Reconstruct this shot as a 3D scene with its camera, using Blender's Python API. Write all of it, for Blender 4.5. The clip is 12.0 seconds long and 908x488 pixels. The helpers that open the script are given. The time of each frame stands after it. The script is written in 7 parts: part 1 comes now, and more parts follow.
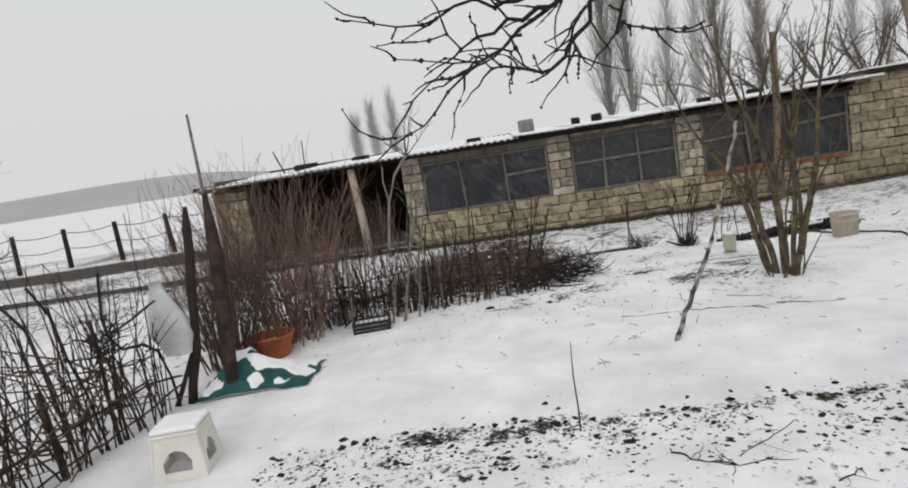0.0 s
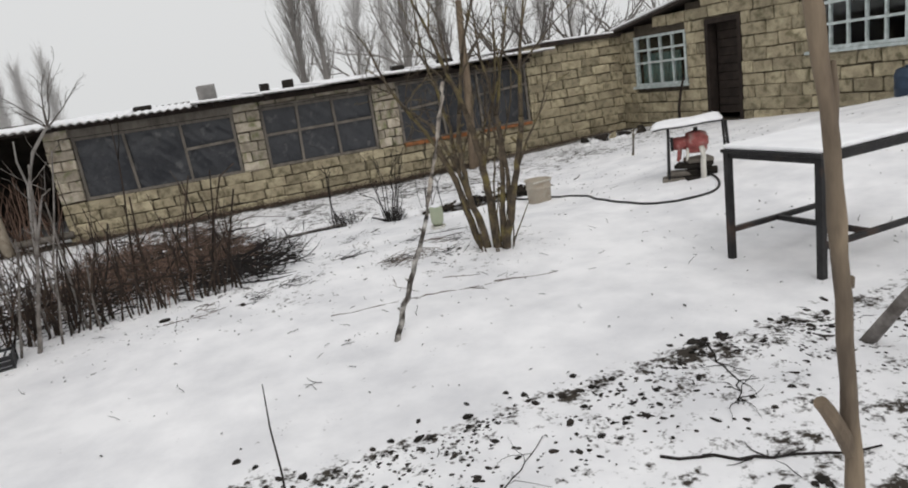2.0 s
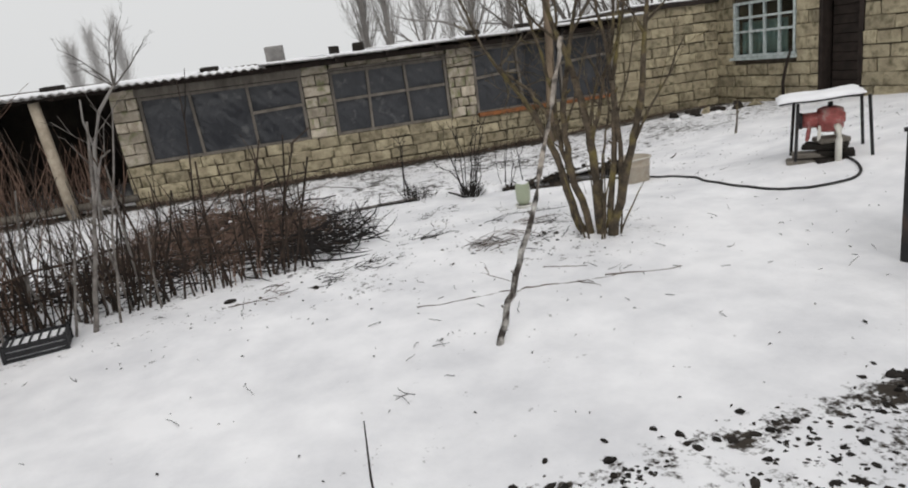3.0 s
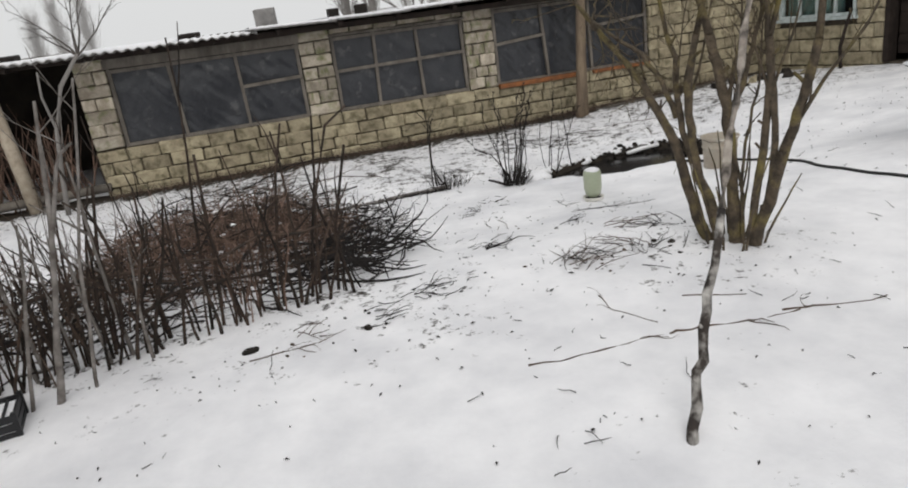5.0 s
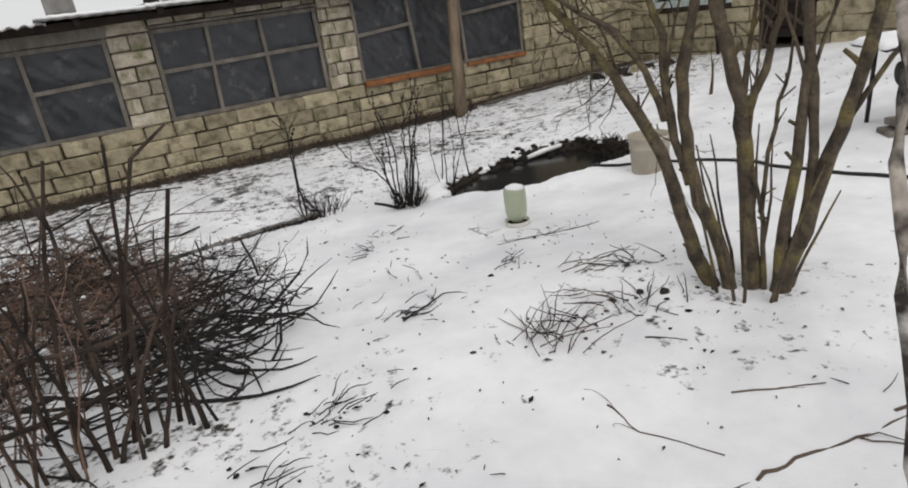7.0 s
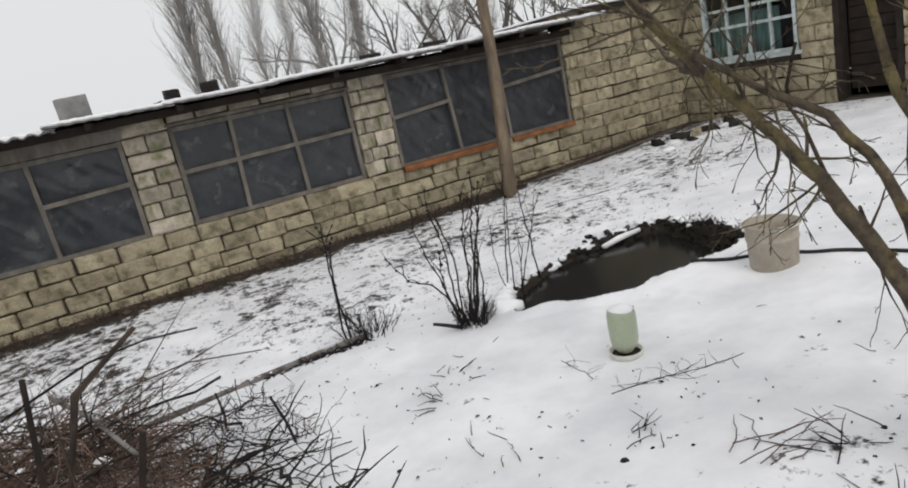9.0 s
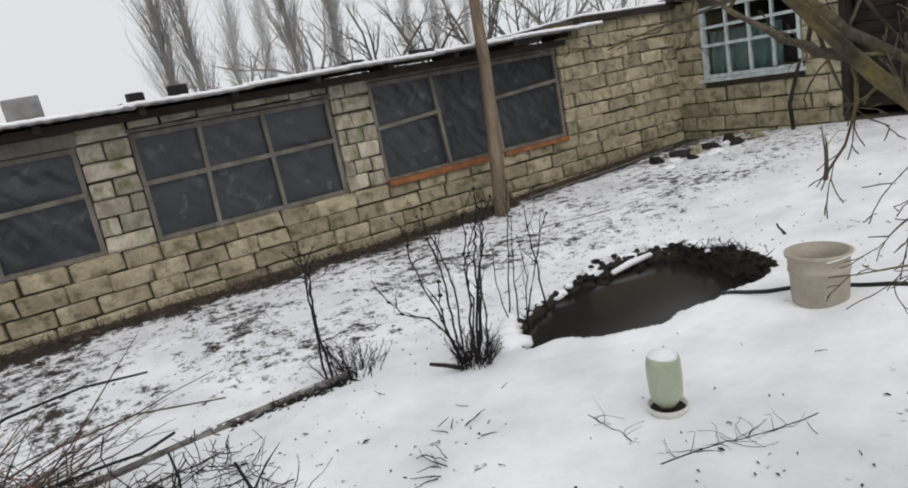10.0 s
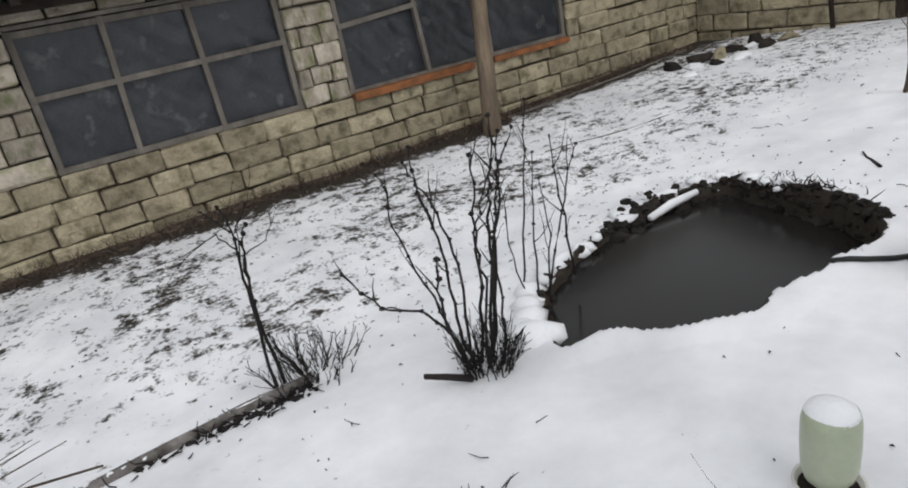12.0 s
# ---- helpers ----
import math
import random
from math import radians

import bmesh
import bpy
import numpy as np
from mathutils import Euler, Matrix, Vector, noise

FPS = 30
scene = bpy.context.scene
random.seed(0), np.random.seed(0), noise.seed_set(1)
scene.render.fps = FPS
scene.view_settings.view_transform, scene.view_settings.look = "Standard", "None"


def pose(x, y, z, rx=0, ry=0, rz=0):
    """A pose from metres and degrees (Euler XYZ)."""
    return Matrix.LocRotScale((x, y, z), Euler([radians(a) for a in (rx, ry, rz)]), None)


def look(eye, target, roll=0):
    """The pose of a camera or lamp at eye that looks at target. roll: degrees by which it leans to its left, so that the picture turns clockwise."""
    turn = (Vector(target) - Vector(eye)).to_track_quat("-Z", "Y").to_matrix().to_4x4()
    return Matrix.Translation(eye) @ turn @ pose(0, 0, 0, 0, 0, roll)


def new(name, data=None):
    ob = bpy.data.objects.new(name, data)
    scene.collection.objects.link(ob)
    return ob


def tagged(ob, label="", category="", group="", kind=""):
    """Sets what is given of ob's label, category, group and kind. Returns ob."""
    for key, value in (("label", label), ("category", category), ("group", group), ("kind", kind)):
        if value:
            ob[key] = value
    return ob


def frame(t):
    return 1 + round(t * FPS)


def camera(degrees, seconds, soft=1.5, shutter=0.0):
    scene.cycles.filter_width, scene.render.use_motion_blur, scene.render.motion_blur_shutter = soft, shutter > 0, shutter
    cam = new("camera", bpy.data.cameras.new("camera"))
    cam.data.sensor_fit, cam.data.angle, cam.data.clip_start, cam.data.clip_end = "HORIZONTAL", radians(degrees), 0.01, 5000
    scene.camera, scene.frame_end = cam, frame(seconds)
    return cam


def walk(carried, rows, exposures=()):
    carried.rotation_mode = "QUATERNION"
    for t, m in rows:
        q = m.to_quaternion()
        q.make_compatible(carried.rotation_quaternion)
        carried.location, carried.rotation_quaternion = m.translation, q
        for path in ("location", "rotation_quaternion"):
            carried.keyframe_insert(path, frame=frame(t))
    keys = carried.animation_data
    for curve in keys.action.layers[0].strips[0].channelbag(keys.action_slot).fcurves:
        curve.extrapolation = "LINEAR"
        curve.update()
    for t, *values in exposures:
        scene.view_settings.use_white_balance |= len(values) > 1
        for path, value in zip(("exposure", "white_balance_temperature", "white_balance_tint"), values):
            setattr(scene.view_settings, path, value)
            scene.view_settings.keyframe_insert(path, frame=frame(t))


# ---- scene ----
cam = camera(68.2, 12.0, soft=1.9)
METRES, EYE, TILT, LEAN, TURN = 8.0, 1.5, -3.0, 12.0, 0.0
PATH = [
    (0, (1.01, -0.632, 2.369), (0.817, 1.34, 2.099), -8.9),
    (0.5, (1.105, -0.428, 2.333), (1.24, 1.538, 1.993), -9.4),
    (1, (1.088, -0.173, 2.311), (1.583, 1.724, 1.912), -10.3),
    (1.5, (1.113, 0.064, 2.306), (1.844, 1.872, 1.862), -8.3),
    (2, (1.192, 0.424, 2.282), (1.824, 2.26, 1.804), -8.5),
    (2.5, (1.132, 0.84, 2.21), (1.742, 2.681, 1.723), -4.8),
    (3, (1.099, 1.203, 2.223), (1.568, 3.072, 1.69), -7.4),
    (3.5, (1.083, 1.626, 2.207), (1.395, 3.491, 1.556), -8.0),
    (3.7, (1.051, 1.792, 2.176), (1.372, 3.666, 1.558), -8.8),
    (5.3, (0.827, 2.858, 2.211), (1.399, 4.672, 1.594), -8.9),
    (5.5, (0.862, 2.976, 2.229), (1.446, 4.808, 1.678), -10.9),
    (6, (0.901, 3.383, 2.058), (1.421, 5.256, 1.588), -9.9),
    (6.5, (0.933, 3.879, 2.052), (1.602, 5.649, 1.406), -10.7),
    (7, (1.116, 4.126, 2.098), (2.005, 5.783, 1.418), -8.4),
    (7.2, (1.235, 4.194, 2.118), (2.071, 5.895, 1.48), -11.2),
    (8.8, (1.357, 5.055, 2.239), (2.213, 6.766, 1.658), -11.8),
    (9, (1.436, 5.17, 2.198), (2.3, 6.907, 1.711), -12.1),
    (9.5, (1.579, 5.405, 2.202), (2.395, 7.118, 1.568), -14.7),
    (10, (1.584, 5.766, 2.144), (2.525, 7.471, 1.687), -10.8),
    (10.5, (1.627, 6.035, 2.117), (2.53, 7.674, 1.41), -11.7),
    (11, (1.912, 6.297, 2.003), (2.761, 7.92, 1.201), -10.4),
    (11.5, (2.065, 6.622, 2.044), (3.132, 8.082, 1.19), -10.1),
    (12, (2.123, 6.95, 2.047), (3.059, 8.559, 1.317), -11.1),
]
TONE = [(0.0, -0.10, 6500, 10), (1.0, -0.08, 6520, 10), (3.5, -0.04, 6520, 10), (7.0, -0.02, 6550, 10), (9.0, 0.03, 6450, 10), (12.0, 0.0, 6280, 10)]
walk(cam, [(t, look(eye, target, roll)) for t, eye, target, roll in PATH], TONE)

# ---- world, sky light and sun: even overcast winter light ----
world = bpy.data.worlds.new("overcast_sky")
scene.world = world
world.use_nodes = True
wn, wl = world.node_tree.nodes, world.node_tree.links
wn.clear()
sky = wn.new("ShaderNodeTexSky")
sky.sky_type = "NISHITA"
sky.sun_disc = False
sky.sun_elevation, sky.sun_rotation = radians(38), radians(200)
sky.dust_density = 6.0
grey = wn.new("ShaderNodeHueSaturation")
grey.inputs["Saturation"].default_value = 0.05
cloud = wn.new("ShaderNodeMixRGB")
cloud.inputs[0].default_value = 0.93
cloud.inputs[2].default_value = (7.75, 7.85, 7.9, 1)
wbg = wn.new("ShaderNodeBackground")
wbg.inputs[1].default_value = 0.1
wout = wn.new("ShaderNodeOutputWorld")
wl.new(sky.outputs[0], grey.inputs["Color"])
wl.new(grey.outputs[0], cloud.inputs[1])
wl.new(cloud.outputs[0], wbg.inputs[0])
wl.new(wbg.outputs[0], wout.inputs[0])

sun = new("sun", bpy.data.lights.new("sun", "SUN"))
sun.data.energy, sun.data.angle, sun.data.color = 0.85, radians(35), (1.0, 0.97, 0.93)
sun.matrix_world = look((0, -12, 17), (2, 6, 0))



# ---- materials ----
def mat(name, base, rough=0.85, scale=8.0, vary=0.25, bump=0.3, second=None, fine=60.0, metal=0.0, rand=0.0, island=0.0, spec=0.3,
        blotch=None, blotch_at=0.62, blotch_scale=3.0, stretch=(1, 1, 1)):
    """A surface with broad and fine variation, optional stains of a second colour and a change from piece to piece."""
    m = bpy.data.materials.new(name)
    m.use_nodes = True
    nt = m.node_tree
    n, l = nt.nodes, nt.links
    b = n["Principled BSDF"]
    b.inputs["Roughness"].default_value, b.inputs["Metallic"].default_value = rough, metal
    b.inputs["Specular IOR Level"].default_value = spec
    co = n.new("ShaderNodeTexCoord")
    mp = n.new("ShaderNodeMapping")
    mp.inputs["Scale"].default_value = stretch
    l.new(co.outputs["Object"], mp.inputs[0])
    info = n.new("ShaderNodeObjectInfo")
    off = n.new("ShaderNodeVectorMath")
    off.operation = "ADD"
    sc = n.new("ShaderNodeMath")
    sc.operation = "MULTIPLY"
    sc.inputs[1].default_value = 37.0 if rand else 0.0
    l.new(info.outputs["Random"], sc.inputs[0])
    l.new(mp.outputs[0], off.inputs[0])
    l.new(sc.outputs[0], off.inputs[1])

    def noise_tex(s, detail=4.0):
        t = n.new("ShaderNodeTexNoise")
        t.inputs["Scale"].default_value, t.inputs["Detail"].default_value = s, detail
        l.new(off.outputs[0], t.inputs["Vector"])
        return t
    big, small = noise_tex(scale), noise_tex(fine, 3.0)
    second = second or tuple(c * (1 - vary * 1.6) for c in base)
    ramp = n.new("ShaderNodeValToRGB")
    ramp.color_ramp.elements[0].position, ramp.color_ramp.elements[1].position = 0.35, 0.68
    ramp.color_ramp.elements[0].color, ramp.color_ramp.elements[1].color = (*second, 1), (*base, 1)
    l.new(big.outputs["Fac"], ramp.inputs[0])
    last = ramp.outputs[0]
    if blotch:
        st = noise_tex(blotch_scale, 6.0)
        r2 = n.new("ShaderNodeValToRGB")
        r2.color_ramp.elements[0].position, r2.color_ramp.elements[1].position = blotch_at - 0.08, blotch_at + 0.14
        l.new(st.outputs["Fac"], r2.inputs[0])
        mx = n.new("ShaderNodeMixRGB")
        mx.inputs[2].default_value = (*blotch, 1)
        l.new(r2.outputs[0], mx.inputs[0])
        l.new(last, mx.inputs[1])
        last = mx.outputs[0]
    hsv = n.new("ShaderNodeHueSaturation")
    l.new(last, hsv.inputs["Color"])
    val = n.new("ShaderNodeMapRange")
    val.inputs["To Min"].default_value, val.inputs["To Max"].default_value = 1 - vary, 1 + vary
    l.new(small.outputs["Fac"], val.inputs["Value"])
    tone = val.outputs[0]
    if rand or island:
        rr = n.new("ShaderNodeMapRange")
        k = rand or island
        rr.inputs["To Min"].default_value, rr.inputs["To Max"].default_value = 1 - k, 1 + k
        if rand:
            l.new(info.outputs["Random"], rr.inputs["Value"])
        else:
            geo = n.new("ShaderNodeNewGeometry")
            l.new(geo.outputs["Random Per Island"], rr.inputs["Value"])
        mu = n.new("ShaderNodeMath")
        mu.operation = "MULTIPLY"
        l.new(tone, mu.inputs[0])
        l.new(rr.outputs[0], mu.inputs[1])
        tone = mu.outputs[0]
    l.new(tone, hsv.inputs["Value"])
    l.new(hsv.outputs[0], b.inputs["Base Color"])
    if bump:
        bp = n.new("ShaderNodeBump")
        bp.inputs["Strength"].default_value, bp.inputs["Distance"].default_value = bump, 0.01
        if blotch:
            rel = n.new("ShaderNodeMath")
            rel.operation = "MULTIPLY_ADD"
            rel.inputs[1].default_value = 2.2
            mid = noise_tex(fine * 0.4, 5.0)
            l.new(mid.outputs["Fac"], rel.inputs[0])
            l.new(small.outputs["Fac"], rel.inputs[2])
            l.new(rel.outputs[0], bp.inputs["Height"])
        else:
            l.new(small.outputs["Fac"], bp.inputs["Height"])
        l.new(bp.outputs[0], b.inputs["Normal"])
    return m


STONE = mat("limestone_block", (0.43, 0.375, 0.255), 0.92, 5.0, 0.30, 1.0, (0.27, 0.228, 0.155), 48, rand=0.22, blotch=(0.135, 0.118, 0.07), blotch_at=0.57, blotch_scale=9.0)
STONE_OLD = mat("pillar_block", (0.45, 0.40, 0.325), 0.92, 6.0, 0.3, 0.9, (0.27, 0.23, 0.18), 40, rand=0.3, blotch=(0.16, 0.17, 0.08), blotch_at=0.58, blotch_scale=7.0)
MORTAR = mat("mortar", (0.085, 0.070, 0.052), 0.95, 9.0, 0.25, 0.6)
WOODG = mat("weathered_wood", (0.20, 0.178, 0.152), 0.85, 6.0, 0.3, 0.4, fine=50, stretch=(1, 1, 0.3))
WOODT = mat("brown_post_timber", (0.23, 0.175, 0.12), 0.85, 9.0, 0.35, 0.7, (0.12, 0.09, 0.065), 45, blotch=(0.07, 0.055, 0.04), blotch_at=0.6, blotch_scale=7, stretch=(1, 1, 0.2))
WOODD = mat("dark_wood", (0.036, 0.026, 0.021), 0.85, 7.0, 0.3, 0.4)
WOODO = mat("orange_brown_board", (0.30, 0.115, 0.04), 0.75, 9.0, 0.3, 0.3, (0.17, 0.07, 0.03))
WOODP = mat("peeled_pale_wood", (0.44, 0.38, 0.30), 0.8, 7.0, 0.25, 0.3, (0.30, 0.25, 0.19), 40)
POLEW = mat("bare_tan_pole_wood", (0.25, 0.195, 0.135), 0.8, 11.0, 0.3, 0.6, (0.165, 0.125, 0.088), 55, blotch=(0.085, 0.066, 0.05), blotch_at=0.56, blotch_scale=9, stretch=(1, 1, 0.25))
BIRCHD = mat("black_flaking_bark", (0.022, 0.019, 0.018), 0.85, 12.0, 0.3, 0.8, (0.05, 0.04, 0.034), 35, blotch=(0.50, 0.48, 0.45), blotch_at=0.545, blotch_scale=13)
BIRCH = mat("peeling_white_bark", (0.50, 0.45, 0.39), 0.8, 12.0, 0.3, 0.6, (0.27, 0.235, 0.205), 35, blotch=(0.022, 0.018, 0.016), blotch_at=0.50, blotch_scale=16)
BARK = mat("grey_brown_bark", (0.125, 0.096, 0.066), 0.9, 14.0, 0.45, 1.0, (0.05, 0.040, 0.029), 70, blotch=(0.165, 0.135, 0.05), blotch_at=0.58, blotch_scale=7)
BARKD = mat("dark_apple_bark", (0.055, 0.045, 0.042), 0.9, 14.0, 0.35, 0.8, (0.03, 0.026, 0.024), 60, blotch=(0.11, 0.10, 0.09), blotch_at=0.6, blotch_scale=9)
BARKG = mat("pale_grey_bark", (0.245, 0.225, 0.21), 0.9, 12.0, 0.4, 0.6, (0.10, 0.088, 0.078), 40)
TWIG = mat("brown_twig", (0.115, 0.082, 0.062), 0.9, 6.0, 0.3, 0.2, island=0.45)
TWIGR = mat("reddish_twig", (0.22, 0.142, 0.108), 0.9, 6.0, 0.3, 0.2, island=0.6)
TWIGD = mat("dark_wet_twig", (0.019, 0.015, 0.0135), 0.8, 6.0, 0.3, 0.2, island=0.3)
STAKE = mat("fence_stake_bark", (0.060, 0.040, 0.030), 0.9, 12.0, 0.35, 0.4, (0.02, 0.016, 0.013), rand=0.45)
# Grey bark, paled in colour for fog on far trees; nearer trees share it.
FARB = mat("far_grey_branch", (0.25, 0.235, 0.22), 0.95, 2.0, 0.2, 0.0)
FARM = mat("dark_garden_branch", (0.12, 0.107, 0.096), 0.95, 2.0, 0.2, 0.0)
# Haze over the farthest poplars is put into this paler bark colour.
FARD = mat("haze_paled_branch", (0.50, 0.49, 0.48), 0.95, 2.0, 0.1, 0.0)
EARTH = mat("wet_dark_earth", (0.026, 0.020, 0.016), 0.9, 16.0, 0.4, 0.8, (0.013, 0.011, 0.009), 90, island=0.5)
SNOW = mat("snow_cover", (0.91, 0.91, 0.925), 0.75, 5.0, 0.03, 0.35, (0.82, 0.82, 0.84), 70, spec=0.25)
SHEET = mat("grey_fibre_cement", (0.26, 0.25, 0.24), 0.9, 6.0, 0.25, 0.4)
STEEL = mat("dark_painted_steel", (0.028, 0.027, 0.028), 0.55, 9.0, 0.3, 0.2, metal=0.2, blotch=(0.11, 0.06, 0.04), blotch_at=0.66)
PAINT = mat("blue_white_window_paint", (0.58, 0.63, 0.63), 0.6, 12.0, 0.15, 0.2, (0.36, 0.41, 0.40))
# The gloom of the closed rooms is put into this near-black wall colour.
DARK = mat("shade_dark_interior", (0.055, 0.045, 0.038), 0.95, 3.0, 0.3, 0.2)
CURTAIN = mat("green_curtain", (0.22, 0.36, 0.34), 0.9, 8.0, 0.2, 0.2, stretch=(6, 6, 1))
PLASTW = mat("white_plastic", (0.72, 0.71, 0.66), 0.45, 6.0, 0.08, 0.1, (0.62, 0.60, 0.54))
PLASTB = mat("dirty_beige_plastic", (0.41, 0.375, 0.31), 0.55, 7.0, 0.15, 0.2, (0.36, 0.31, 0.25), 40, blotch=(0.28, 0.22, 0.16), blotch_at=0.63, blotch_scale=8)
PLASTG = mat("pale_green_plastic", (0.43, 0.46, 0.34), 0.35, 6.0, 0.10, 0.05, (0.35, 0.39, 0.28), spec=0.5)
PLASTT = mat("turquoise_tinted_bottle", (0.44, 0.52, 0.50), 0.3, 6.0, 0.08, 0.05, (0.37, 0.46, 0.44), spec=0.5)
CAPB = mat("blue_cap_plastic", (0.05, 0.22, 0.52), 0.4, 9.0, 0.1, 0.0)
CAPD = mat("dark_blue_barrel_plastic", (0.03, 0.05, 0.085), 0.5, 7.0, 0.2, 0.1)
TERRA = mat("orange_basin_plastic", (0.42, 0.11, 0.05), 0.55, 9.0, 0.2, 0.1)
BLACKP = mat("black_crate_plastic", (0.02, 0.02, 0.022), 0.5, 9.0, 0.3, 0.1)
TARP = mat("green_tarpaulin", (0.014, 0.105, 0.098), 0.5, 7.0, 0.3, 0.3, (0.008, 0.06, 0.058))
HOSE = mat("black_rubber_hose", (0.02, 0.02, 0.02), 0.5, 9.0, 0.2, 0.1)
RED = mat("faded_red_paint", (0.40, 0.10, 0.10), 0.7, 12.0, 0.3, 0.3, (0.22, 0.07, 0.06), blotch=(0.34, 0.27, 0.24), blotch_at=0.58, blotch_scale=12)
WOODR = mat("red_brown_brick", (0.30, 0.13, 0.09), 0.9, 12.0, 0.3, 0.4, rand=0.3)
PIPE = mat("grey_cement_pipe", (0.27, 0.25, 0.235), 0.9, 9.0, 0.4, 0.8, (0.10, 0.09, 0.083), 45, blotch=(0.045, 0.036, 0.03), blotch_at=0.56, blotch_scale=10)
BAG = mat("clear_plastic_film", (0.55, 0.56, 0.56), 0.4, 7.0, 0.15, 0.5, spec=0.5)


def film_mat():
    """Sagging dusty plastic film, opaque; dark room and crinkle highlights are in its colour."""
    # Dark base stands for the room behind; pale blotches paint glints on the creases.
    m = mat("dusty_film_painted_glints", (0.036, 0.038, 0.043), 0.26, 2.5, 0.3, 0.0, (0.022, 0.024, 0.029), 40, spec=0.6, blotch=(0.12, 0.12, 0.12), blotch_at=0.68, blotch_scale=6)
    nt = m.node_tree
    n, l = nt.nodes, nt.links
    b = n["Principled BSDF"]
    w = n.new("ShaderNodeTexWave")
    w.inputs["Scale"].default_value, w.inputs["Distortion"].default_value, w.inputs["Detail"].default_value = 1.6, 9.0, 3.0
    co = n.new("ShaderNodeTexCoord")
    mp = n.new("ShaderNodeMapping")
    mp.inputs["Rotation"].default_value = (0, radians(35), 0)
    l.new(co.outputs["Object"], mp.inputs[0])
    l.new(mp.outputs[0], w.inputs["Vector"])
    bp = n.new("ShaderNodeBump")
    bp.inputs["Strength"].default_value, bp.inputs["Distance"].default_value = 0.10, 0.02
    l.new(w.outputs["Fac"], bp.inputs["Height"])
    l.new(bp.outputs[0], b.inputs["Normal"])
    return m


FILM = film_mat()
FILM.node_tree.nodes["Principled BSDF"].inputs["Specular IOR Level"].default_value = 0.5


def glass_mat():
    m = bpy.data.materials.new("window_glass")
    m.use_nodes = True
    b = m.node_tree.nodes["Principled BSDF"]
    b.inputs["Base Color"].default_value = (0.92, 0.96, 0.95, 1)
    b.inputs["Transmission Weight"].default_value = 1.0
    b.inputs["Roughness"].default_value = 0.05
    return m


def water_mat():
    m = bpy.data.materials.new("still_dark_water")
    m.use_nodes = True
    n, l = m.node_tree.nodes, m.node_tree.links
    b = n["Principled BSDF"]
    b.inputs["Base Color"].default_value = (0.016, 0.0145, 0.0135, 1)
    b.inputs["Specular IOR Level"].default_value = 0.35
    b.inputs["Roughness"].default_value = 0.16
    b.inputs["IOR"].default_value = 1.33
    t = n.new("ShaderNodeTexNoise")
    t.inputs["Scale"].default_value = 5.0
    bp = n.new("ShaderNodeBump")
    bp.inputs["Strength"].default_value, bp.inputs["Distance"].default_value = 0.12, 0.01
    l.new(t.outputs["Fac"], bp.inputs["Height"])
    l.new(bp.outputs[0], b.inputs["Normal"])
    return m


GLASS, WATER = glass_mat(), water_mat()


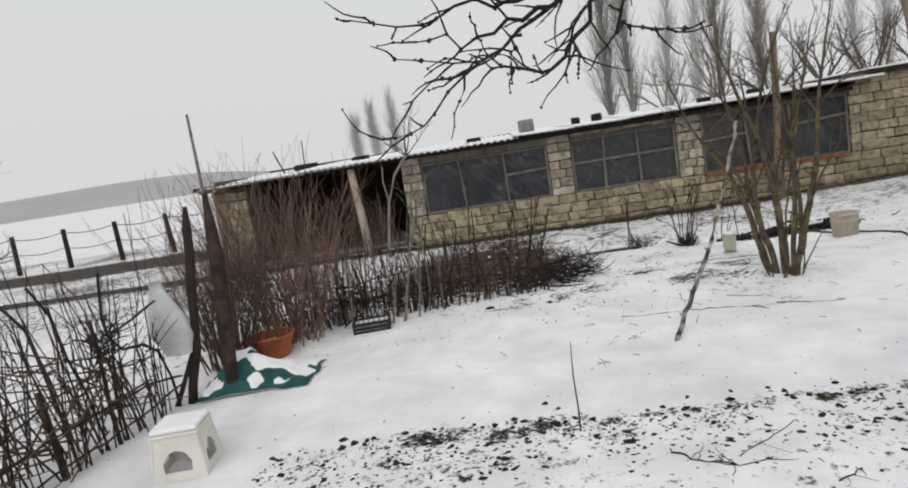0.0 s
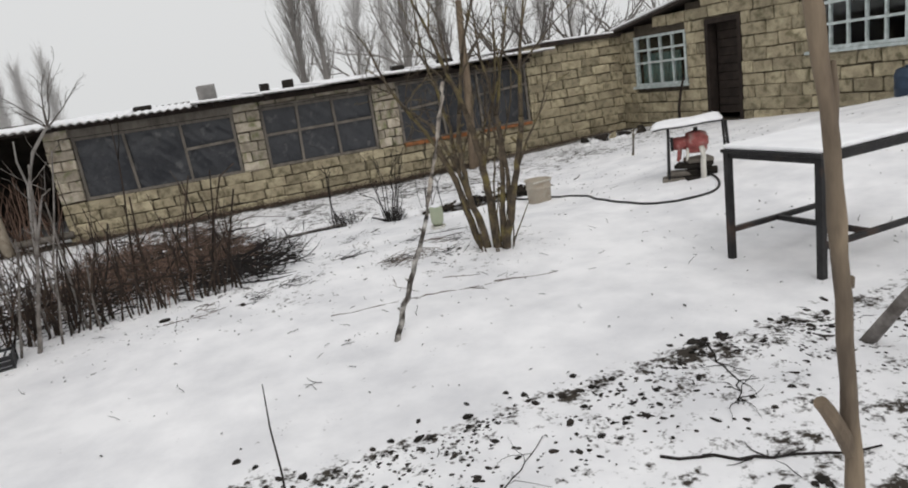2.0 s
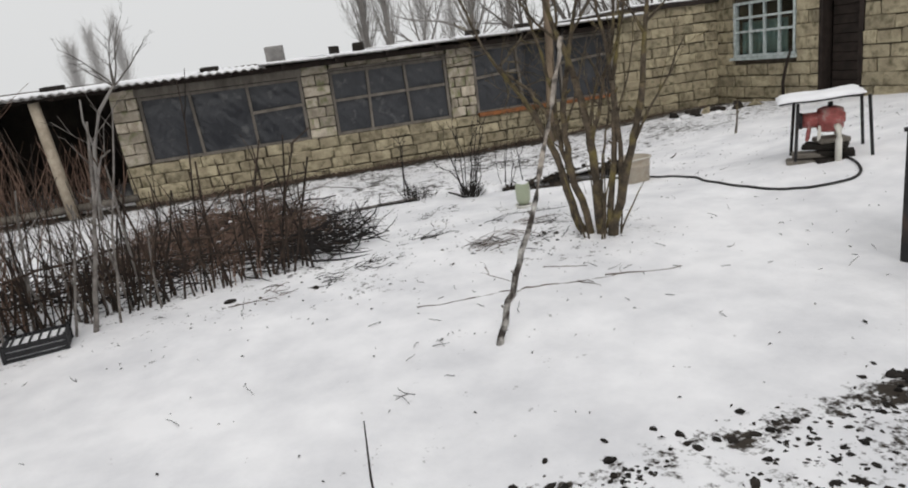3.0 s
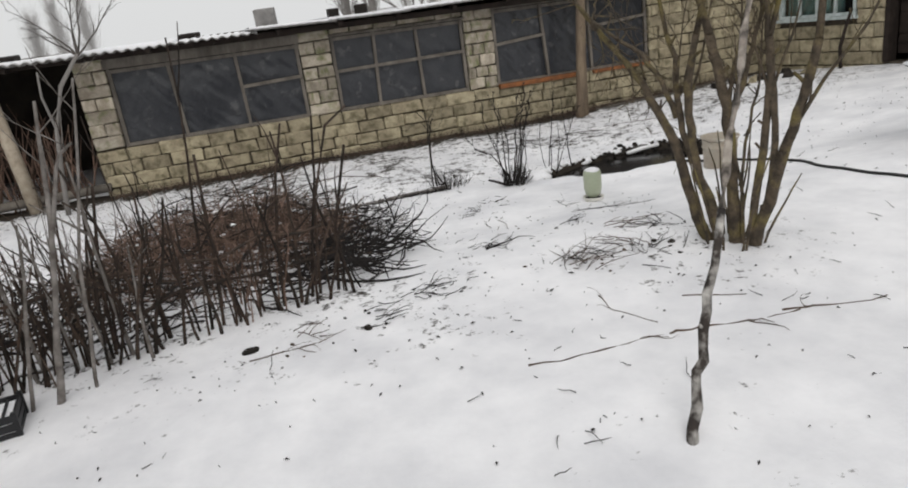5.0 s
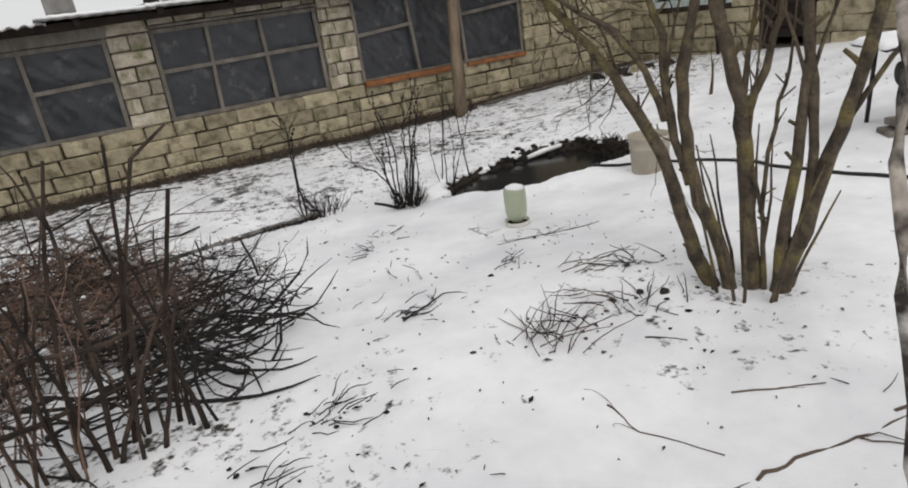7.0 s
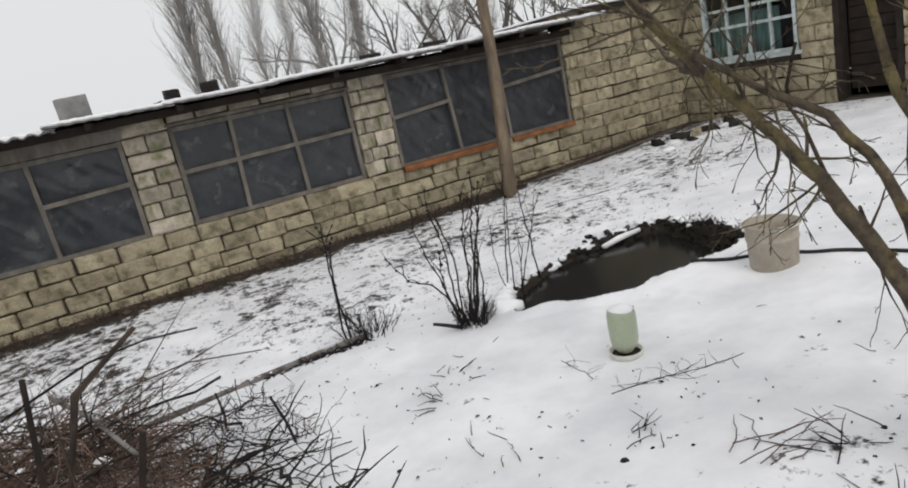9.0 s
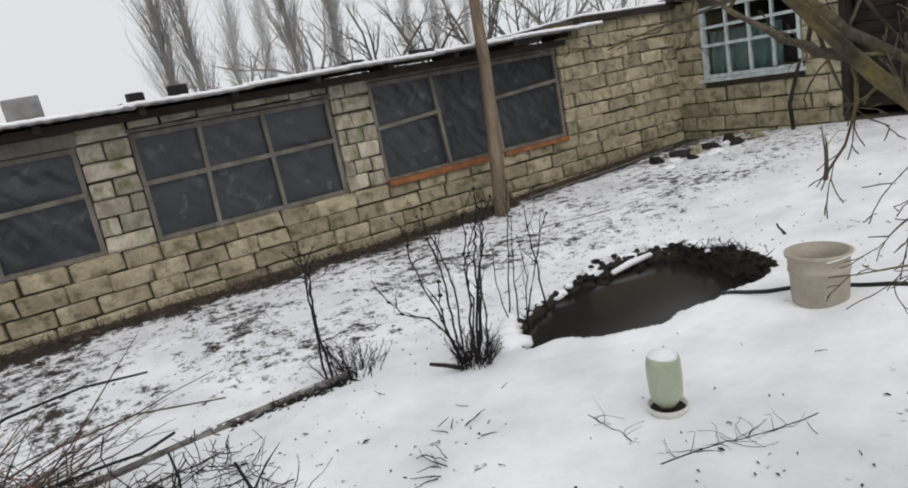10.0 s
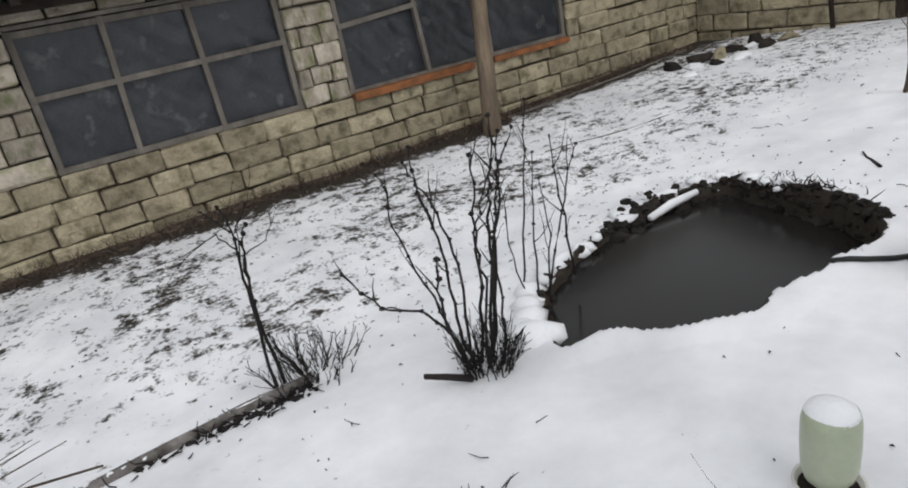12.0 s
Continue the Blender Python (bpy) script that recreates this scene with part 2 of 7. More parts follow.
def ground_mat():
    """Thin snow over dark earth; the earth shows where the attribute 'bare' is high, broken up at three scales."""
    m = bpy.data.materials.new("snow_over_earth")
    m.use_nodes = True
    n, l = m.node_tree.nodes, m.node_tree.links
    b = n["Principled BSDF"]
    at = n.new("ShaderNodeAttribute")
    at.attribute_name = "bare"
    co = n.new("ShaderNodeTexCoord")

    def nz(s, d):
        t = n.new("ShaderNodeTexNoise")
        t.inputs["Scale"].default_value, t.inputs["Detail"].default_value, t.inputs["Roughness"].default_value = s, d, 0.6
        l.new(co.outputs["Object"], t.inputs["Vector"])
        return t.outputs["Fac"]

    def op(kind, a, c):
        t = n.new("ShaderNodeMath")
        t.operation = kind
        for i, v in enumerate((a, c)):
            if isinstance(v, (int, float)):
                t.inputs[i].default_value = v
            else:
                l.new(v, t.inputs[i])
        return t.outputs[0]
    mid, fine, broad = nz(9.0, 6.0), nz(38.0, 4.0), nz(2.0, 6.0)
    mixn = op("ADD", op("MULTIPLY", mid, 0.6), op("MULTIPLY", fine, 0.4))
    edge = op("SUBTRACT", op("ADD", at.outputs["Fac"], op("MULTIPLY", op("SUBTRACT", mixn, 0.5), 2.6)), 0.5)
    r = n.new("ShaderNodeValToRGB")
    r.color_ramp.elements[0].position, r.color_ramp.elements[1].position = 0.0, 0.22
    l.new(edge, r.inputs[0])
    snow = n.new("ShaderNodeValToRGB")
    snow.color_ramp.elements[0].position, snow.color_ramp.elements[1].position = 0.30, 0.66
    snow.color_ramp.elements[0].color, snow.color_ramp.elements[1].color = (0.69, 0.69, 0.715, 1), (0.90, 0.895, 0.91, 1)
    l.new(broad, snow.inputs[0])
    earth = n.new("ShaderNodeValToRGB")
    earth.color_ramp.elements[0].color, earth.color_ramp.elements[1].color = (0.014, 0.011, 0.009, 1), (0.06, 0.048, 0.036, 1)
    l.new(fine, earth.inputs[0])
    mx = n.new("ShaderNodeMixRGB")
    l.new(r.outputs[0], mx.inputs[0])
    l.new(snow.outputs[0], mx.inputs[1])
    l.new(earth.outputs[0], mx.inputs[2])
    l.new(mx.outputs[0], b.inputs["Base Color"])
    b.inputs["Roughness"].default_value = 0.8
    b.inputs["Specular IOR Level"].default_value = 0.25
    bp = n.new("ShaderNodeBump")
    bp.inputs["Strength"].default_value, bp.inputs["Distance"].default_value = 0.5, 0.012
    l.new(op("SUBTRACT", mixn, op("MULTIPLY", r.outputs[0], 0.6)), bp.inputs["Height"])
    l.new(bp.outputs[0], b.inputs["Normal"])
    return m


GROUND = ground_mat()
rnd = random.Random(7)


# ---- mesh helpers ----
class Shape:
    """Collects vertices and faces for one mesh."""

    def __init__(self):
        self.v, self.f = [], []

    def add(self, verts, faces):
        o = len(self.v)
        self.v += [tuple(p) for p in verts]
        self.f += [tuple(o + i for i in q) for q in faces]

    def box(self, a, b, turn=None):
        c = [(x, y, z) for x in (a[0], b[0]) for y in (a[1], b[1]) for z in (a[2], b[2])]
        if turn is not None:
            c = [turn @ Vector(p) for p in c]
        self.add(c, [(0, 1, 3, 2), (4, 6, 7, 5), (0, 4, 5, 1), (2, 3, 7, 6), (0, 2, 6, 4), (1, 5, 7, 3)])

    def tube(self, pts, rad, sides=5):
        """A round bar along pts with a radius at each."""
        pts = [Vector(p) for p in pts]
        rings = []
        for i, p in enumerate(pts):
            d = (pts[min(i + 1, len(pts) - 1)] - pts[max(i - 1, 0)])
            d = d.normalized() if d.length > 1e-6 else Vector((0, 0, 1))
            u = d.cross(Vector((0.3, 0.2, 1) if abs(d.z) < 0.9 else (1, 0.1, 0))).normalized()
            w = d.cross(u)
            r = rad[i] if isinstance(rad, (list, tuple)) else rad
            rings.append([p + (u * math.cos(2 * math.pi * k / sides) + w * math.sin(2 * math.pi * k / sides)) * r for k in range(sides)])
        faces = []
        for i in range(len(pts) - 1):
            for k in range(sides):
                j = (k + 1) % sides
                faces.append((i * sides + k, i * sides + j, (i + 1) * sides + j, (i + 1) * sides + k))
        faces.append(tuple(range(sides))[::-1])
        faces.append(tuple((len(pts) - 1) * sides + k for k in range(sides)))
        self.add([q for r in rings for q in r], faces)

    def lathe(self, profile, centre=(0, 0, 0), sides=28, squash=1.0):
        """A turned form: profile is (radius, height) from bottom to top."""
        c = Vector(centre)
        vs = [c + Vector((r * math.cos(2 * math.pi * k / sides), squash * r * math.sin(2 * math.pi * k / sides), z)) for r, z in profile for k in range(sides)]
        faces = [(i * sides + k, i * sides + (k + 1) % sides, (i + 1) * sides + (k + 1) % sides, (i + 1) * sides + k) for i in range(len(profile) - 1) for k in range(sides)]
        self.add(vs, faces)

    def lump(self, c, r, rough=0.35, flat=0.7):
        """A small uneven clod."""
        g = (1 + 5 ** 0.5) / 2
        base = [(-1, g, 0), (1, g, 0), (-1, -g, 0), (1, -g, 0), (0, -1, g), (0, 1, g), (0, -1, -g), (0, 1, -g), (g, 0, -1), (g, 0, 1), (-g, 0, -1), (-g, 0, 1)]
        q = [(0, 11, 5), (0, 5, 1), (0, 1, 7), (0, 7, 10), (0, 10, 11), (1, 5, 9), (5, 11, 4), (11, 10, 2), (10, 7, 6), (7, 1, 8), (3, 9, 4), (3, 4, 2), (3, 2, 6), (3, 6, 8), (3, 8, 9), (4, 9, 5), (2, 4, 11), (6, 2, 10), (8, 6, 7), (9, 8, 1)]
        a = rnd.random() * 6.28
        sx, sy = rnd.uniform(0.7, 1.5), rnd.uniform(0.6, 1.1)
        vs = []
        for p in base:
            v = Vector(p).normalized() * r * (1 + rnd.uniform(-rough, rough))
            v = Vector((v.x * sx, v.y * sy, v.z * flat))
            vs.append(Vector(c) + Matrix.Rotation(a, 3, "Z") @ v)
        self.add(vs, q)

    def mesh(self, name, material, smooth=False):
        me = bpy.data.meshes.new(name)
        me.from_pydata(self.v, [], self.f)
        me.materials.append(material)
        if smooth:
            me.polygons.foreach_set("use_smooth", [True] * len(me.polygons))
        me.update()
        return me


def thing(name, label, category, group="", kind="", at=(0, 0, 0)):
    ob = new(name)
    ob.location = at
    return tagged(ob, label, category, group, kind)


def part(name, shape, material, parent, label="", smooth=False, bevel=0.0):
    ob = new(name, shape.mesh(name, material, smooth) if isinstance(shape, Shape) else shape)
    ob.parent = parent
    if bevel:
        md = ob.modifiers.new("bevel", "BEVEL")
        md.width, md.segments, md.limit_method = bevel, 2, "ANGLE"
    if label:
        ob["label"] = label
    return ob


def whole(name, shape, material, label, category, kind="", group="", smooth=False, bevel=0.0):
    ob = new(name, shape.mesh(name, material, smooth))
    if bevel:
        md = ob.modifiers.new("bevel", "BEVEL")
        md.width, md.segments, md.limit_method = bevel, 2, "ANGLE"
    return tagged(ob, label, category, group, kind)


def wander(p, d, length, n, wob, lift=0.0):
    """A crooked line from p in direction d."""
    p, d = Vector(p), Vector(d).normalized()
    pts = [p.copy()]
    for _ in range(n):
        d = (d + Vector((rnd.gauss(0, wob), rnd.gauss(0, wob), rnd.gauss(0, wob) + lift))).normalized()
        p = p + d * (length / n)
        pts.append(p.copy())
    return pts


def grow(s, p, d, length, r, depth, kids=5, spread=0.7, wob=0.12, lift=0.03, n=6, sides=5, shrink=0.62, keep=0.3):
    """A branch with side branches, all in one shape."""
    pts = wander(p, d, length, n, wob, lift)
    rad = [max(0.0016, r * (1 - 0.8 * i / n)) for i in range(n + 1)]
    s.tube(pts, rad, sides)
    if depth <= 0:
        return pts
    for k in range(kids):
        f = keep + (1 - keep) * (k + rnd.random()) / kids
        i = min(n - 1, int(f * n))
        a = pts[i].lerp(pts[i + 1], f * n - i)
        along = (pts[i + 1] - pts[i]).normalized()
        side = Vector((rnd.gauss(0, 1), rnd.gauss(0, 1), rnd.gauss(0, 0.6)))
        side = (side - along * side.dot(along)).normalized()
        grow(s, a, along + side * spread * rnd.uniform(0.7, 1.4), length * shrink * rnd.uniform(0.6, 1.1) * (1.15 - 0.5 * f), rad[i] * 0.62, depth - 1, max(2, kids - 1), spread, wob, lift, max(3, n - 1), max(3, sides - 1), shrink, 0.2)
    return pts


# ---- ground ----
PIT = [(3.61, 8.83), (3.81, 8.79), (3.95, 8.63), (4.09, 8.51), (4.26, 8.37), (4.37, 8.40), (4.60, 8.37), (4.80, 8.36), (5.09, 8.31), (5.36, 8.42), (5.50, 8.68), (5.56, 8.95), (5.62, 9.176), (5.66, 9.40), (5.514, 9.62), (5.274, 9.72), (4.986, 9.70), (4.679, 9.65), (4.41, 9.56), (4.12, 9.46), (3.90, 9.27), (3.73, 9.03)]
YS = [-3000, -3, 2, 4.7, 5.8, 6.6, 7.8, 9, 10, 12.6, 16, 3000]
ZS = [0.66, 0.66, 0.70, 0.72, 0.75, 0.75, 0.61, 0.56, 0.46, 0.56, 0.57, 0.57]


def soft(a, b, x):
    t = min(1.0, max(0.0, (x - a) / (b - a)))
    return t * t * (3 - 2 * t)


def pit_depth(x, y):
    """Distance inside the pit's edge (minus: outside)."""
    if not (3.0 < x < 6.4 and 7.8 < y < 10.5):
        return -1.0
    ins, best = False, 9.0
    for i in range(len(PIT)):
        (x1, y1), (x2, y2) = PIT[i], PIT[i - 1]
        if (y1 > y) != (y2 > y) and x < (x2 - x1) * (y - y1) / (y2 - y1) + x1:
            ins = not ins
        t = max(0, min(1, ((x - x1) * (x2 - x1) + (y - y1) * (y2 - y1)) / ((x2 - x1) ** 2 + (y2 - y1) ** 2)))
        best = min(best, math.hypot(x - x1 - t * (x2 - x1), y - y1 - t * (y2 - y1)))
    return (best if ins else -best) + 0.035 * noise.noise((x * 6, y * 6, 1.5)) + 0.02 * noise.noise((x * 15, y * 15, 6.5))


def land(x, y):
    """The lie of the land without small relief."""
    z = float(np.interp(y, YS, ZS))
    rise = float(np.interp(y, [3, 6.2, 8.2, 9.6, 12.8], [1.36, 1.28, 0.98, 0.86, 0.70]))
    k = soft(4.5, 10.2, x)
    if y > 12.9:
        k *= 0.5
    return z + k * (rise - z)


def ground_z(x, y):
    z = land(x, y)
    near = -30 < x < 30 and -20 < y < 40
    if near:
        z += 0.022 * noise.noise((x * 0.9, y * 0.9, 0.0)) + 0.013 * noise.noise((x * 3.1, y * 3.1, 4.0)) + 0.004 * noise.noise((x * 11, y * 11, 9.0))
    return z


def surf(x, y):
    z = ground_z(x, y)
    d = pit_depth(x, y)
    if d > -0.14:
        if d < 0:
            z += (0.03 if y < 9.0 else 0.012) * (1 - (d / 0.14) ** 2)
        else:
            z += (0.03 if y < 9.0 else 0.012) - 0.38 * soft(0.0, 0.06 if y < 8.8 else 0.09, d)
    return z


def axis(fine, mid, far):
    out = set()
    for a, b, st in fine + mid:
        v = a
        while v <= b + 1e-6:
            out.add(round(v, 3))
            v += st
    v, st = far[1], 1.2
    while v < 1500:
        v += st
        st *= 1.45
        out.add(round(v, 2))
    v, st = far[0], 1.2
    while v > -1500:
        v -= st
        st *= 1.45
        out.add(round(v, 2))
    vals = sorted(out)
    keep = [vals[0]]
    for v in vals[1:]:
        if v - keep[-1] > 0.012:
            keep.append(v)
    return keep


gx = axis([(3.4, 5.9, 0.021)], [(-4.0, 3.4, 0.08), (5.9, 10.6, 0.1), (-16, -4, 0.6), (10.6, 14, 0.6)], (-16, 14))
gy = axis([(8.2, 10.0, 0.021)], [(-1.5, 8.2, 0.08), (10.0, 13.0, 0.08), (-6, -1.5, 0.5), (13, 24, 0.7)], (-6, 24))


def bare_at(x, y):
    """How thin the snow lies."""
    if not (-20 < x < 14 and -6 < y < 24):
        return 0.0
    big = noise.noise((x * 0.7, y * 0.7, 3.0))
    v = 0.13 + 0.13 * big
    strip = math.exp(-((y - (3.17 - 0.015 * x + 0.06 * noise.noise((x * 2, 1, 5)))) / 0.13) ** 2) * (0.10 + (0.34 - 0.16 * soft(1.3, 2.0, x)) * soft(-0.25, 0.4, noise.noise((x * 1.7, 3.0, 12))) if -0.6 < x < 4.6 else 0.1)
    v += strip
    wx, wy = x + 0.5 * noise.noise((x * 0.8, y * 0.8, 60)), y + 0.35 * noise.noise((x * 0.9, y * 0.9, 61))
    v += 0.26 * soft(1.2, 2.4, y) * (1 - soft(3.15, 3.3, y)) * soft(-1.0, -0.2, wx)
    v += 0.20 * soft(2.2, 3.0, wx) * (1 - soft(1.9, 2.5, wy))
    v += 0.70 * soft(12.17, 12.68, y + 0.12 * noise.noise((x * 1.6, y, 44))) * (1 if y < 13 else 0)
    if 9.6 < y < 12.7:
        v += 0.27 * soft(9.6, 10.8, wy) * soft(-3, 1.0, x) * (0.5 + 0.9 * noise.noise((x * 1.3, y * 1.3, 8)) + 0.3)
    v += 0.13 * soft(9.2, 10.0, wy)
    v += 0.16 * soft(5.1, 5.6, wy) * (1 - soft(6.4, 6.9, wy)) * soft(-2.3, -1.7, wx) * (1 - soft(2.0, 2.6, wx))
    v += (0.07 + 0.1 * noise.noise((x * 2.1, y * 2.1, 21))) * soft(5.0, 5.6, wy) * (1 - soft(8.2, 8.8, wy)) * soft(1.7, 2.3, wx) * (1 - soft(3.6, 4.2, wx))
    v += 0.22 * soft(6.0, 6.6, wy) * (1 - soft(9.0, 9.6, wy)) * soft(-2.6, -1.9, wx) * (1 - soft(1.3, 1.8, wx))
    v += 0.36 * (0.75 + 0.8 * noise.noise((x * 0.5, y * 0.5, 15))) * (1 - soft(-2.6, -1.8, wx)) * soft(2.6, 4.0, wy)
    if x < -4:
        v += 0.55 * soft(16.0, 16.5, y) * (1 - soft(18.7, 19.2, y))
    d = pit_depth(x, y)
    if d > -0.3:
        if d > 0:
            v = 1.5
        elif y > 9.0 or x > 5.3:
            v += 0.8 * soft(-0.06, 0.0, d) + 0.1
    if math.hypot(x - 3.3, y - 5.9) < 0.7:
        v += 0.16
    if 2.3 < x < 3.9 and 1.2 < y < 2.2:
        v += 0.75 * math.exp(-((x - 3.05) / 0.42) ** 2 - ((y - 1.66) / 0.16) ** 2) * soft(-0.25, 0.25, noise.noise((x * 2.2 + y, (y + 0.35 * x) * 9, 70)))
    return v


gs = Shape()
nx, ny = len(gx), len(gy)
gs.v = [(x, y, surf(x, y)) for y in gy for x in gx]
gs.f = [(j * nx + i, j * nx + i + 1, (j + 1) * nx + i + 1, (j + 1) * nx + i) for j in range(ny - 1) for i in range(nx - 1)]
ground = whole("ground", gs, GROUND, "garden ground under a thin layer of snow", "ground", "structure", smooth=True)
attr = ground.data.attributes.new("bare", "FLOAT", "POINT")
attr.data.foreach_set("value", [bare_at(p[0], p[1]) for p in gs.v])

ws = Shape()
wv = [(4.66 + (x - 4.66) * 1.06, 9.1 + (y - 9.1) * 1.06, 0.462) for x, y in PIT]
ws.add(wv, [tuple(range(len(wv)))])
whole("water", ws, WATER, "still dark water in a dug pond", "water", "structure")

# distant low hill, the haze put into its flat grey colour
hs = Shape()
hv, hf = [], []
for i in range(61):
    a = radians(-75 + i * 2.2)
    h = (24 + 5 * noise.noise((i * 0.17, 0, 2))) * (1 - 0.8 * soft(-26, -14, math.degrees(a)))
    for r, z in ((700, -4), (760, h * 0.7), (860, h)):
        hv.append((r * math.sin(a), r * math.cos(a), z))
for i in range(60):
    for k in range(2):
        hf.append((i * 3 + k, i * 3 + k + 1, i * 3 + k + 4, i * 3 + k + 3))
hs.add(hv, hf)
HILL = mat("haze_grey_hill", (0.42, 0.42, 0.43), 0.95, 0.02, 0.05, 0.0, fine=0.2)
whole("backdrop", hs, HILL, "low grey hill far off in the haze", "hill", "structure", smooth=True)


# ---- stone block walls ----
def block_mesh(seed, material, L=0.385, D=0.09, H=0.165):
    """One rough-hewn limestone block, worn at the edges."""
    r = random.Random(seed)
    bm = bmesh.new()
    bmesh.ops.create_cube(bm, size=1.0)
    bmesh.ops.scale(bm, vec=(L, D, H), verts=bm.verts)
    for v in bm.verts:
        v.co += Vector((r.uniform(-0.010, 0.010), r.uniform(-0.008, 0.008), r.uniform(-0.009, 0.009)))
    bmesh.ops.bevel(bm, geom=list(bm.edges), offset=0.014, segments=1, affect="EDGES")
    for v in bm.verts:
        v.co += Vector((r.uniform(-0.007, 0.007), r.uniform(-0.004, 0.004), r.uniform(-0.007, 0.007)))
    me = bpy.data.meshes.new("block")
    bm.to_mesh(me)
    bm.free()
    me.materials.append(material)
    return me


BLOCKS = [block_mesh(i, STONE) for i in range(7)]
BLOCKS_OLD = [block_mesh(40 + i, STONE_OLD) for i in range(5)]


def lay_blocks(parent, spans, origin, along, z0, rows, row_h, length, out, meshes, top=None, limit=9999, seed=1):
    """Courses of blocks on a wall face. spans(row) gives the stretches that hold stone in that course."""
    r = random.Random(seed)
    along, out = Vector(along).normalized(), Vector(out).normalized()
    turn = Matrix((along, -out, Vector((0, 0, 1)))).transposed()
    made = 0
    rest = []
    for k in range(rows):
        zc = z0 + (k + 0.5) * row_h
        for a, b in spans(k, zc):
            s = a
            first = True
            while s < b - 0.05:
                ln = length * r.uniform(0.78, 1.2)
                if first:
                    ln *= (0.5 if k % 2 else 1.0) * r.uniform(0.9, 1.0)
                    first = False
                if b - s - ln < 0.12:
                    ln = b - s
                mid = s + ln / 2
                if top is None or zc + row_h * 0.35 < top(mid):
                    p = Vector(origin) + along * mid + out * r.uniform(-0.010, 0.008)
                    m = Matrix.Translation((p.x, p.y, zc + r.uniform(-0.006, 0.006))) @ turn.to_4x4() @ Matrix.Rotation(r.uniform(-0.022, 0.022), 4, "Y") @ Matrix.Diagonal(((ln - r.uniform(0.004, 0.024)) / 0.385, 1.0, (row_h - r.uniform(0.006, 0.022)) / 0.165, 1))
                    me = r.choice(meshes)
                    if made < limit:
                        ob = new("stone_block", me)
                        ob.parent = parent
                        ob.matrix_basis = m
                    else:
                        rest.append((me, m))
                    made += 1
                s += ln
    if rest:
        sh = Shape()
        for me, m in rest:
            sh.add([m @ v.co for v in me.vertices], [tuple(p.vertices) for p in me.polygons])
        ob = part("block_courses", sh, meshes[0].materials[0], parent)
        ob["kind"] = "stuff"


SY = 12.80            # face of the shed wall
SILL, HEAD, WTOP = 1.19, 2.22, 2.42
PILLARS = [(-1.13, -0.74), (1.80, 2.25), (4.29, 4.76)]
BAYS = [(-0.74, 1.80), (2.25, 4.29), (4.76, 7.50)]
HEADS = [2.22, 2.25, 2.33]
RIGHT = 9.76
OPEN_L, LEFT = -4.40, -5.12

shed_wall = Shape()
D0, D1 = SY + 0.045, SY + 0.24
shed_wall.box((-1.13, D0, 0.2), (RIGHT + 0.3, D1, SILL - 0.01))
for a, b in PILLARS:
    shed_wall.box((a + 0.015, D0, SILL - 0.01), (b - 0.015, D1, WTOP))
shed_wall.box((7.515, D0, SILL - 0.01), (RIGHT + 0.3, D1, 2.66))
shed_wall.box((LEFT, D0, 0.2), (OPEN_L, D1, 2.30))
shed_wall.box((LEFT, D1, 0.2), (LEFT + 0.2, 16.4, 2.5))
shed_wall.box((LEFT, 16.4, 0.2), (RIGHT + 0.3, 16.6, 2.6))
wall_north = whole("wall_north", shed_wall, MORTAR, "long low shed wall of tan limestone blocks with dark joints", "wall", "structure")
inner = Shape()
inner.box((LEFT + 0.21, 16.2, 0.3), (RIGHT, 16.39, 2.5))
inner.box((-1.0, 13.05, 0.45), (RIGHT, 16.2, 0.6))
whole("wall_back", inner, DARK, "inner back wall and floor of the shed, coloured dark for shade", "wall", "structure")

# ---- house wall, at a right angle to the shed ----
HO, HD, HN = Vector((9.72, 12.8, 0)), Vector((0.10, -0.995, 0)).normalized(), Vector((-0.995, -0.10, 0)).normalized()
HLEN = 11.5
HW = [(0.43, 1.82, 1.55, 2.52), (4.34, 5.80, 1.88, 2.90)]
HDOOR = (2.29, 3.07, 0.85, 2.62)


def roof_z(s):
    return 2.66 + 0.172 * s


def house_box(sh, s0, s1, z0, z1, n0, n1):
    """A box on the house wall: along, up and out from its face."""
    pts = []
    for s in (s0, s1):
        for nn in (n0, n1):
            for z in (z0, z1):
                pts.append(HO + HD * s + HN * nn + Vector((0, 0, z)))
    sh.add(pts, [(2, 3, 1, 0), (5, 7, 6, 4), (1, 5, 4, 0), (6, 7, 3, 2), (4, 6, 2, 0), (3, 7, 5, 1)])


hw = Shape()
cuts = sorted([(a, b, c, d) for a, b, c, d in HW] + [HDOOR])
s = 0.0
for a, b, z0, z1 in cuts:
    house_box(hw, s, a, 0.2, roof_z(s), -0.28, -0.045)
    house_box(hw, a, b, 0.2, z0, -0.28, -0.045)
    house_box(hw, a, b, z1, roof_z(a), -0.28, -0.045)
    s = b
while s < HLEN:
    e = min(HLEN, s + 1.0)
    house_box(hw, s, e, 0.2, roof_z(s), -0.28, -0.045)
    s = e
wall_east = whole("wall_east", hw, MORTAR, "house wall of rough tan limestone blocks", "wall", "structure")
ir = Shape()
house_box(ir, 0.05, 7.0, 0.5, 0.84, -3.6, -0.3)
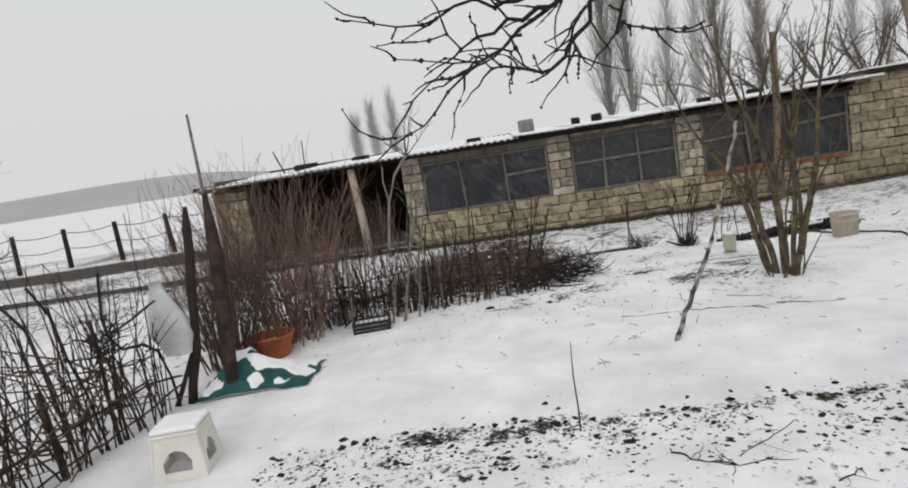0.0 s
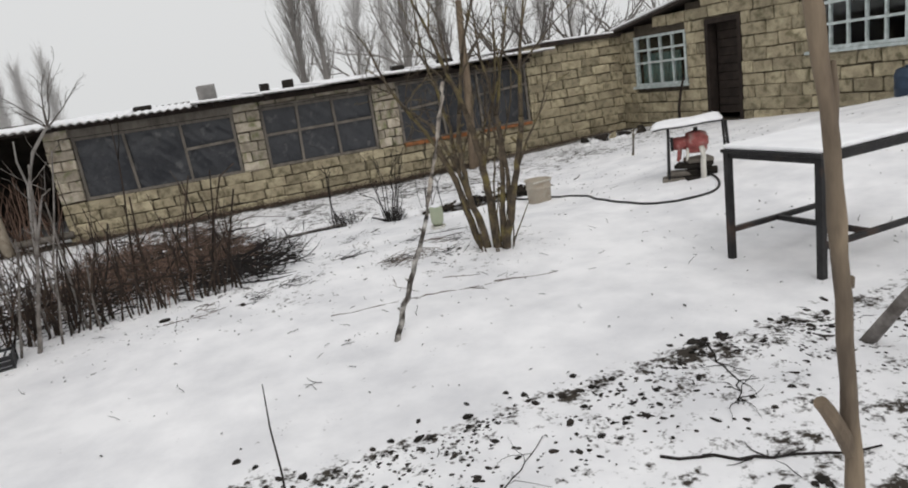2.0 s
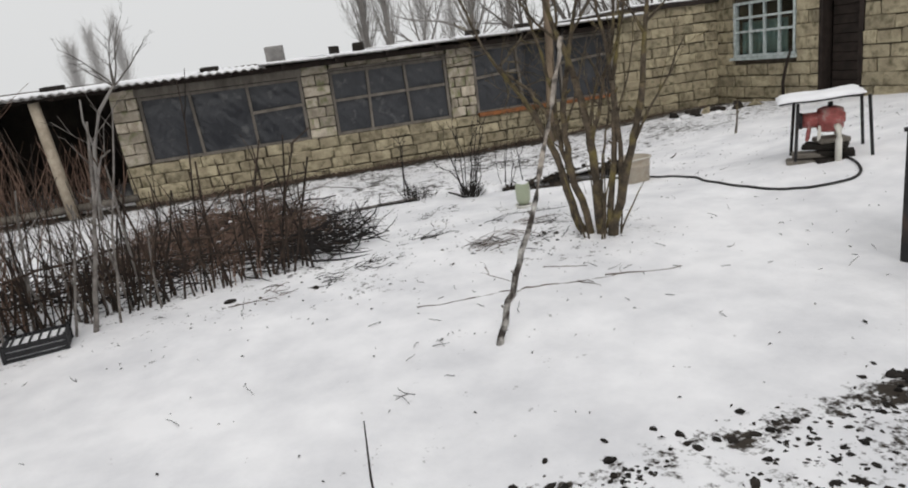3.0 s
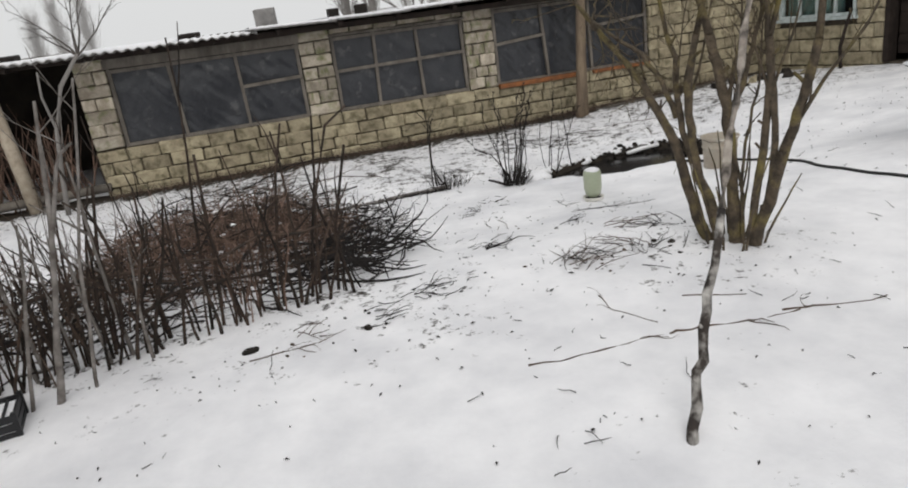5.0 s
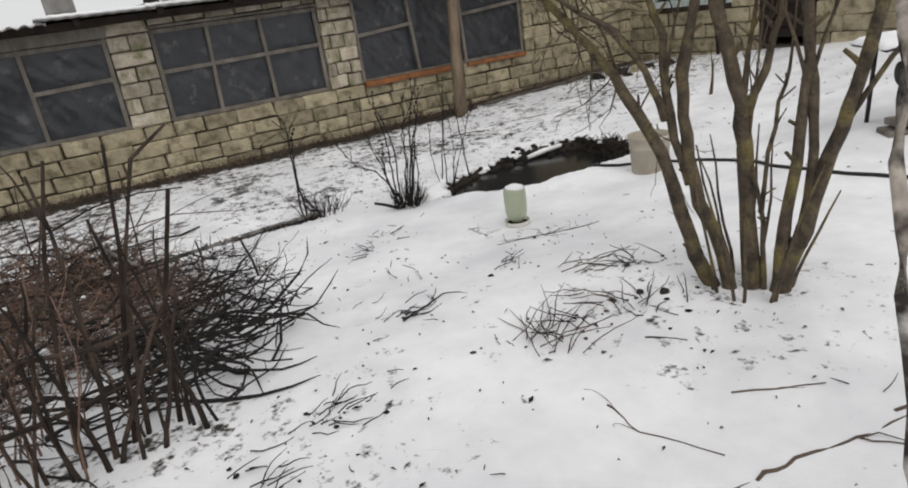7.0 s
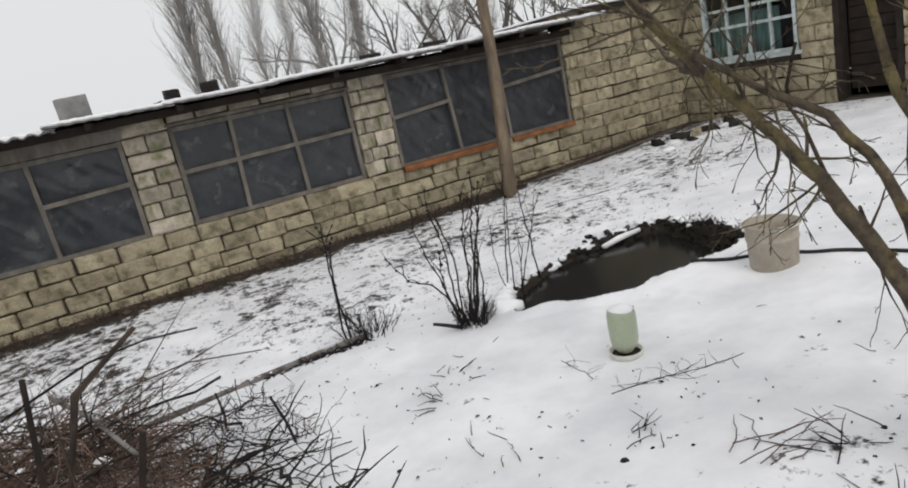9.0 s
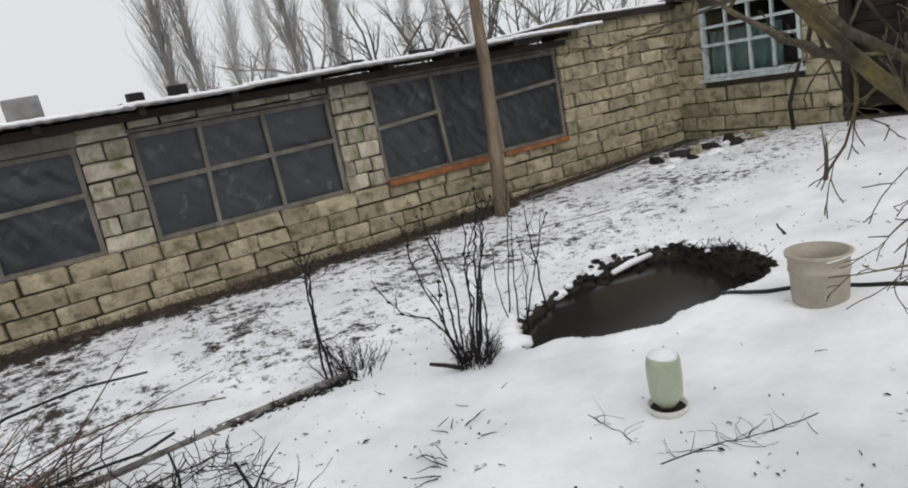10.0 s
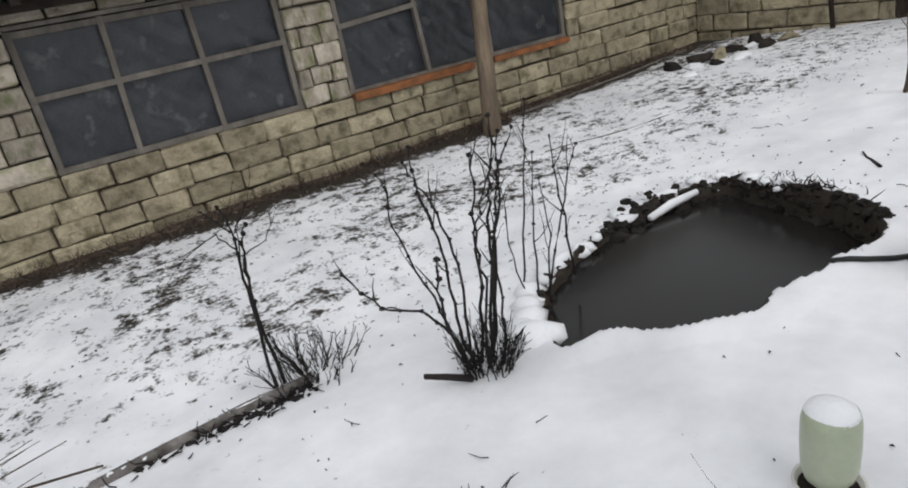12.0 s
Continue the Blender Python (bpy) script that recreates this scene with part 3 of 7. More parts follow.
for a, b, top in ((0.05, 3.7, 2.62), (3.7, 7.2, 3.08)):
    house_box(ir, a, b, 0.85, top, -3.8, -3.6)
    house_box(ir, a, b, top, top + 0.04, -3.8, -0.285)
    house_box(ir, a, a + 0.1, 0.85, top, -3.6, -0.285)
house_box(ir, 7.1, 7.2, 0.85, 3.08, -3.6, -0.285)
whole("wall_inner", ir, DARK, "plain room inside the house, coloured dark for shade", "wall", "structure")


# ---- shed roof ----
def corrugated(x0, x1, y0, y1, z0, z1, pitch=0.13, amp=0.016, sag=0.02, thick=0.012, seed=0.0):
    sh = Shape()
    n = int((x1 - x0) / pitch * 6)
    for lvl in (0, 1):
        for j in range(5):
            t = j / 4
            for i in range(n + 1):
                x = x0 + (x1 - x0) * i / n
                z = z0 + (z1 - z0) * t + amp * math.sin(2 * math.pi * x / pitch) + sag * noise.noise((x * 0.5, seed, t)) - lvl * thick
                sh.v.append((x, y0 + (y1 - y0) * t + 0.03 * noise.noise((x * 1.5, 3, seed)) * (1 - t), z))
    w = n + 1
    for j in range(4):
        for i in range(n):
            a = j * w + i
            sh.f.append((a, a + 1, a + w + 1, a + w))
            c = a + 5 * w
            sh.f.append((c, c + w, c + w + 1, c + 1))
    for i in range(n):
        sh.f.append((i, i + 5 * w, i + 1 + 5 * w, i + 1))
    return sh


def roof_line(x):
    return 2.44 + 0.012 * x


shed_roof = thing("shed_roof", "grey corrugated sheet roof of the shed under a thin snow layer", "roof", kind="structure")
x = -5.25
k = 0
while x < 7.9:
    x1 = min(x + 1.12, 7.9)
    zz = roof_line((x + x1) / 2) + rnd.uniform(-0.012, 0.012) * (0.3 if x > 0.9 else 1)
    level = x > 0.9
    sh = corrugated(x, x1 + 0.05, 12.36 + rnd.uniform(-0.03, 0.03) * (0.2 if level else 1), 16.7, zz, zz + 0.13, amp=0.005 if level else 0.016, seed=0.0 if level else k * 1.7)
    part("roof_sheet", sh, SHEET, shed_roof, smooth=True)
    if x > -20:
        sn = corrugated(x, x1 + 0.05, 12.372 if level else 12.39 + rnd.uniform(0, 0.16), 16.66, zz + 0.036, zz + 0.166, amp=0.002 if level else 0.012, sag=0.02 if level else 0.045, thick=0.032, seed=0.0 if level else k * 1.7)
        part("snow_layer", sn, SNOW, shed_roof, "thin snow on the sheet", smooth=True)
    x += 1.07
    k += 1
# flat capping of the blank wall between shed and house
cap = Shape()
cap.box((7.9, 12.72, 2.60), (RIGHT + 0.1, 16.4, 2.68))
part("coping", cap, WOODD, shed_roof)
cap = Shape()
cap.box((7.92, 12.75, 2.684), (RIGHT + 0.1, 16.3, 2.72))
part("snow_layer", cap, SNOW, shed_roof, smooth=False, bevel=0.015)

eave = Shape()
eave.box((-5.4, 12.60, 2.355), (7.5, 12.72, 2.43))
part("eave_beam", eave, WOODD, shed_roof, "dark wooden beam under the eave")
for i in range(16):
    xx = -5.2 + i * 0.84
    rf = Shape()
    rf.box((xx, 12.42, 2.36 + 0.012 * xx), (xx + 0.06, 12.95, 2.42 + 0.012 * xx))
    part("rafter", rf, WOODD, shed_roof)
for (a, b), z0, z1 in zip(BAYS, HEADS, (2.35, 2.285, 2.37)):
    lint = Shape()
    lint.box((a - 0.02, SY - 0.012, z0 + 0.005), (b + 0.02, SY + 0.2, z1))
    part("lintel", lint, WOODG, shed_roof, "weathered wooden lintel beam")
over = Shape()
over.box((2.27, SY + 0.05, 2.29), (4.27, SY + 0.2, 2.40))
part("lintel_backing", over, MORTAR, shed_roof)

# ---- shed windows: plastic film on rough timber frames ----


def bar(sh, a, b, w, d=0.05):
    """A flat timber from a to b on the shed face."""
    a, b = Vector(a), Vector(b)
    u = (b - a).normalized()
    v = Vector((0, 1, 0))
    q = u.cross(v).normalized() * (w / 2)
    pts = []
    for p in (a, b):
        for sq in (-1, 1):
            for sd in (0, 1):
                pts.append(p + q * sq + v * (d * sd))
    sh.add(pts, [(0, 1, 3, 2), (4, 6, 7, 5), (0, 4, 5, 1), (2, 3, 7, 6), (0, 2, 6, 4), (1, 5, 7, 3)])


def shed_window(i, a, b, head, ups, mids, panes, wood=WOODG):
    w = thing("window_%d" % i, "shed window of dusty plastic film on a rough timber frame", "window", kind="structure")
    yf = SY + 0.03
    for p, q in (((a + 0.03, yf, SILL), (a + 0.03, yf, head)), ((b - 0.03, yf, SILL), (b - 0.03, yf, head)), ((a, yf + 0.002, head - 0.03), (b, yf + 0.002, head - 0.03)), ((a, yf + 0.002, SILL + 0.025), (b, yf + 0.002, SILL + 0.025))):
        f = Shape()
        bar(f, p, q, 0.046)
        part("window_frame", f, wood, w)
    for (x0, x1) in ups:
        f = Shape()
        bar(f, (x0, yf - 0.008, head), (x1, yf - 0.008, SILL), 0.042)
        part("mullion", f, wood, w)
    for (x0, z0, x1, z1) in mids:
        f = Shape()
        bar(f, (x0, yf - 0.014, z0), (x1, yf - 0.014, z1), 0.044)
        part("crossbar", f, wood, w)
    for x0, x1, z0, z1 in panes:
        film = Shape()
        n, m = max(10, int((x1 - x0) / 0.03)), max(10, int((z1 - z0) / 0.03))
        for j in range(m + 1):
            for k in range(n + 1):
                xx, zz = x0 + (x1 - x0) * k / n, z0 + (z1 - z0) * j / m
                edge = min(k, n - k, 3) / 3 * min(j, m - j, 3) / 3
                fold = 0.026 * noise.noise((xx * 1.7, zz * 1.9, i * 3.1)) + 0.013 * noise.noise((xx * 9 + zz * 8, zz * 2.5 - xx * 2, i + 9)) + 0.007 * noise.noise((xx * 22 - zz * 14, zz * 9, i + 4))
                film.v.append((xx, yf + 0.045 + edge * fold, zz))
        film.f = [(j * (n + 1) + k, j * (n + 1) + k + 1, (j + 1) * (n + 1) + k + 1, (j + 1) * (n + 1) + k) for j in range(m) for k in range(n)]
        part("pane", film, FILM, w, "wrinkled grey plastic film", smooth=True)
    return w


B1, B2, B3 = BAYS
H1, H2, H3 = HEADS
shed_window(1, *B1, H1, [(0.03, 0.08), (0.92, 0.94)], [(0.94, 1.75, 1.78, 1.78)], [(B1[0], 0.055, SILL, H1), (0.055, 0.93, SILL, H1), (0.93, B1[1], SILL, 1.765), (0.93, B1[1], 1.765, H1)])
shed_window(2, *B2, H2, [(2.90, 2.86), (3.54, 3.56)], [(2.27, 1.765, 4.27, 1.79)], [(x0, x1, z0, z1) for x0, x1 in ((B2[0], 2.88), (2.88, 3.55), (3.55, B2[1])) for z0, z1 in ((SILL, 1.78), (1.78, H2))])
shed_window(3, *B3, H3, [(5.58, 5.66), (6.42, 6.44)], [(4.78, 1.81, 5.64, 1.87), (6.45, 1.88, 7.48, 1.95)], [(B3[0], 5.63, SILL, 1.84), (B3[0], 5.63, 1.84, H3), (5.63, 6.43, SILL, H3), (6.43, B3[1], SILL, 1.915), (6.43, B3[1], 1.915, H3)])
sillb = Shape()
sillb.box((4.77, SY - 0.05, SILL - 0.05), (6.15, SY + 0.1, SILL + 0.02))
part("sill_board", sillb, WOODO, bpy.data.objects["window_3"], "orange-brown sill board", bevel=0.006)
sillb = Shape()
sillb.box((6.42, SY - 0.04, SILL - 0.045), (7.49, SY + 0.1, SILL + 0.01))
part("sill_board", sillb, WOODO, bpy.data.objects["window_3"], "orange-brown sill board", bevel=0.006)

post = Shape()
post.tube([(5.87, 12.27, 0.40), (5.90, 12.27, 0.8), (5.935, 12.27, 1.15), (5.95, 12.275, 1.5), (5.965, 12.27, 1.75), (6.0, 12.27, 2.3), (6.0, 12.265, 2.95), (6.03, 12.26, 3.6)], [0.088, 0.080, 0.085, 0.074, 0.079, 0.070, 0.066, 0.058], 9)
post.tube([(5.99, 12.30, 0.45), (6.01, 12.30, 0.95), (6.0, 12.29, 1.35)], [0.035, 0.03, 0.022], 6)
whole("eave_pole", post, WOODT, "weathered brown tree pole standing before the shed eave", "pole", smooth=True)

# open bay of the shed: leaning post, sill beam, brushwood inside
post = Shape()
post.tube([(-1.98, 12.62, 0.45), (-2.03, 12.60, 1.3), (-2.10, 12.58, 2.34)], [0.09, 0.085, 0.08], 9)
whole("leaning_post", post, WOODP, "pale peeled leaning post in the open shed bay", "post", smooth=True)
beam = Shape()
beam.tube([(-4.6, 12.75, 0.66), (-3.0, 12.72, 0.68), (-1.05, 12.75, 0.70)], [0.06, 0.065, 0.06], 8)
whole("low_beam", beam, WOODG, "grey timber beam lying across the open shed bay", "beam", smooth=True)
bw = Shape()
for i in range(150):
    bx = rnd.uniform(-4.4, -1.3)
    bw.tube(wander((bx, rnd.uniform(12.85, 14.2), 0.55), (rnd.gauss(0, 0.25), rnd.gauss(0, 0.2), 1), rnd.uniform(0.6, 1.5), 4, 0.1), [0.012, 0.011, 0.009, 0.007, 0.004], 4)
whole("stacked_brushwood", bw, TWIGR, "brown brushwood stacked upright inside the open shed", "brushwood", "stuff")

for bx, by, w_, h_, lab in ((1.49, 13.7, 0.30, 0.27, "pale stone block holding down the roof sheet"), (-3.4, 14.0, 0.5, 0.13, "dark stone block holding down the roof sheet"), (2.52, 13.8, 0.16, 0.14, "small dark stone on the snowy roof"), (2.95, 13.7, 0.2, 0.15, "small dark stone on the snowy roof"), (0.35, 14.0, 0.3, 0.07, "flat dark stone on the snowy roof"), (-2.2, 14.2, 0.35, 0.1, "flat dark stone on the snowy roof"), (5.3, 14.3, 0.26, 0.1, "small dark stone on the snowy roof"), (6.4, 14.4, 0.3, 0.1, "small dark stone on the snowy roof")):
    st = Shape()
    zb = roof_line(bx) + 0.13 * (by - 12.36) / 4.34 + 0.02
    st.box((-w_ / 2, -0.1, 0), (w_ / 2, 0.1, h_), Matrix.Translation((bx, by, zb)) @ Matrix.Rotation(rnd.uniform(-0.3, 0.3), 4, "Z") @ Matrix.Rotation(0.10, 4, "X"))
    whole("roof_stone", st, SHEET if "pale" in lab else EARTH, lab, "stone", group="stones on the roof", bevel=0.012)

for pts, r, lab in (([(-3.50, 14.2, 2.42), (-3.46, 14.2, 3.14)], 0.014, "thin rusty rod standing on the shed roof"), ([(-3.97, 14.2, 2.46), (-4.16, 14.2, 2.98)], 0.02, "short leaning stick on the shed roof")):
    st = Shape()
    st.tube(pts, [r, r * 0.8], 6)
    whole("roof_rod", st, WOODD, lab, "rod", group="rods on the roof", smooth=True)

# ---- house openings, roof ----


def house_window(i, s0, s1, z0, z1, cols, levels, curtain=False):
    w = thing("window_%d" % i, "old wooden casement window with many small panes and flaking pale paint", "window", kind="structure")
    fw = 0.045
    for a, b, c, d in ((s0, s1, z0, z0 + fw), (s0, s1, z1 - fw, z1), (s0, s0 + fw, z0 + fw, z1 - fw), (s1 - fw, s1, z0 + fw, z1 - fw)):
        f = Shape()
        house_box(f, a, b, c, d, -0.10, 0.0)
        part("window_frame", f, PAINT, w)
    for k in range(1, cols):
        s_ = s0 + fw + (s1 - s0 - 2 * fw) * k / cols
        f = Shape()
        house_box(f, s_ - 0.014, s_ + 0.014, z0 + fw, z1 - fw, -0.085, -0.02)
        part("mullion", f, PAINT, w)
    heights = [z0 + fw + (z1 - z0 - 2 * fw) * v for v in levels]
    for z_ in heights[1:-1]:
        f = Shape()
        house_box(f, s0 + fw, s1 - fw, z_ - 0.02, z_ + 0.02, -0.08, -0.016)
        part("crossbar", f, PAINT, w)
    cw = (s1 - s0 - 2 * fw) / cols
    for k in range(cols):
        for lo, hi in zip(heights, heights[1:]):
            f = Shape()
            house_box(f, s0 + fw + k * cw + 0.021, s0 + fw + (k + 1) * cw - 0.021, lo + 0.024, hi - 0.024, -0.058, -0.054)
            ob = part("pane", f, GLASS, w)
            ob.visible_shadow = False
    f = Shape()
    house_box(f, s0 - 0.05, s1 + 0.05, z0 - 0.05, z0 - 0.004, -0.06, 0.05)
    part("window_sill", f, PAINT, w, "flaking pale outer sill")
    if curtain:
        c = Shape()
        n = 60
        for j in range(2):
            for k in range(n + 1):
                s_ = s0 + 0.02 + (s1 - s0 - 0.35) * k / n
                p = HO + HD * s_ + HN * (-0.2 + 0.02 * math.sin(k * 0.9))
                c.v.append((p.x, p.y, z0 + 0.03 if j == 0 else z0 + 0.62))
        c.f = [(k, k + 1, n + 2 + k, n + 1 + k) for k in range(n)]
        cu = whole("curtain", c, CURTAIN, "pale green curtain hanging behind the small window", "curtain", smooth=True)
        sd = cu.modifiers.new("thickness", "SOLIDIFY")
        sd.thickness = 0.004


house_window(4, *HW[0], 4, (0, 0.46, 0.74, 1), True)
house_window(5, *HW[1], 5, (0, 0.34, 0.67, 1), False)
door = thing("door_1", "dark brown slatted wooden door in the house wall", "door", kind="structure")
for a, b, c, d in ((HDOOR[0], HDOOR[0] + 0.07, HDOOR[2], HDOOR[3]), (HDOOR[1] - 0.07, HDOOR[1], HDOOR[2], HDOOR[3]), (HDOOR[0] + 0.07, HDOOR[1] - 0.07, HDOOR[3] - 0.08, HDOOR[3])):
    f = Shape()
    house_box(f, a, b, c, d, -0.2, 0.004)
    part("door_frame", f, WOODD, door)
for k in range(11):
    f = Shape()
    zz = HDOOR[2] + 0.10 + k * 0.145
    house_box(f, HDOOR[0] + 0.08, HDOOR[1] - 0.08, zz, zz + 0.135, -0.24, -0.215)
    part("slat", f, WOODD, door)

bp2 = HO + HD * 6.05 + HN * 0.42
barrel = thing("plastic_barrel", "small dark blue plastic barrel standing by the house wall", "barrel", at=(bp2.x, bp2.y, land(bp2.x, bp2.y) - 0.02))
f = Shape()
f.lathe([(0.0, 0.0), (0.13, 0.0), (0.15, 0.02), (0.155, 0.12), (0.162, 0.135), (0.155, 0.15), (0.158, 0.26), (0.164, 0.275), (0.156, 0.29), (0.14, 0.36), (0.11, 0.385), (0.0, 0.39)], sides=28)
part("body", f, CAPD, barrel, smooth=True)
f = Shape()
f.lathe([(0.0, 0.385), (0.035, 0.385), (0.038, 0.41), (0.03, 0.415), (0.0, 0.415)], sides=16)
part("cap", f, CAPD, barrel, smooth=True)

hr = thing("house_roof", "sloping house roof with dark boards and a thin snow edge", "roof", kind="structure")
rs = Shape()
for lo, hi, n0, n1, m_, nm in ((0.0, 0.05, -4.2, 0.16, WOODD, "roof_boards"), (0.054, 0.09, -4.2, 0.12, SHEET, "roof_sheet"), (0.094, 0.13, -4.2, 0.09, SNOW, "snow_layer")):
    f = Shape()
    pts = []
    for s_ in (-0.15, HLEN):
        for nn in (n0, n1):
            for dz in (lo, hi):
                pts.append(HO + HD * s_ + HN * nn + Vector((0, 0, roof_z(s_) + dz + 0.01)))
    f.add(pts, [(0, 1, 3, 2), (4, 6, 7, 5), (0, 4, 5, 1), (2, 3, 7, 6), (0, 2, 6, 4), (1, 5, 7, 3)])
    part(nm, f, m_, hr)


# ---- trees behind the shed ----
def poplar(x, y, h, seed, mt, label, group=""):
    t = thing("poplar_tree", label, "tree", group, at=(x, y, 0.4))
    global rnd
    rnd = random.Random(seed)
    tr = Shape()
    pts = wander((0, 0, 0), (0, 0, 1), h, 9, 0.02)
    tr.tube(pts, [0.20 * (1 - 0.1 * i) + 0.01 for i in range(10)], 7)
    part("trunk", tr, mt, t, smooth=True)
    cr = Shape()
    for i in range(150):
        f = rnd.uniform(0.08, 0.95)
        k = min(8, int(f * 9))
        p = pts[k].lerp(pts[k + 1], f * 9 - k)
        a = rnd.uniform(0, 6.28)
        grow(cr, p, (0.30 * math.cos(a), 0.30 * math.sin(a), 1), rnd.uniform(2.0, 5.0) * (1.15 - 0.6 * f), 0.03, 1, 9, 0.42, 0.05, 0.05, 5, 4, 0.5, 0.15)
    part("crown", cr, mt, t)
    return t


def bare_tree(name, x, y, z, h, seed, mt, label, lean=(0, 0, 1), trunk=0.14, depth=3, kids=5, spread=0.75, group="", stem=0.35):
    t = thing(name, label, "tree", group, at=(x, y, z))
    global rnd
    rnd = random.Random(seed)
    tr = Shape()
    pts = wander((0, 0, -0.1), lean, h * stem, 5, 0.06)
    tr.tube(pts, [trunk * (1 - 0.07 * i) for i in range(6)], 8)
    part("trunk", tr, mt, t, smooth=True)
    cr = Shape()
    top = pts[-1]
    for i in range(6):
        a = i * 1.05 + rnd.uniform(-0.3, 0.3)
        grow(cr, top if i > 1 else pts[3], Vector((spread * math.cos(a), spread * math.sin(a), 1)), h * (1 - stem) * rnd.uniform(0.55, 0.8), trunk * 0.45, depth, kids, spread, 0.12, 0.05, 6, 5, 0.6, 0.25)
    part("crown", cr, mt, t)
    return t


PL = "tall bare poplar with upright branches behind the shed"
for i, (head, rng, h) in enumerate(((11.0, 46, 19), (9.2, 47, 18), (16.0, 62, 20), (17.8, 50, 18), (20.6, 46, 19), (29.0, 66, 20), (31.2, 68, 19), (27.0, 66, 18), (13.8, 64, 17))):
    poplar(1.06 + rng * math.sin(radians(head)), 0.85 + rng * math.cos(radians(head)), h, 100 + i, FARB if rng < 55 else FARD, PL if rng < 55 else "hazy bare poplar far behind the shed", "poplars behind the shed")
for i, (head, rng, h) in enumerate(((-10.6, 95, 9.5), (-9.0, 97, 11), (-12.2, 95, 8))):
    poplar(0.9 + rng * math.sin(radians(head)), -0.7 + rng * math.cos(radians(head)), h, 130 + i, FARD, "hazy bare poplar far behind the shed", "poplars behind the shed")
for i, (head, rng, h) in enumerate(((24.5, 27, 6.4), (17.5, 28, 7.0), (21.0, 25, 5.6), (28.5, 25, 6.0), (32.5, 26, 5.6), (36.0, 30, 6.8), (14.0, 32, 6.0), (39.0, 30, 6.4))):
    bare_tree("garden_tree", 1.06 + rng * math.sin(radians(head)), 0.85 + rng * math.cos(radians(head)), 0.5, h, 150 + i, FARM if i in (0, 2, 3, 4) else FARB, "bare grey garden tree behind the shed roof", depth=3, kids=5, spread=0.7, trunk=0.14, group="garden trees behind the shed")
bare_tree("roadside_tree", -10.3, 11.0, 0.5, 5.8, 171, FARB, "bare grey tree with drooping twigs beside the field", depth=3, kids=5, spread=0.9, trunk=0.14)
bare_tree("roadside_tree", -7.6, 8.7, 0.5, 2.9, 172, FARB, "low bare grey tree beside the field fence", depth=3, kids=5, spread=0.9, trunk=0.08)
ft = thing("fruit_tree", "slender bare fruit tree in front of the open shed bay", "tree")
rnd = random.Random(175)
f = Shape()
f.tube([(-1.52, 12.12, 0.45), (-1.46, 12.15, 1.0), (-1.36, 12.18, 1.6), (-1.18, 12.2, 2.1), (-0.90, 12.22, 2.45)], [0.034, 0.03, 0.028, 0.026, 0.022], 8)
f.tube([(-1.36, 12.18, 1.6), (-1.42, 12.2, 2.0), (-1.40, 12.25, 2.3)], [0.02, 0.016, 0.012], 6)
part("trunk", f, FARB, ft, smooth=True)
f = Shape()
for dx, dz, ln in ((-0.5, 1, 0.85), (-0.05, 1, 0.95), (0.45, 1, 1.0), (1.0, 0.6, 0.9), (-0.9, 0.7, 0.55), (0.2, 1, 0.7)):
    grow(f, (-0.90, 12.22, 2.43), (dx, rnd.gauss(-0.1, 0.25), dz), ln, 0.014, 2, 5, 0.6, 0.10, 0.03, 7, 5, 0.45, 0.25)
part("crown", f, FARM, ft)
rnd = random.Random(21)

# ---- field fence ----
ff = thing("field_fence", "old wire fence on dark wooden posts along the snowy field", "fence")
tops = []
for i in range(9):
    px, py = -16.9 + i * 1.72, 19.6 + 0.12 * i
    sh = Shape()
    lean = rnd.uniform(-0.10, 0.05)
    sh.tube([(px, py, 0.3), (px + lean * 0.7, py, 1.0), (px + lean * 1.5, py, 1.85)], [0.085, 0.08, 0.075], 7)
    tops.append((px + lean * 1.4, py, 1.75))
    part("post", sh, WOODD, ff, smooth=True)
for zoff in (0.0, -0.5):
    sh = Shape()
    pts = []
    for a, b in zip(tops, tops[1:]):
        for q in range(4):
            p = Vector(a).lerp(Vector(b), q / 4)
            pts.append((p.x, p.y - 0.09, p.z + zoff - 0.10 * math.sin(math.pi * q / 4)))
    sh.tube(pts, 0.012, 4)
    part("wire", sh, TWIGD, ff)

# ---- stick fence in front of the brush pile ----


def stake_mesh(seed, h, r, bend):
    global rnd
    rnd = random.Random(seed)
    sh = Shape()
    pts = wander((0, 0, -0.08), (rnd.gauss(0, 0.05), rnd.gauss(0, 0.05), 1), h, 6, bend)
    sh.tube(pts, [r * (1 - 0.10 * i) for i in range(7)], 5)
    for k in range(rnd.randint(0, 3)):
        i = rnd.randint(2, 5)
        sh.tube(wander(pts[i], (rnd.gauss(0, 0.5), rnd.gauss(0, 0.5), 0.9), rnd.uniform(0.1, 0.3), 3, 0.1), [r * 0.5, r * 0.4, r * 0.3, 0.002], 4)
    return sh.mesh("stake", STAKE, True)


STAKES = [stake_mesh(300 + i, 0.55 + 0.06 * i, 0.0082 + 0.0010 * (i % 5), 0.06) for i in range(12)]
STAKES_GREY = [stake_mesh(330 + i, 0.75 + 0.07 * i, 0.011 + 0.001 * i, 0.05) for i in range(4)]
for me in STAKES_GREY:
    me.materials[0] = BARKG
rnd = random.Random(22)


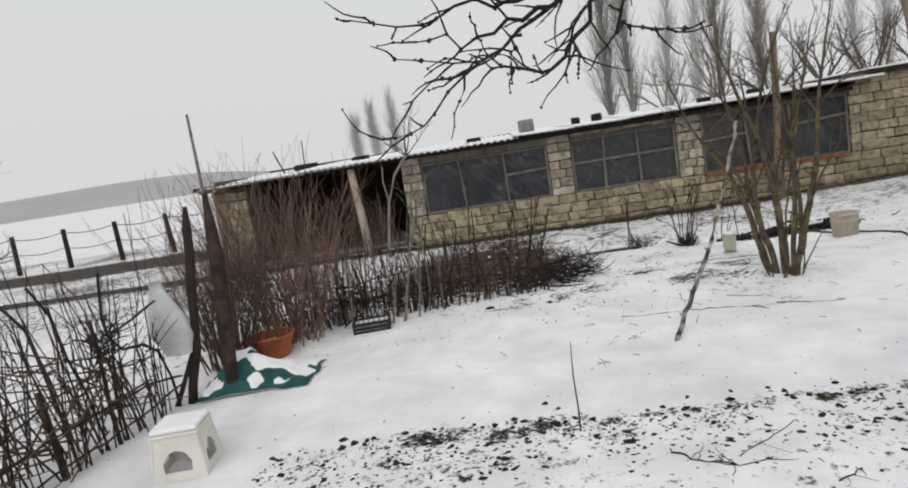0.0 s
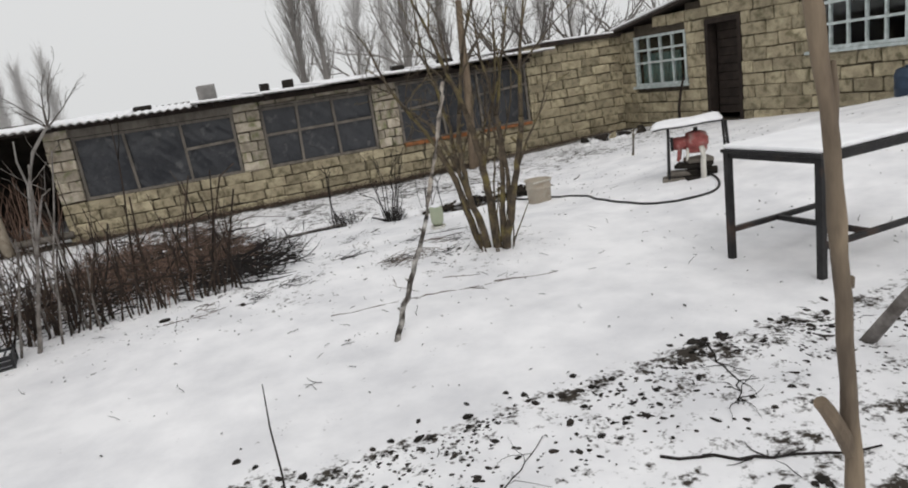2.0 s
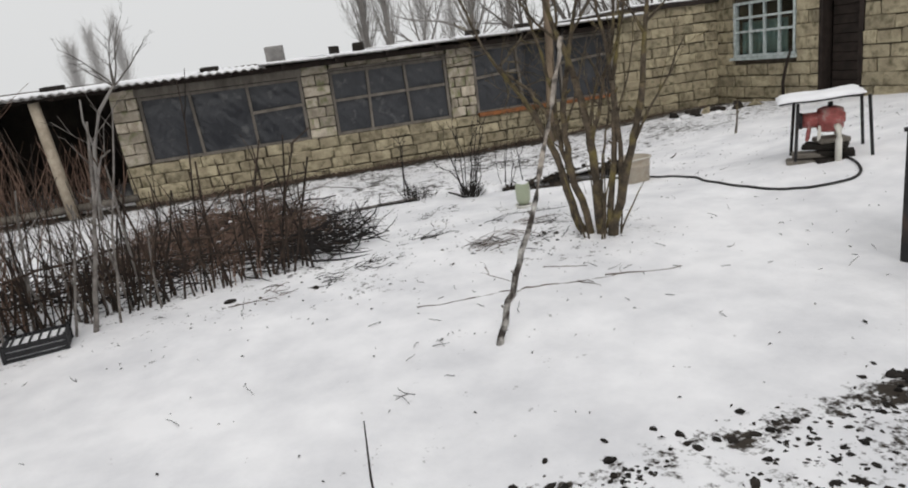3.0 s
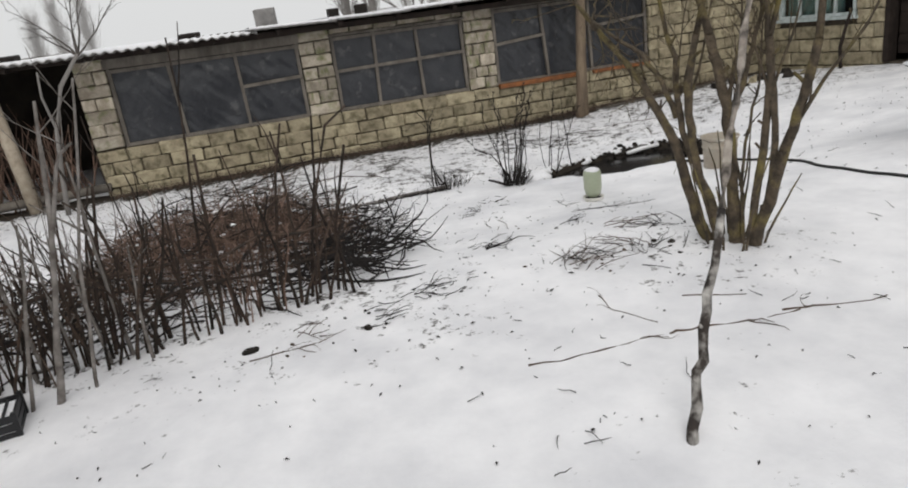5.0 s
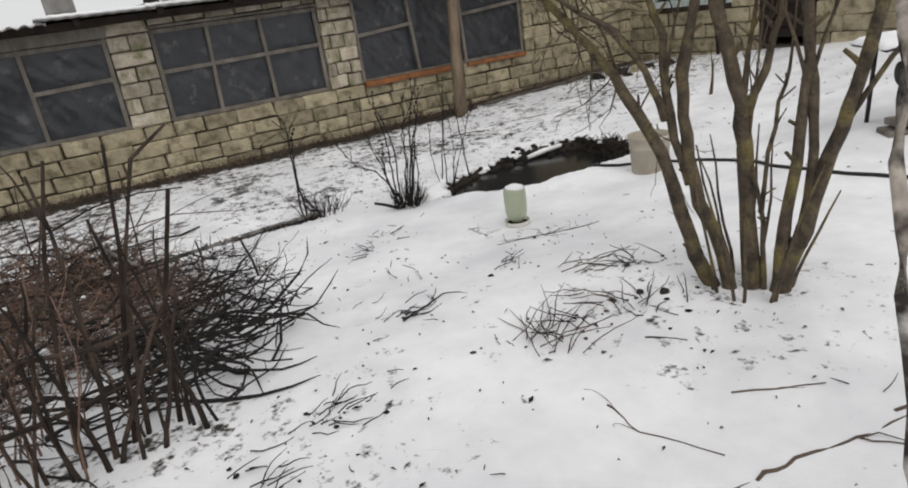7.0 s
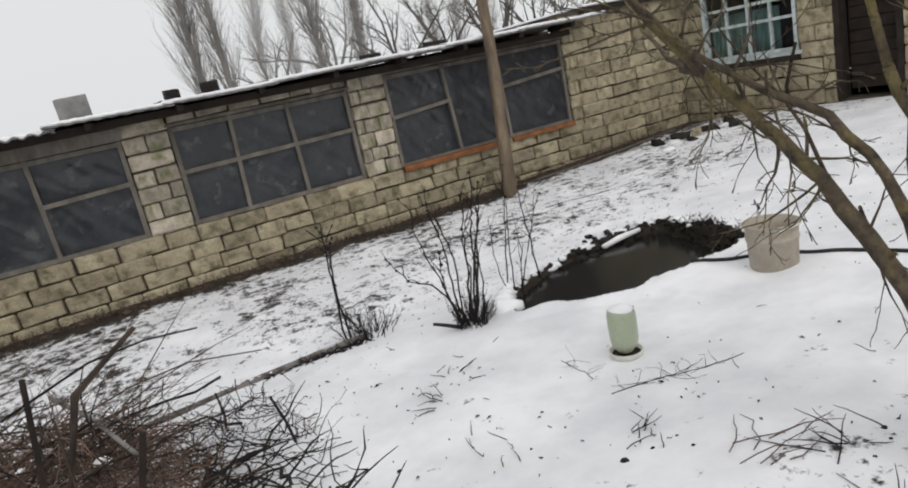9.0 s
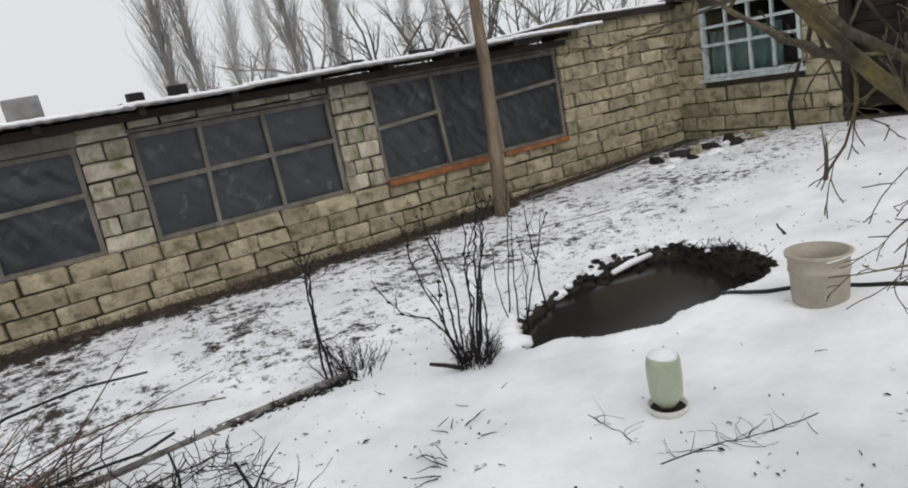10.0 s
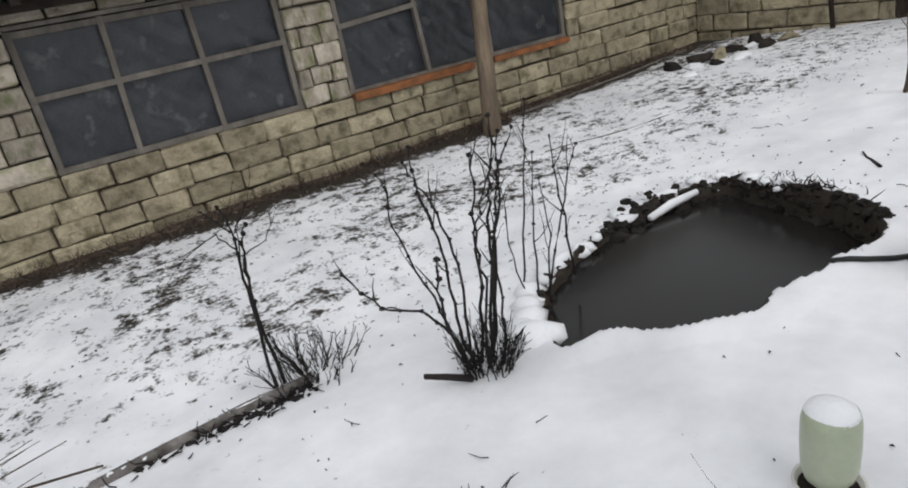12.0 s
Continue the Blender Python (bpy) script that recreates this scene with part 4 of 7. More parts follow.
def stake_row(fence, a, b, step, lean, tall=1.0, thick=1.0, loose=0.06, kinds=STAKES):
    a, b = Vector(a), Vector(b)
    n = int((b - a).length / step)
    for i in range(n + 1):
        p = a.lerp(b, i / n) + Vector((rnd.gauss(0, step * 0.4), rnd.gauss(0, 0.04), 0))
        ob = new("stake", rnd.choice(kinds))
        ob.parent = fence
        k = tall * rnd.uniform(0.8, 1.2)
        ob.matrix_basis = Matrix.Translation((p.x, p.y, ground_z(p.x, p.y))) @ Matrix.Rotation(rnd.gauss(lean, loose), 4, "Y") @ Matrix.Rotation(rnd.gauss(0, loose), 4, "X") @ Matrix.Rotation(rnd.uniform(0, 6.28), 4, "Z") @ Matrix.Diagonal((thick, thick, k, 1))


fence_a = thing("stick_fence", "rough garden fence of dark upright sticks in the snow", "fence", "stick fences", at=(0.03, 0.17, 0))
stake_row(fence_a, (-1.45, 5.84, 0), (0.0, 6.10, 0), 0.07, 0.0, 0.8, 0.9)
stake_row(fence_a, (0.0, 6.12, 0), (1.22, 6.36, 0), 0.062, 0.0, 0.8)
stake_row(fence_a, (-1.3, 6.02, 0), (0.9, 6.38, 0), 0.15, 0.0, 1.2, 1.1)
stake_row(fence_a, (-1.4, 5.95, 0), (1.15, 6.42, 0), 0.13, 0.0, 1.05, 0.7, 0.10)
stake_row(fence_a, (-1.45, 5.9, 0), (-0.1, 6.12, 0), 0.055, 0.02, 0.9, 0.95, 0.12)
stake_row(fence_a, (-1.1, 6.0, 0), (0.1, 6.15, 0), 0.11, 0.0, 1.0, 1.0, 0.07, STAKES_GREY)
for k, line in enumerate(([(0.80, 6.38, 0.65), (0.84, 6.40, 1.10), (0.91, 6.42, 1.49), (1.00, 6.44, 1.80)], [(0.96, 6.41, 0.65), (1.05, 6.45, 1.11), (1.13, 6.46, 1.45), (1.18, 6.47, 1.81)],
                          [(1.02, 6.44, 0.66), (1.10, 6.46, 1.30), (1.25, 6.49, 1.74), (1.39, 6.51, 1.83)], [(1.13, 6.44, 0.65), (1.20, 6.48, 1.14), (1.34, 6.50, 1.61)], [(0.45, 6.3, 0.65), (0.5, 6.32, 1.2), (0.52, 6.35, 1.72)], [(-0.1, 6.2, 0.65), (-0.06, 6.2, 1.2), (0.02, 6.25, 1.66)])):
    sh = Shape()
    sh.tube(line, [0.0115 - 0.0018 * i for i in range(len(line))], 6)
    part("stake", sh, STAKE, fence_a)
for zz in (0.25, 0.42):
    sh = Shape()
    pts = [(-1.5 + 2.7 * i / 12, 5.88 + 0.52 * i / 12 + 0.03 * (-1) ** i, ground_z(0, 6) + zz + rnd.uniform(-0.04, 0.04)) for i in range(13)]
    sh.tube(pts, 0.009, 5)
    part("rail", sh, STAKE, fence_a)
fence_b = thing("stick_fence", "thin tangled stick fence bent by snow beside the garden corner", "fence", "stick fences")
stake_row(fence_b, (-1.85, 4.2, 0), (-2.25, 1.8, 0), 0.042, -0.05, 1.1, 0.75, 0.11)
stake_row(fence_b, (-2.0, 4.3, 0), (-2.75, 2.2, 0), 0.06, -0.08, 1.3, 0.75, 0.13)
stake_row(fence_b, (-2.3, 4.6, 0), (-3.3, 3.0, 0), 0.09, -0.08, 1.25, 0.75, 0.13)
for i in range(80):
    sh = Shape()
    f = rnd.random()
    x0, y0 = -1.9 - 0.45 * f, 4.2 - 2.4 * f
    sh.tube(wander((x0, y0, 0.72 + rnd.uniform(0.1, 0.75)), (-0.25 + rnd.gauss(0, 0.3), rnd.choice((-1, -1, 1)), rnd.gauss(0.05, 0.4)), rnd.uniform(0.4, 1.3), 6, 0.2), [0.008, 0.008, 0.007, 0.006, 0.005, 0.004, 0.003], 4)
    part("woven_twig", sh, TWIG, fence_b)
for line, r in (([(-2.12, 2.5, 1.06), (-2.08, 2.79, 1.15), (-2.04, 3.05, 1.21), (-1.98, 3.43, 1.17)], 0.008), ([(-2.14, 2.4, 0.92), (-2.09, 2.75, 0.98), (-2.04, 3.03, 1.01), (-1.94, 3.67, 1.01), (-1.89, 3.98, 1.02), (-1.82, 4.37, 0.94)], 0.009), ([(-2.06, 2.91, 0.79), (-2.01, 3.22, 0.80), (-1.95, 3.61, 0.80), (-1.86, 4.16, 0.88), (-1.81, 4.42, 0.89)], 0.009)):
    sh = Shape()
    pts = [Vector(a).lerp(Vector(b), q / 3) + Vector((0.03, rnd.gauss(0, 0.006), rnd.gauss(0, 0.008))) for a, b in zip(line, line[1:]) for q in range(3)] + [Vector(line[-1])]
    sh.tube(pts, [r * rnd.uniform(0.85, 1.1) for p in pts], 5)
    part("rail", sh, STAKE, fence_b)
for line, r in (([(-2.05, 2.99, 1.88), (-2.03, 3.12, 1.70), (-2.02, 3.17, 1.42), (-2.01, 3.23, 1.0), (-2.0, 3.26, 0.66)], 0.012), ([(-2.02, 3.19, 1.95), (-2.0, 3.31, 1.74), (-1.99, 3.36, 1.44), (-1.98, 3.45, 1.17), (-1.96, 3.53, 0.66)], 0.010),
                ([(-1.92, 3.76, 1.92), (-1.93, 3.71, 1.62), (-1.93, 3.73, 1.47), (-1.91, 3.83, 1.34), (-1.88, 4.04, 1.31), (-1.85, 4.17, 1.21), (-1.84, 4.26, 0.96), (-1.84, 4.3, 0.66)], 0.012), ([(-1.93, 3.70, 0.66), (-1.93, 3.68, 1.1), (-1.92, 3.76, 1.48), (-1.89, 3.98, 1.52), (-1.85, 4.18, 1.58), (-1.81, 4.44, 1.63)], 0.010), ([(-2.03, 3.10, 1.31), (-2.03, 3.11, 1.12), (-2.03, 3.14, 0.77), (-2.03, 3.15, 0.62)], 0.017), ([(-1.95, 3.60, 1.62), (-1.95, 3.62, 1.3), (-1.94, 3.60, 0.95), (-1.94, 3.63, 0.62)], 0.016)):
    sh = Shape()
    sh.tube(line, [r * rnd.uniform(0.8, 1.1) for p in line], 6)
    part("stake", sh, STAKE, fence_b, smooth=True)
sh = Shape()
for i in range(46):
    sh.tube(wander((-1.93 + rnd.gauss(0, 0.04), 3.66 + rnd.gauss(0, 0.07), 1.40 + rnd.gauss(0, 0.09)), (rnd.gauss(0, 0.3), rnd.gauss(0, 1), rnd.gauss(0, 0.7)), rnd.uniform(0.1, 0.3), 4, 0.3), [0.005, 0.005, 0.004, 0.003, 0.0015], 4)
part("twig_tangle", sh, TWIGD, fence_b, "dark tangle of thin twigs caught on the stakes")["kind"] = "stuff"

cp = Shape()
cp.tube([(-1.79, 4.35, 0.55), (-1.735, 4.35, 0.85), (-1.64, 4.35, 1.16), (-1.61, 4.36, 1.4), (-1.58, 4.35, 1.62), (-1.54, 4.36, 1.9), (-1.52, 4.36, 2.10), (-1.50, 4.36, 2.27)], [0.046, 0.038, 0.042, 0.034, 0.041, 0.036, 0.038, 0.018], 8)
whole("corner_post", cp, WOODD, "dark rough wooden corner post of the garden fence", "post", smooth=True)
cp = Shape()
cp.tube([(-1.47, 4.45, 0.55), (-1.44, 4.45, 0.95), (-1.425, 4.45, 1.2), (-1.39, 4.45, 1.5), (-1.38, 4.46, 1.8), (-1.375, 4.46, 2.05), (-1.37, 4.46, 2.35)], [0.05, 0.052, 0.062, 0.056, 0.062, 0.045, 0.02], 9)
whole("corner_post", cp, STAKE, "thick dark post wrapped in bark beside the corner post", "post", smooth=True)
cp = Shape()
cp.tube([(-1.92, 4.3, 0.62), (-1.80, 4.31, 0.85), (-1.66, 4.33, 1.14)], [0.024, 0.022, 0.02], 6)
whole("post_brace", cp, WOODD, "short dark stick bracing the corner post", "brace", smooth=True)
cp = Shape()
cp.tube([(-5.06, 12.3, 0.5), (-5.05, 12.3, 2.3), (-5.06, 12.3, 3.88)], [0.04, 0.036, 0.026], 7)
whole("tall_pole", cp, BARKG, "tall thin grey pole standing at the corner of the shed", "pole", smooth=True)
bag = Shape()
for j in range(9):
    for k in range(14):
        a = 2 * math.pi * k / 14
        r = (0.05 + 0.11 * soft(0, 5, j) - 0.05 * soft(6, 8, j)) * (1 + 0.25 * noise.noise((k * 0.9, j * 0.6, 2)))
        bag.v.append((-1.83 + 0.010 * j + r * math.cos(a), 4.28 + 0.4 * r * math.sin(a), 1.74 - 0.075 * j))
bag.f = [(j * 14 + k, j * 14 + (k + 1) % 14, (j + 1) * 14 + (k + 1) % 14, (j + 1) * 14 + k) for j in range(8) for k in range(14)] + [tuple(range(14)), tuple(8 * 14 + k for k in range(14))[::-1]]
whole("plastic_bag", bag, BAG, "crumpled translucent plastic bag hanging on the stick fence", "bag", smooth=True)


def twig_shrub(name, x, y, h, n, seed, mt, label, spread=0.35, r=0.007, category="shrub", base=0.06, group="", kids=4):
    global rnd
    rnd = random.Random(seed)
    t = thing(name, label, category, group, at=(x, y, ground_z(x, y)))
    for i in range(n):
        a = rnd.uniform(0, 6.28)
        sh = Shape()
        grow(sh, (base * math.cos(a) * rnd.random(), base * math.sin(a) * rnd.random(), -0.03), (spread * math.cos(a) * rnd.random(), spread * math.sin(a) * rnd.random(), 1), h * rnd.uniform(0.55, 1.1), r * rnd.uniform(0.7, 1.2), 1, kids, 0.5, 0.085, 0.03, 7, 4, 0.42, 0.25)
        part("stem", sh, mt, t)
    return t


twig_shrub("berry_shrub", -1.38, 5.72, 1.60, 130, 401, TWIGR, "dense reddish-brown bare shrub at the fence corner", 0.5, 0.0065, base=0.34, kids=6)
twig_shrub("berry_shrub", -1.72, 5.1, 1.55, 100, 402, TWIG, "bare brown shrub behind the corner post", 0.42, 0.0065, base=0.25, kids=6)
twig_shrub("berry_shrub", -2.25, 5.95, 1.25, 36, 411, TWIGR, "bare brown shrub behind the corner post", 0.4, 0.008, base=0.3)
twig_shrub("berry_shrub", -0.95, 6.35, 1.1, 30, 403, TWIGR, "thin brown shrub growing through the stick fence", 0.35, 0.007, base=0.3)
twig_shrub("berry_shrub", -0.35, 6.62, 0.85, 26, 421, TWIG, "thin brown shoots standing behind the stick fence", 0.22, 0.0055, base=0.5, kids=2)
twig_shrub("berry_shrub", 0.55, 6.85, 0.75, 24, 422, TWIGR, "thin brown shoots standing behind the stick fence", 0.22, 0.005, base=0.5, kids=2)
twig_shrub("berry_shrub", -1.1, 6.9, 0.95, 28, 423, TWIG, "thin brown shoots standing behind the stick fence", 0.25, 0.0055, base=0.55, kids=3)


def stemmed(name, lines, r, mt, label, category, seed, depth=0.05, twigs=3):
    """A shrub of a few known stems, each with short side shoots and buds."""
    global rnd
    rnd = random.Random(seed)
    t = thing(name, label, category)
    for line in lines:
        f = Shape()
        y0, y1 = line[0][1] + rnd.gauss(0, depth), line[-1][1] + rnd.gauss(0, depth * 2)
        ps = []
        for k, (x, y, z) in enumerate(line):
            q = k / (len(line) - 1)
            ps.append(Vector((x, y0 + (y1 - y0) * q, z)))
        fine = []
        for a, b in zip(ps, ps[1:]):
            for q in range(4):
                fine.append(a.lerp(b, q / 4) + Vector((rnd.gauss(0, 0.005), rnd.gauss(0, 0.005), 0)))
        fine.append(ps[-1])
        rr = r * rnd.uniform(0.75, 1.2)
        f.tube(fine, [max(0.0018, rr * (1 - 0.72 * k / len(fine))) for k in range(len(fine))], 5)
        for k in range(twigs):
            q = rnd.randint(len(fine) // 4, len(fine) - 2)
            d = (fine[q + 1] - fine[q]).normalized() + Vector((rnd.gauss(0, 0.5), rnd.gauss(0, 0.5), rnd.gauss(0.1, 0.25)))
            f.tube(wander(fine[q], d, rnd.uniform(0.06, 0.26), 5, 0.12, 0.03), [rr * 0.5, rr * 0.45, rr * 0.38, rr * 0.3, rr * 0.24, 0.0012], 4)
        for q in range(2, len(fine), 2):
            f.lump(fine[q], rr * 1.25, 0.3, 1.1)
        part("stem", f, mt, t)
    return t


SY1, SY2 = 8.96, 9.38
stemmed("pond_shrub", [[(x, SY1, z) for x, z in q] for q in (
    ((3.28, 0.60), (3.228, 0.77), (3.125, 0.906), (2.969, 0.985), (2.856, 1.17)), ((3.29, 0.58), (3.25, 0.73), (3.172, 0.995), (3.107, 1.253), (3.12, 1.40), (3.064, 1.50)),
    ((3.30, 0.58), (3.279, 0.744), (3.279, 1.0), (3.269, 1.194), (3.239, 1.34), (3.253, 1.507)), ((3.31, 0.58), (3.314, 1.03), (3.259, 1.266), (3.191, 1.40), (3.144, 1.50)),
    ((3.35, 0.56), (3.434, 1.01), (3.467, 1.24), (3.507, 1.366), (3.532, 1.56)), ((3.38, 0.56), (3.461, 1.0), (3.525, 1.22), (3.55, 1.375), (3.63, 1.49)),
    ((3.40, 0.58), (3.515, 1.05), (3.582, 1.25), (3.652, 1.46)), ((3.34, 0.58), (3.394, 0.95), (3.38, 1.153), (3.45, 1.29), (3.537, 1.45)),
    ((3.43, 0.55), (3.52, 0.785), (3.56, 1.03)), ((3.33, 0.58), (3.40, 0.9), (3.43, 1.2), (3.47, 1.42)), ((3.27, 0.60), (3.21, 0.8), (3.18, 0.95), (3.19, 1.12)))], 0.0072, TWIGD, "small bare currant shrub at the edge of the pond", "shrub", 404)
stemmed("pond_shrub", [[(x, SY2, z) for x, z in q] for q in (
    ((3.97, 0.52), (4.03, 0.88), (4.073, 1.22), (4.10, 1.46)), ((3.93, 0.52), (3.943, 0.91), (3.988, 1.25)), ((4.16, 0.55), (4.109, 1.0), (4.087, 1.30)), ((4.0, 0.52), (4.167, 0.895), (4.274, 1.07), (4.37, 1.17)), ((3.90, 0.52), (3.854, 0.82), (3.87, 1.09)), ((3.99, 0.52), (4.06, 0.8), (4.05, 1.1)))], 0.0058, TWIGD, "thin bare shoots behind the pond", "shrub", 405)
f = Shape()
f.tube([(3.06, 8.98, 0.66), (3.14, 8.95, 0.63), (3.24, 8.93, 0.58)], [0.011, 0.014, 0.016], 6)
whole("broken_stick", f, TWIGD, "short broken dark stick at the foot of the pond shrub", "stick", smooth=True)
twig_shrub("grass_tuft", 3.345, 8.95, 0.22, 80, 406, TWIGD, "dark dry grass tuft at the foot of the pond shrub", 0.75, 0.004, "grass", base=0.10)
stemmed("sapling", [[(x, 9.68, z) for x, z in q] for q in (((2.665, 0.50), (2.668, 0.94), (2.68, 1.15), (2.687, 1.29), (2.66, 1.37)), ((2.71, 0.50), (2.682, 0.82), (2.684, 1.04), (2.706, 1.20), (2.74, 1.27)), ((2.79, 0.50), (2.73, 0.66), (2.70, 0.76)))], 0.0105, TWIGD, "thin dark young sapling beside the buried pipe", "sapling", 407, 0.012, 1)
stemmed("sapling", [[(x, 9.66, z) for x, z in q] for q in (((2.685, 1.17), (2.62, 1.265), (2.516, 1.24), (2.44, 1.20)), ((2.69, 1.14), (2.80, 1.17), (2.86, 1.245)), ((2.68, 1.25), (2.60, 1.36)), ((2.69, 1.25), (2.76, 1.36)))], 0.004, TWIGD, "fine curved twigs at the top of the sapling", "twigs", 417, 0.02, 2)
twig_shrub("grass_tuft", 2.82, 9.62, 0.22, 56, 408, TWIGD, "dark weeds at the end of the pipe", 1.2, 0.0045, "grass", base=0.2)
twig_shrub("sapling", 7.34, 9.24, 0.55, 2, 409, BARK, "short pruned sapling in the snow near the house", 0.10, 0.022, "sapling", base=0.02, kids=2)
sh = Shape()
sh.tube([(1.20, 3.01, 0.66), (1.205, 3.0, 0.85), (1.20, 2.99, 1.05), (1.209, 2.98, 1.245)], [0.0055, 0.005, 0.004, 0.002], 6)
whole("rose_stem", sh, TWIGD, "single thin dark shoot standing in the snow", "shoot", smooth=True)

# pale young tree growing out of the fence line
yt = thing("young_tree", "pale grey forked young tree in front of the stick fence", "tree")
rnd = random.Random(33)
for line, r0, r1 in (([(-0.27, 5.95, 0.66), (-0.19, 5.94, 1.0), (-0.112, 5.93, 1.31), (-0.028, 5.93, 1.72), (0.036, 5.93, 2.12)], 0.021, 0.009), ([(-0.07, 5.93, 1.52), (0.01, 5.92, 1.74), (0.065, 5.92, 1.89), (0.136, 5.91, 1.93)], 0.013, 0.007),
                     ([(-0.39, 5.95, 0.66), (-0.30, 5.95, 1.08), (-0.225, 5.95, 1.374), (-0.18, 5.95, 1.62)], 0.012, 0.007), ([(-0.12, 6.03, 0.66), (-0.05, 6.02, 1.1), (0.0, 6.0, 1.41), (0.105, 6.0, 1.775), (0.188, 6.0, 2.19)], 0.012, 0.006), ([(-0.78, 5.85, 0.66), (-0.74, 5.85, 1.1), (-0.72, 5.85, 1.5)], 0.011, 0.007)):
    sh = Shape()
    ps, rs = [], []
    for k in range((len(line) - 1) * 3 + 1):
        q = min(k // 3, len(line) - 2)
        p = Vector(line[q]).lerp(Vector(line[q + 1]), k / 3 - q)
        ps.append(p + Vector((rnd.gauss(0, 0.004), rnd.gauss(0, 0.004), 0)))
        rs.append(0.85 * (r0 + (r1 - r0) * k / (3 * (len(line) - 1))) * rnd.uniform(0.88, 1.12))
    sh.tube(ps, rs, 7)
    for k in range(2):
        q = rnd.randint(len(ps) // 2, len(ps) - 2)
        grow(sh, ps[q], (rnd.gauss(0, 0.5), rnd.gauss(0, 0.3), 0.9), rnd.uniform(0.15, 0.4), r1 * 0.5, 1, 2, 0.5, 0.08, 0.03, 5, 4, 0.5, 0.3)
    part("stem", sh, BARKG, yt, smooth=True)

# ---- brush pile ----
rnd = random.Random(44)
bp_ = thing("brush_pile", "wide heap of cut brown branches and twigs behind the stick fence", "brush pile", kind="stuff")


def heap(num, mt, r0, ln0, centre, size, height, flat, wob, aim=None, low=0.02):
    sh = Shape()
    for i in range(num):
        a, q = rnd.uniform(0, 6.28), math.sqrt(rnd.random())
        lobe = 1 + 0.28 * noise.noise((math.cos(a) * 1.6, math.sin(a) * 1.6, 17))
        x, y = centre[0] + size[0] * q * lobe * math.cos(a), centre[1] + size[1] * q * lobe * math.sin(a)
        top = height * (1 - q * q) ** 0.45 * (0.8 + 0.5 * noise.noise((x * 3, y * 3, 5)))
        z = ground_z(x, y) + rnd.uniform(low, 0.06 + top)
        b = rnd.uniform(0, 6.28) if aim is None else rnd.gauss(*aim)
        d = Vector((math.cos(b), math.sin(b), rnd.gauss(0.05, flat)))
        L = ln0 * rnd.uniform(0.4, 1.3)
        pts = [Vector(v) for v in wander(Vector((x, y, z)) - d * L * 0.4, d, L, 6, wob)]
        for v in pts:
            v.z = max(v.z, ground_z(v.x, v.y) + 0.008)
        r = r0 * rnd.uniform(0.7, 1.3)
        sh.tube(pts, [r, r * 0.95, r * 0.88, r * 0.78, r * 0.65, r * 0.5, 0.0014], 4)
    part("branches", sh, mt, bp_)["kind"] = "stuff"


heap(1900, TWIGR, 0.0028, 0.40, (0.42, 8.45), (1.10, 1.05), 0.42, 0.32, 0.34)
heap(700, TWIG, 0.0032, 0.48, (0.50, 8.55), (1.10, 1.10), 0.44, 0.28, 0.32)
heap(260, TWIGD, 0.0036, 0.50, (0.5, 8.6), (1.15, 1.15), 0.42, 0.28, 0.30)
heap(80, TWIGD, 0.0055, 0.60, (0.25, 7.05), (1.4, 0.60), 0.10, 0.12, 0.28)
heap(130, TWIGD, 0.0065, 0.80, (-0.75, 7.2), (1.1, 1.0), 0.26, 0.18, 0.26)
heap(120, TWIG, 0.0034, 0.45, (-0.6, 7.4), (1.1, 0.9), 0.28, 0.3, 0.3)
heap(60, TWIG, 0.0040, 0.55, (0.1, 7.3), (1.6, 0.8), 0.12, 0.2, 0.30)
heap(26, TWIGD, 0.0095, 0.70, (1.12, 7.2), (0.50, 0.70), 0.20, 0.10, 0.22, (0.02, 0.40), 0.08)
heap(12, TWIGD, 0.0085, 0.85, (1.45, 7.1), (0.35, 0.55), 0.10, 0.06, 0.20, (-0.15, 0.35), 0.04)
heap(55, TWIGD, 0.0070, 0.50, (1.50, 7.5), (0.45, 0.85), 0.12, 0.20, 0.32, (0.0, 0.8))
heap(90, TWIGD, 0.0038, 0.40, (1.45, 7.8), (0.50, 0.95), 0.12, 0.35, 0.34)
heap(70, TWIG, 0.0045, 1.0, (0.6, 9.2), (0.8, 0.6), 0.40, 0.10, 0.12, (0.4, 0.35))
heap(40, TWIGD, 0.0065, 0.8, (0.7, 8.6), (0.9, 1.0), 0.46, 0.14, 0.24, None, 0.25)
heap(110, TWIGD, 0.0028, 0.35, (1.7, 8.5), (0.4, 0.7), 0.06, 0.40, 0.32)
f = Shape()
for k in range(34):
    a, q = rnd.uniform(0, 6.28), math.sqrt(rnd.random())
    x, y = 0.42 + 0.9 * q * math.cos(a), 8.45 + 0.85 * q * math.sin(a)
    f.lump((x, y, ground_z(x, y) + 0.40 * (1 - q * q) ** 0.45), rnd.uniform(0.012, 0.034), 0.35, 0.5)
part("snow_bits", f, SNOW, bp_, "small patches of snow caught in the twigs", smooth=True)["kind"] = "stuff"

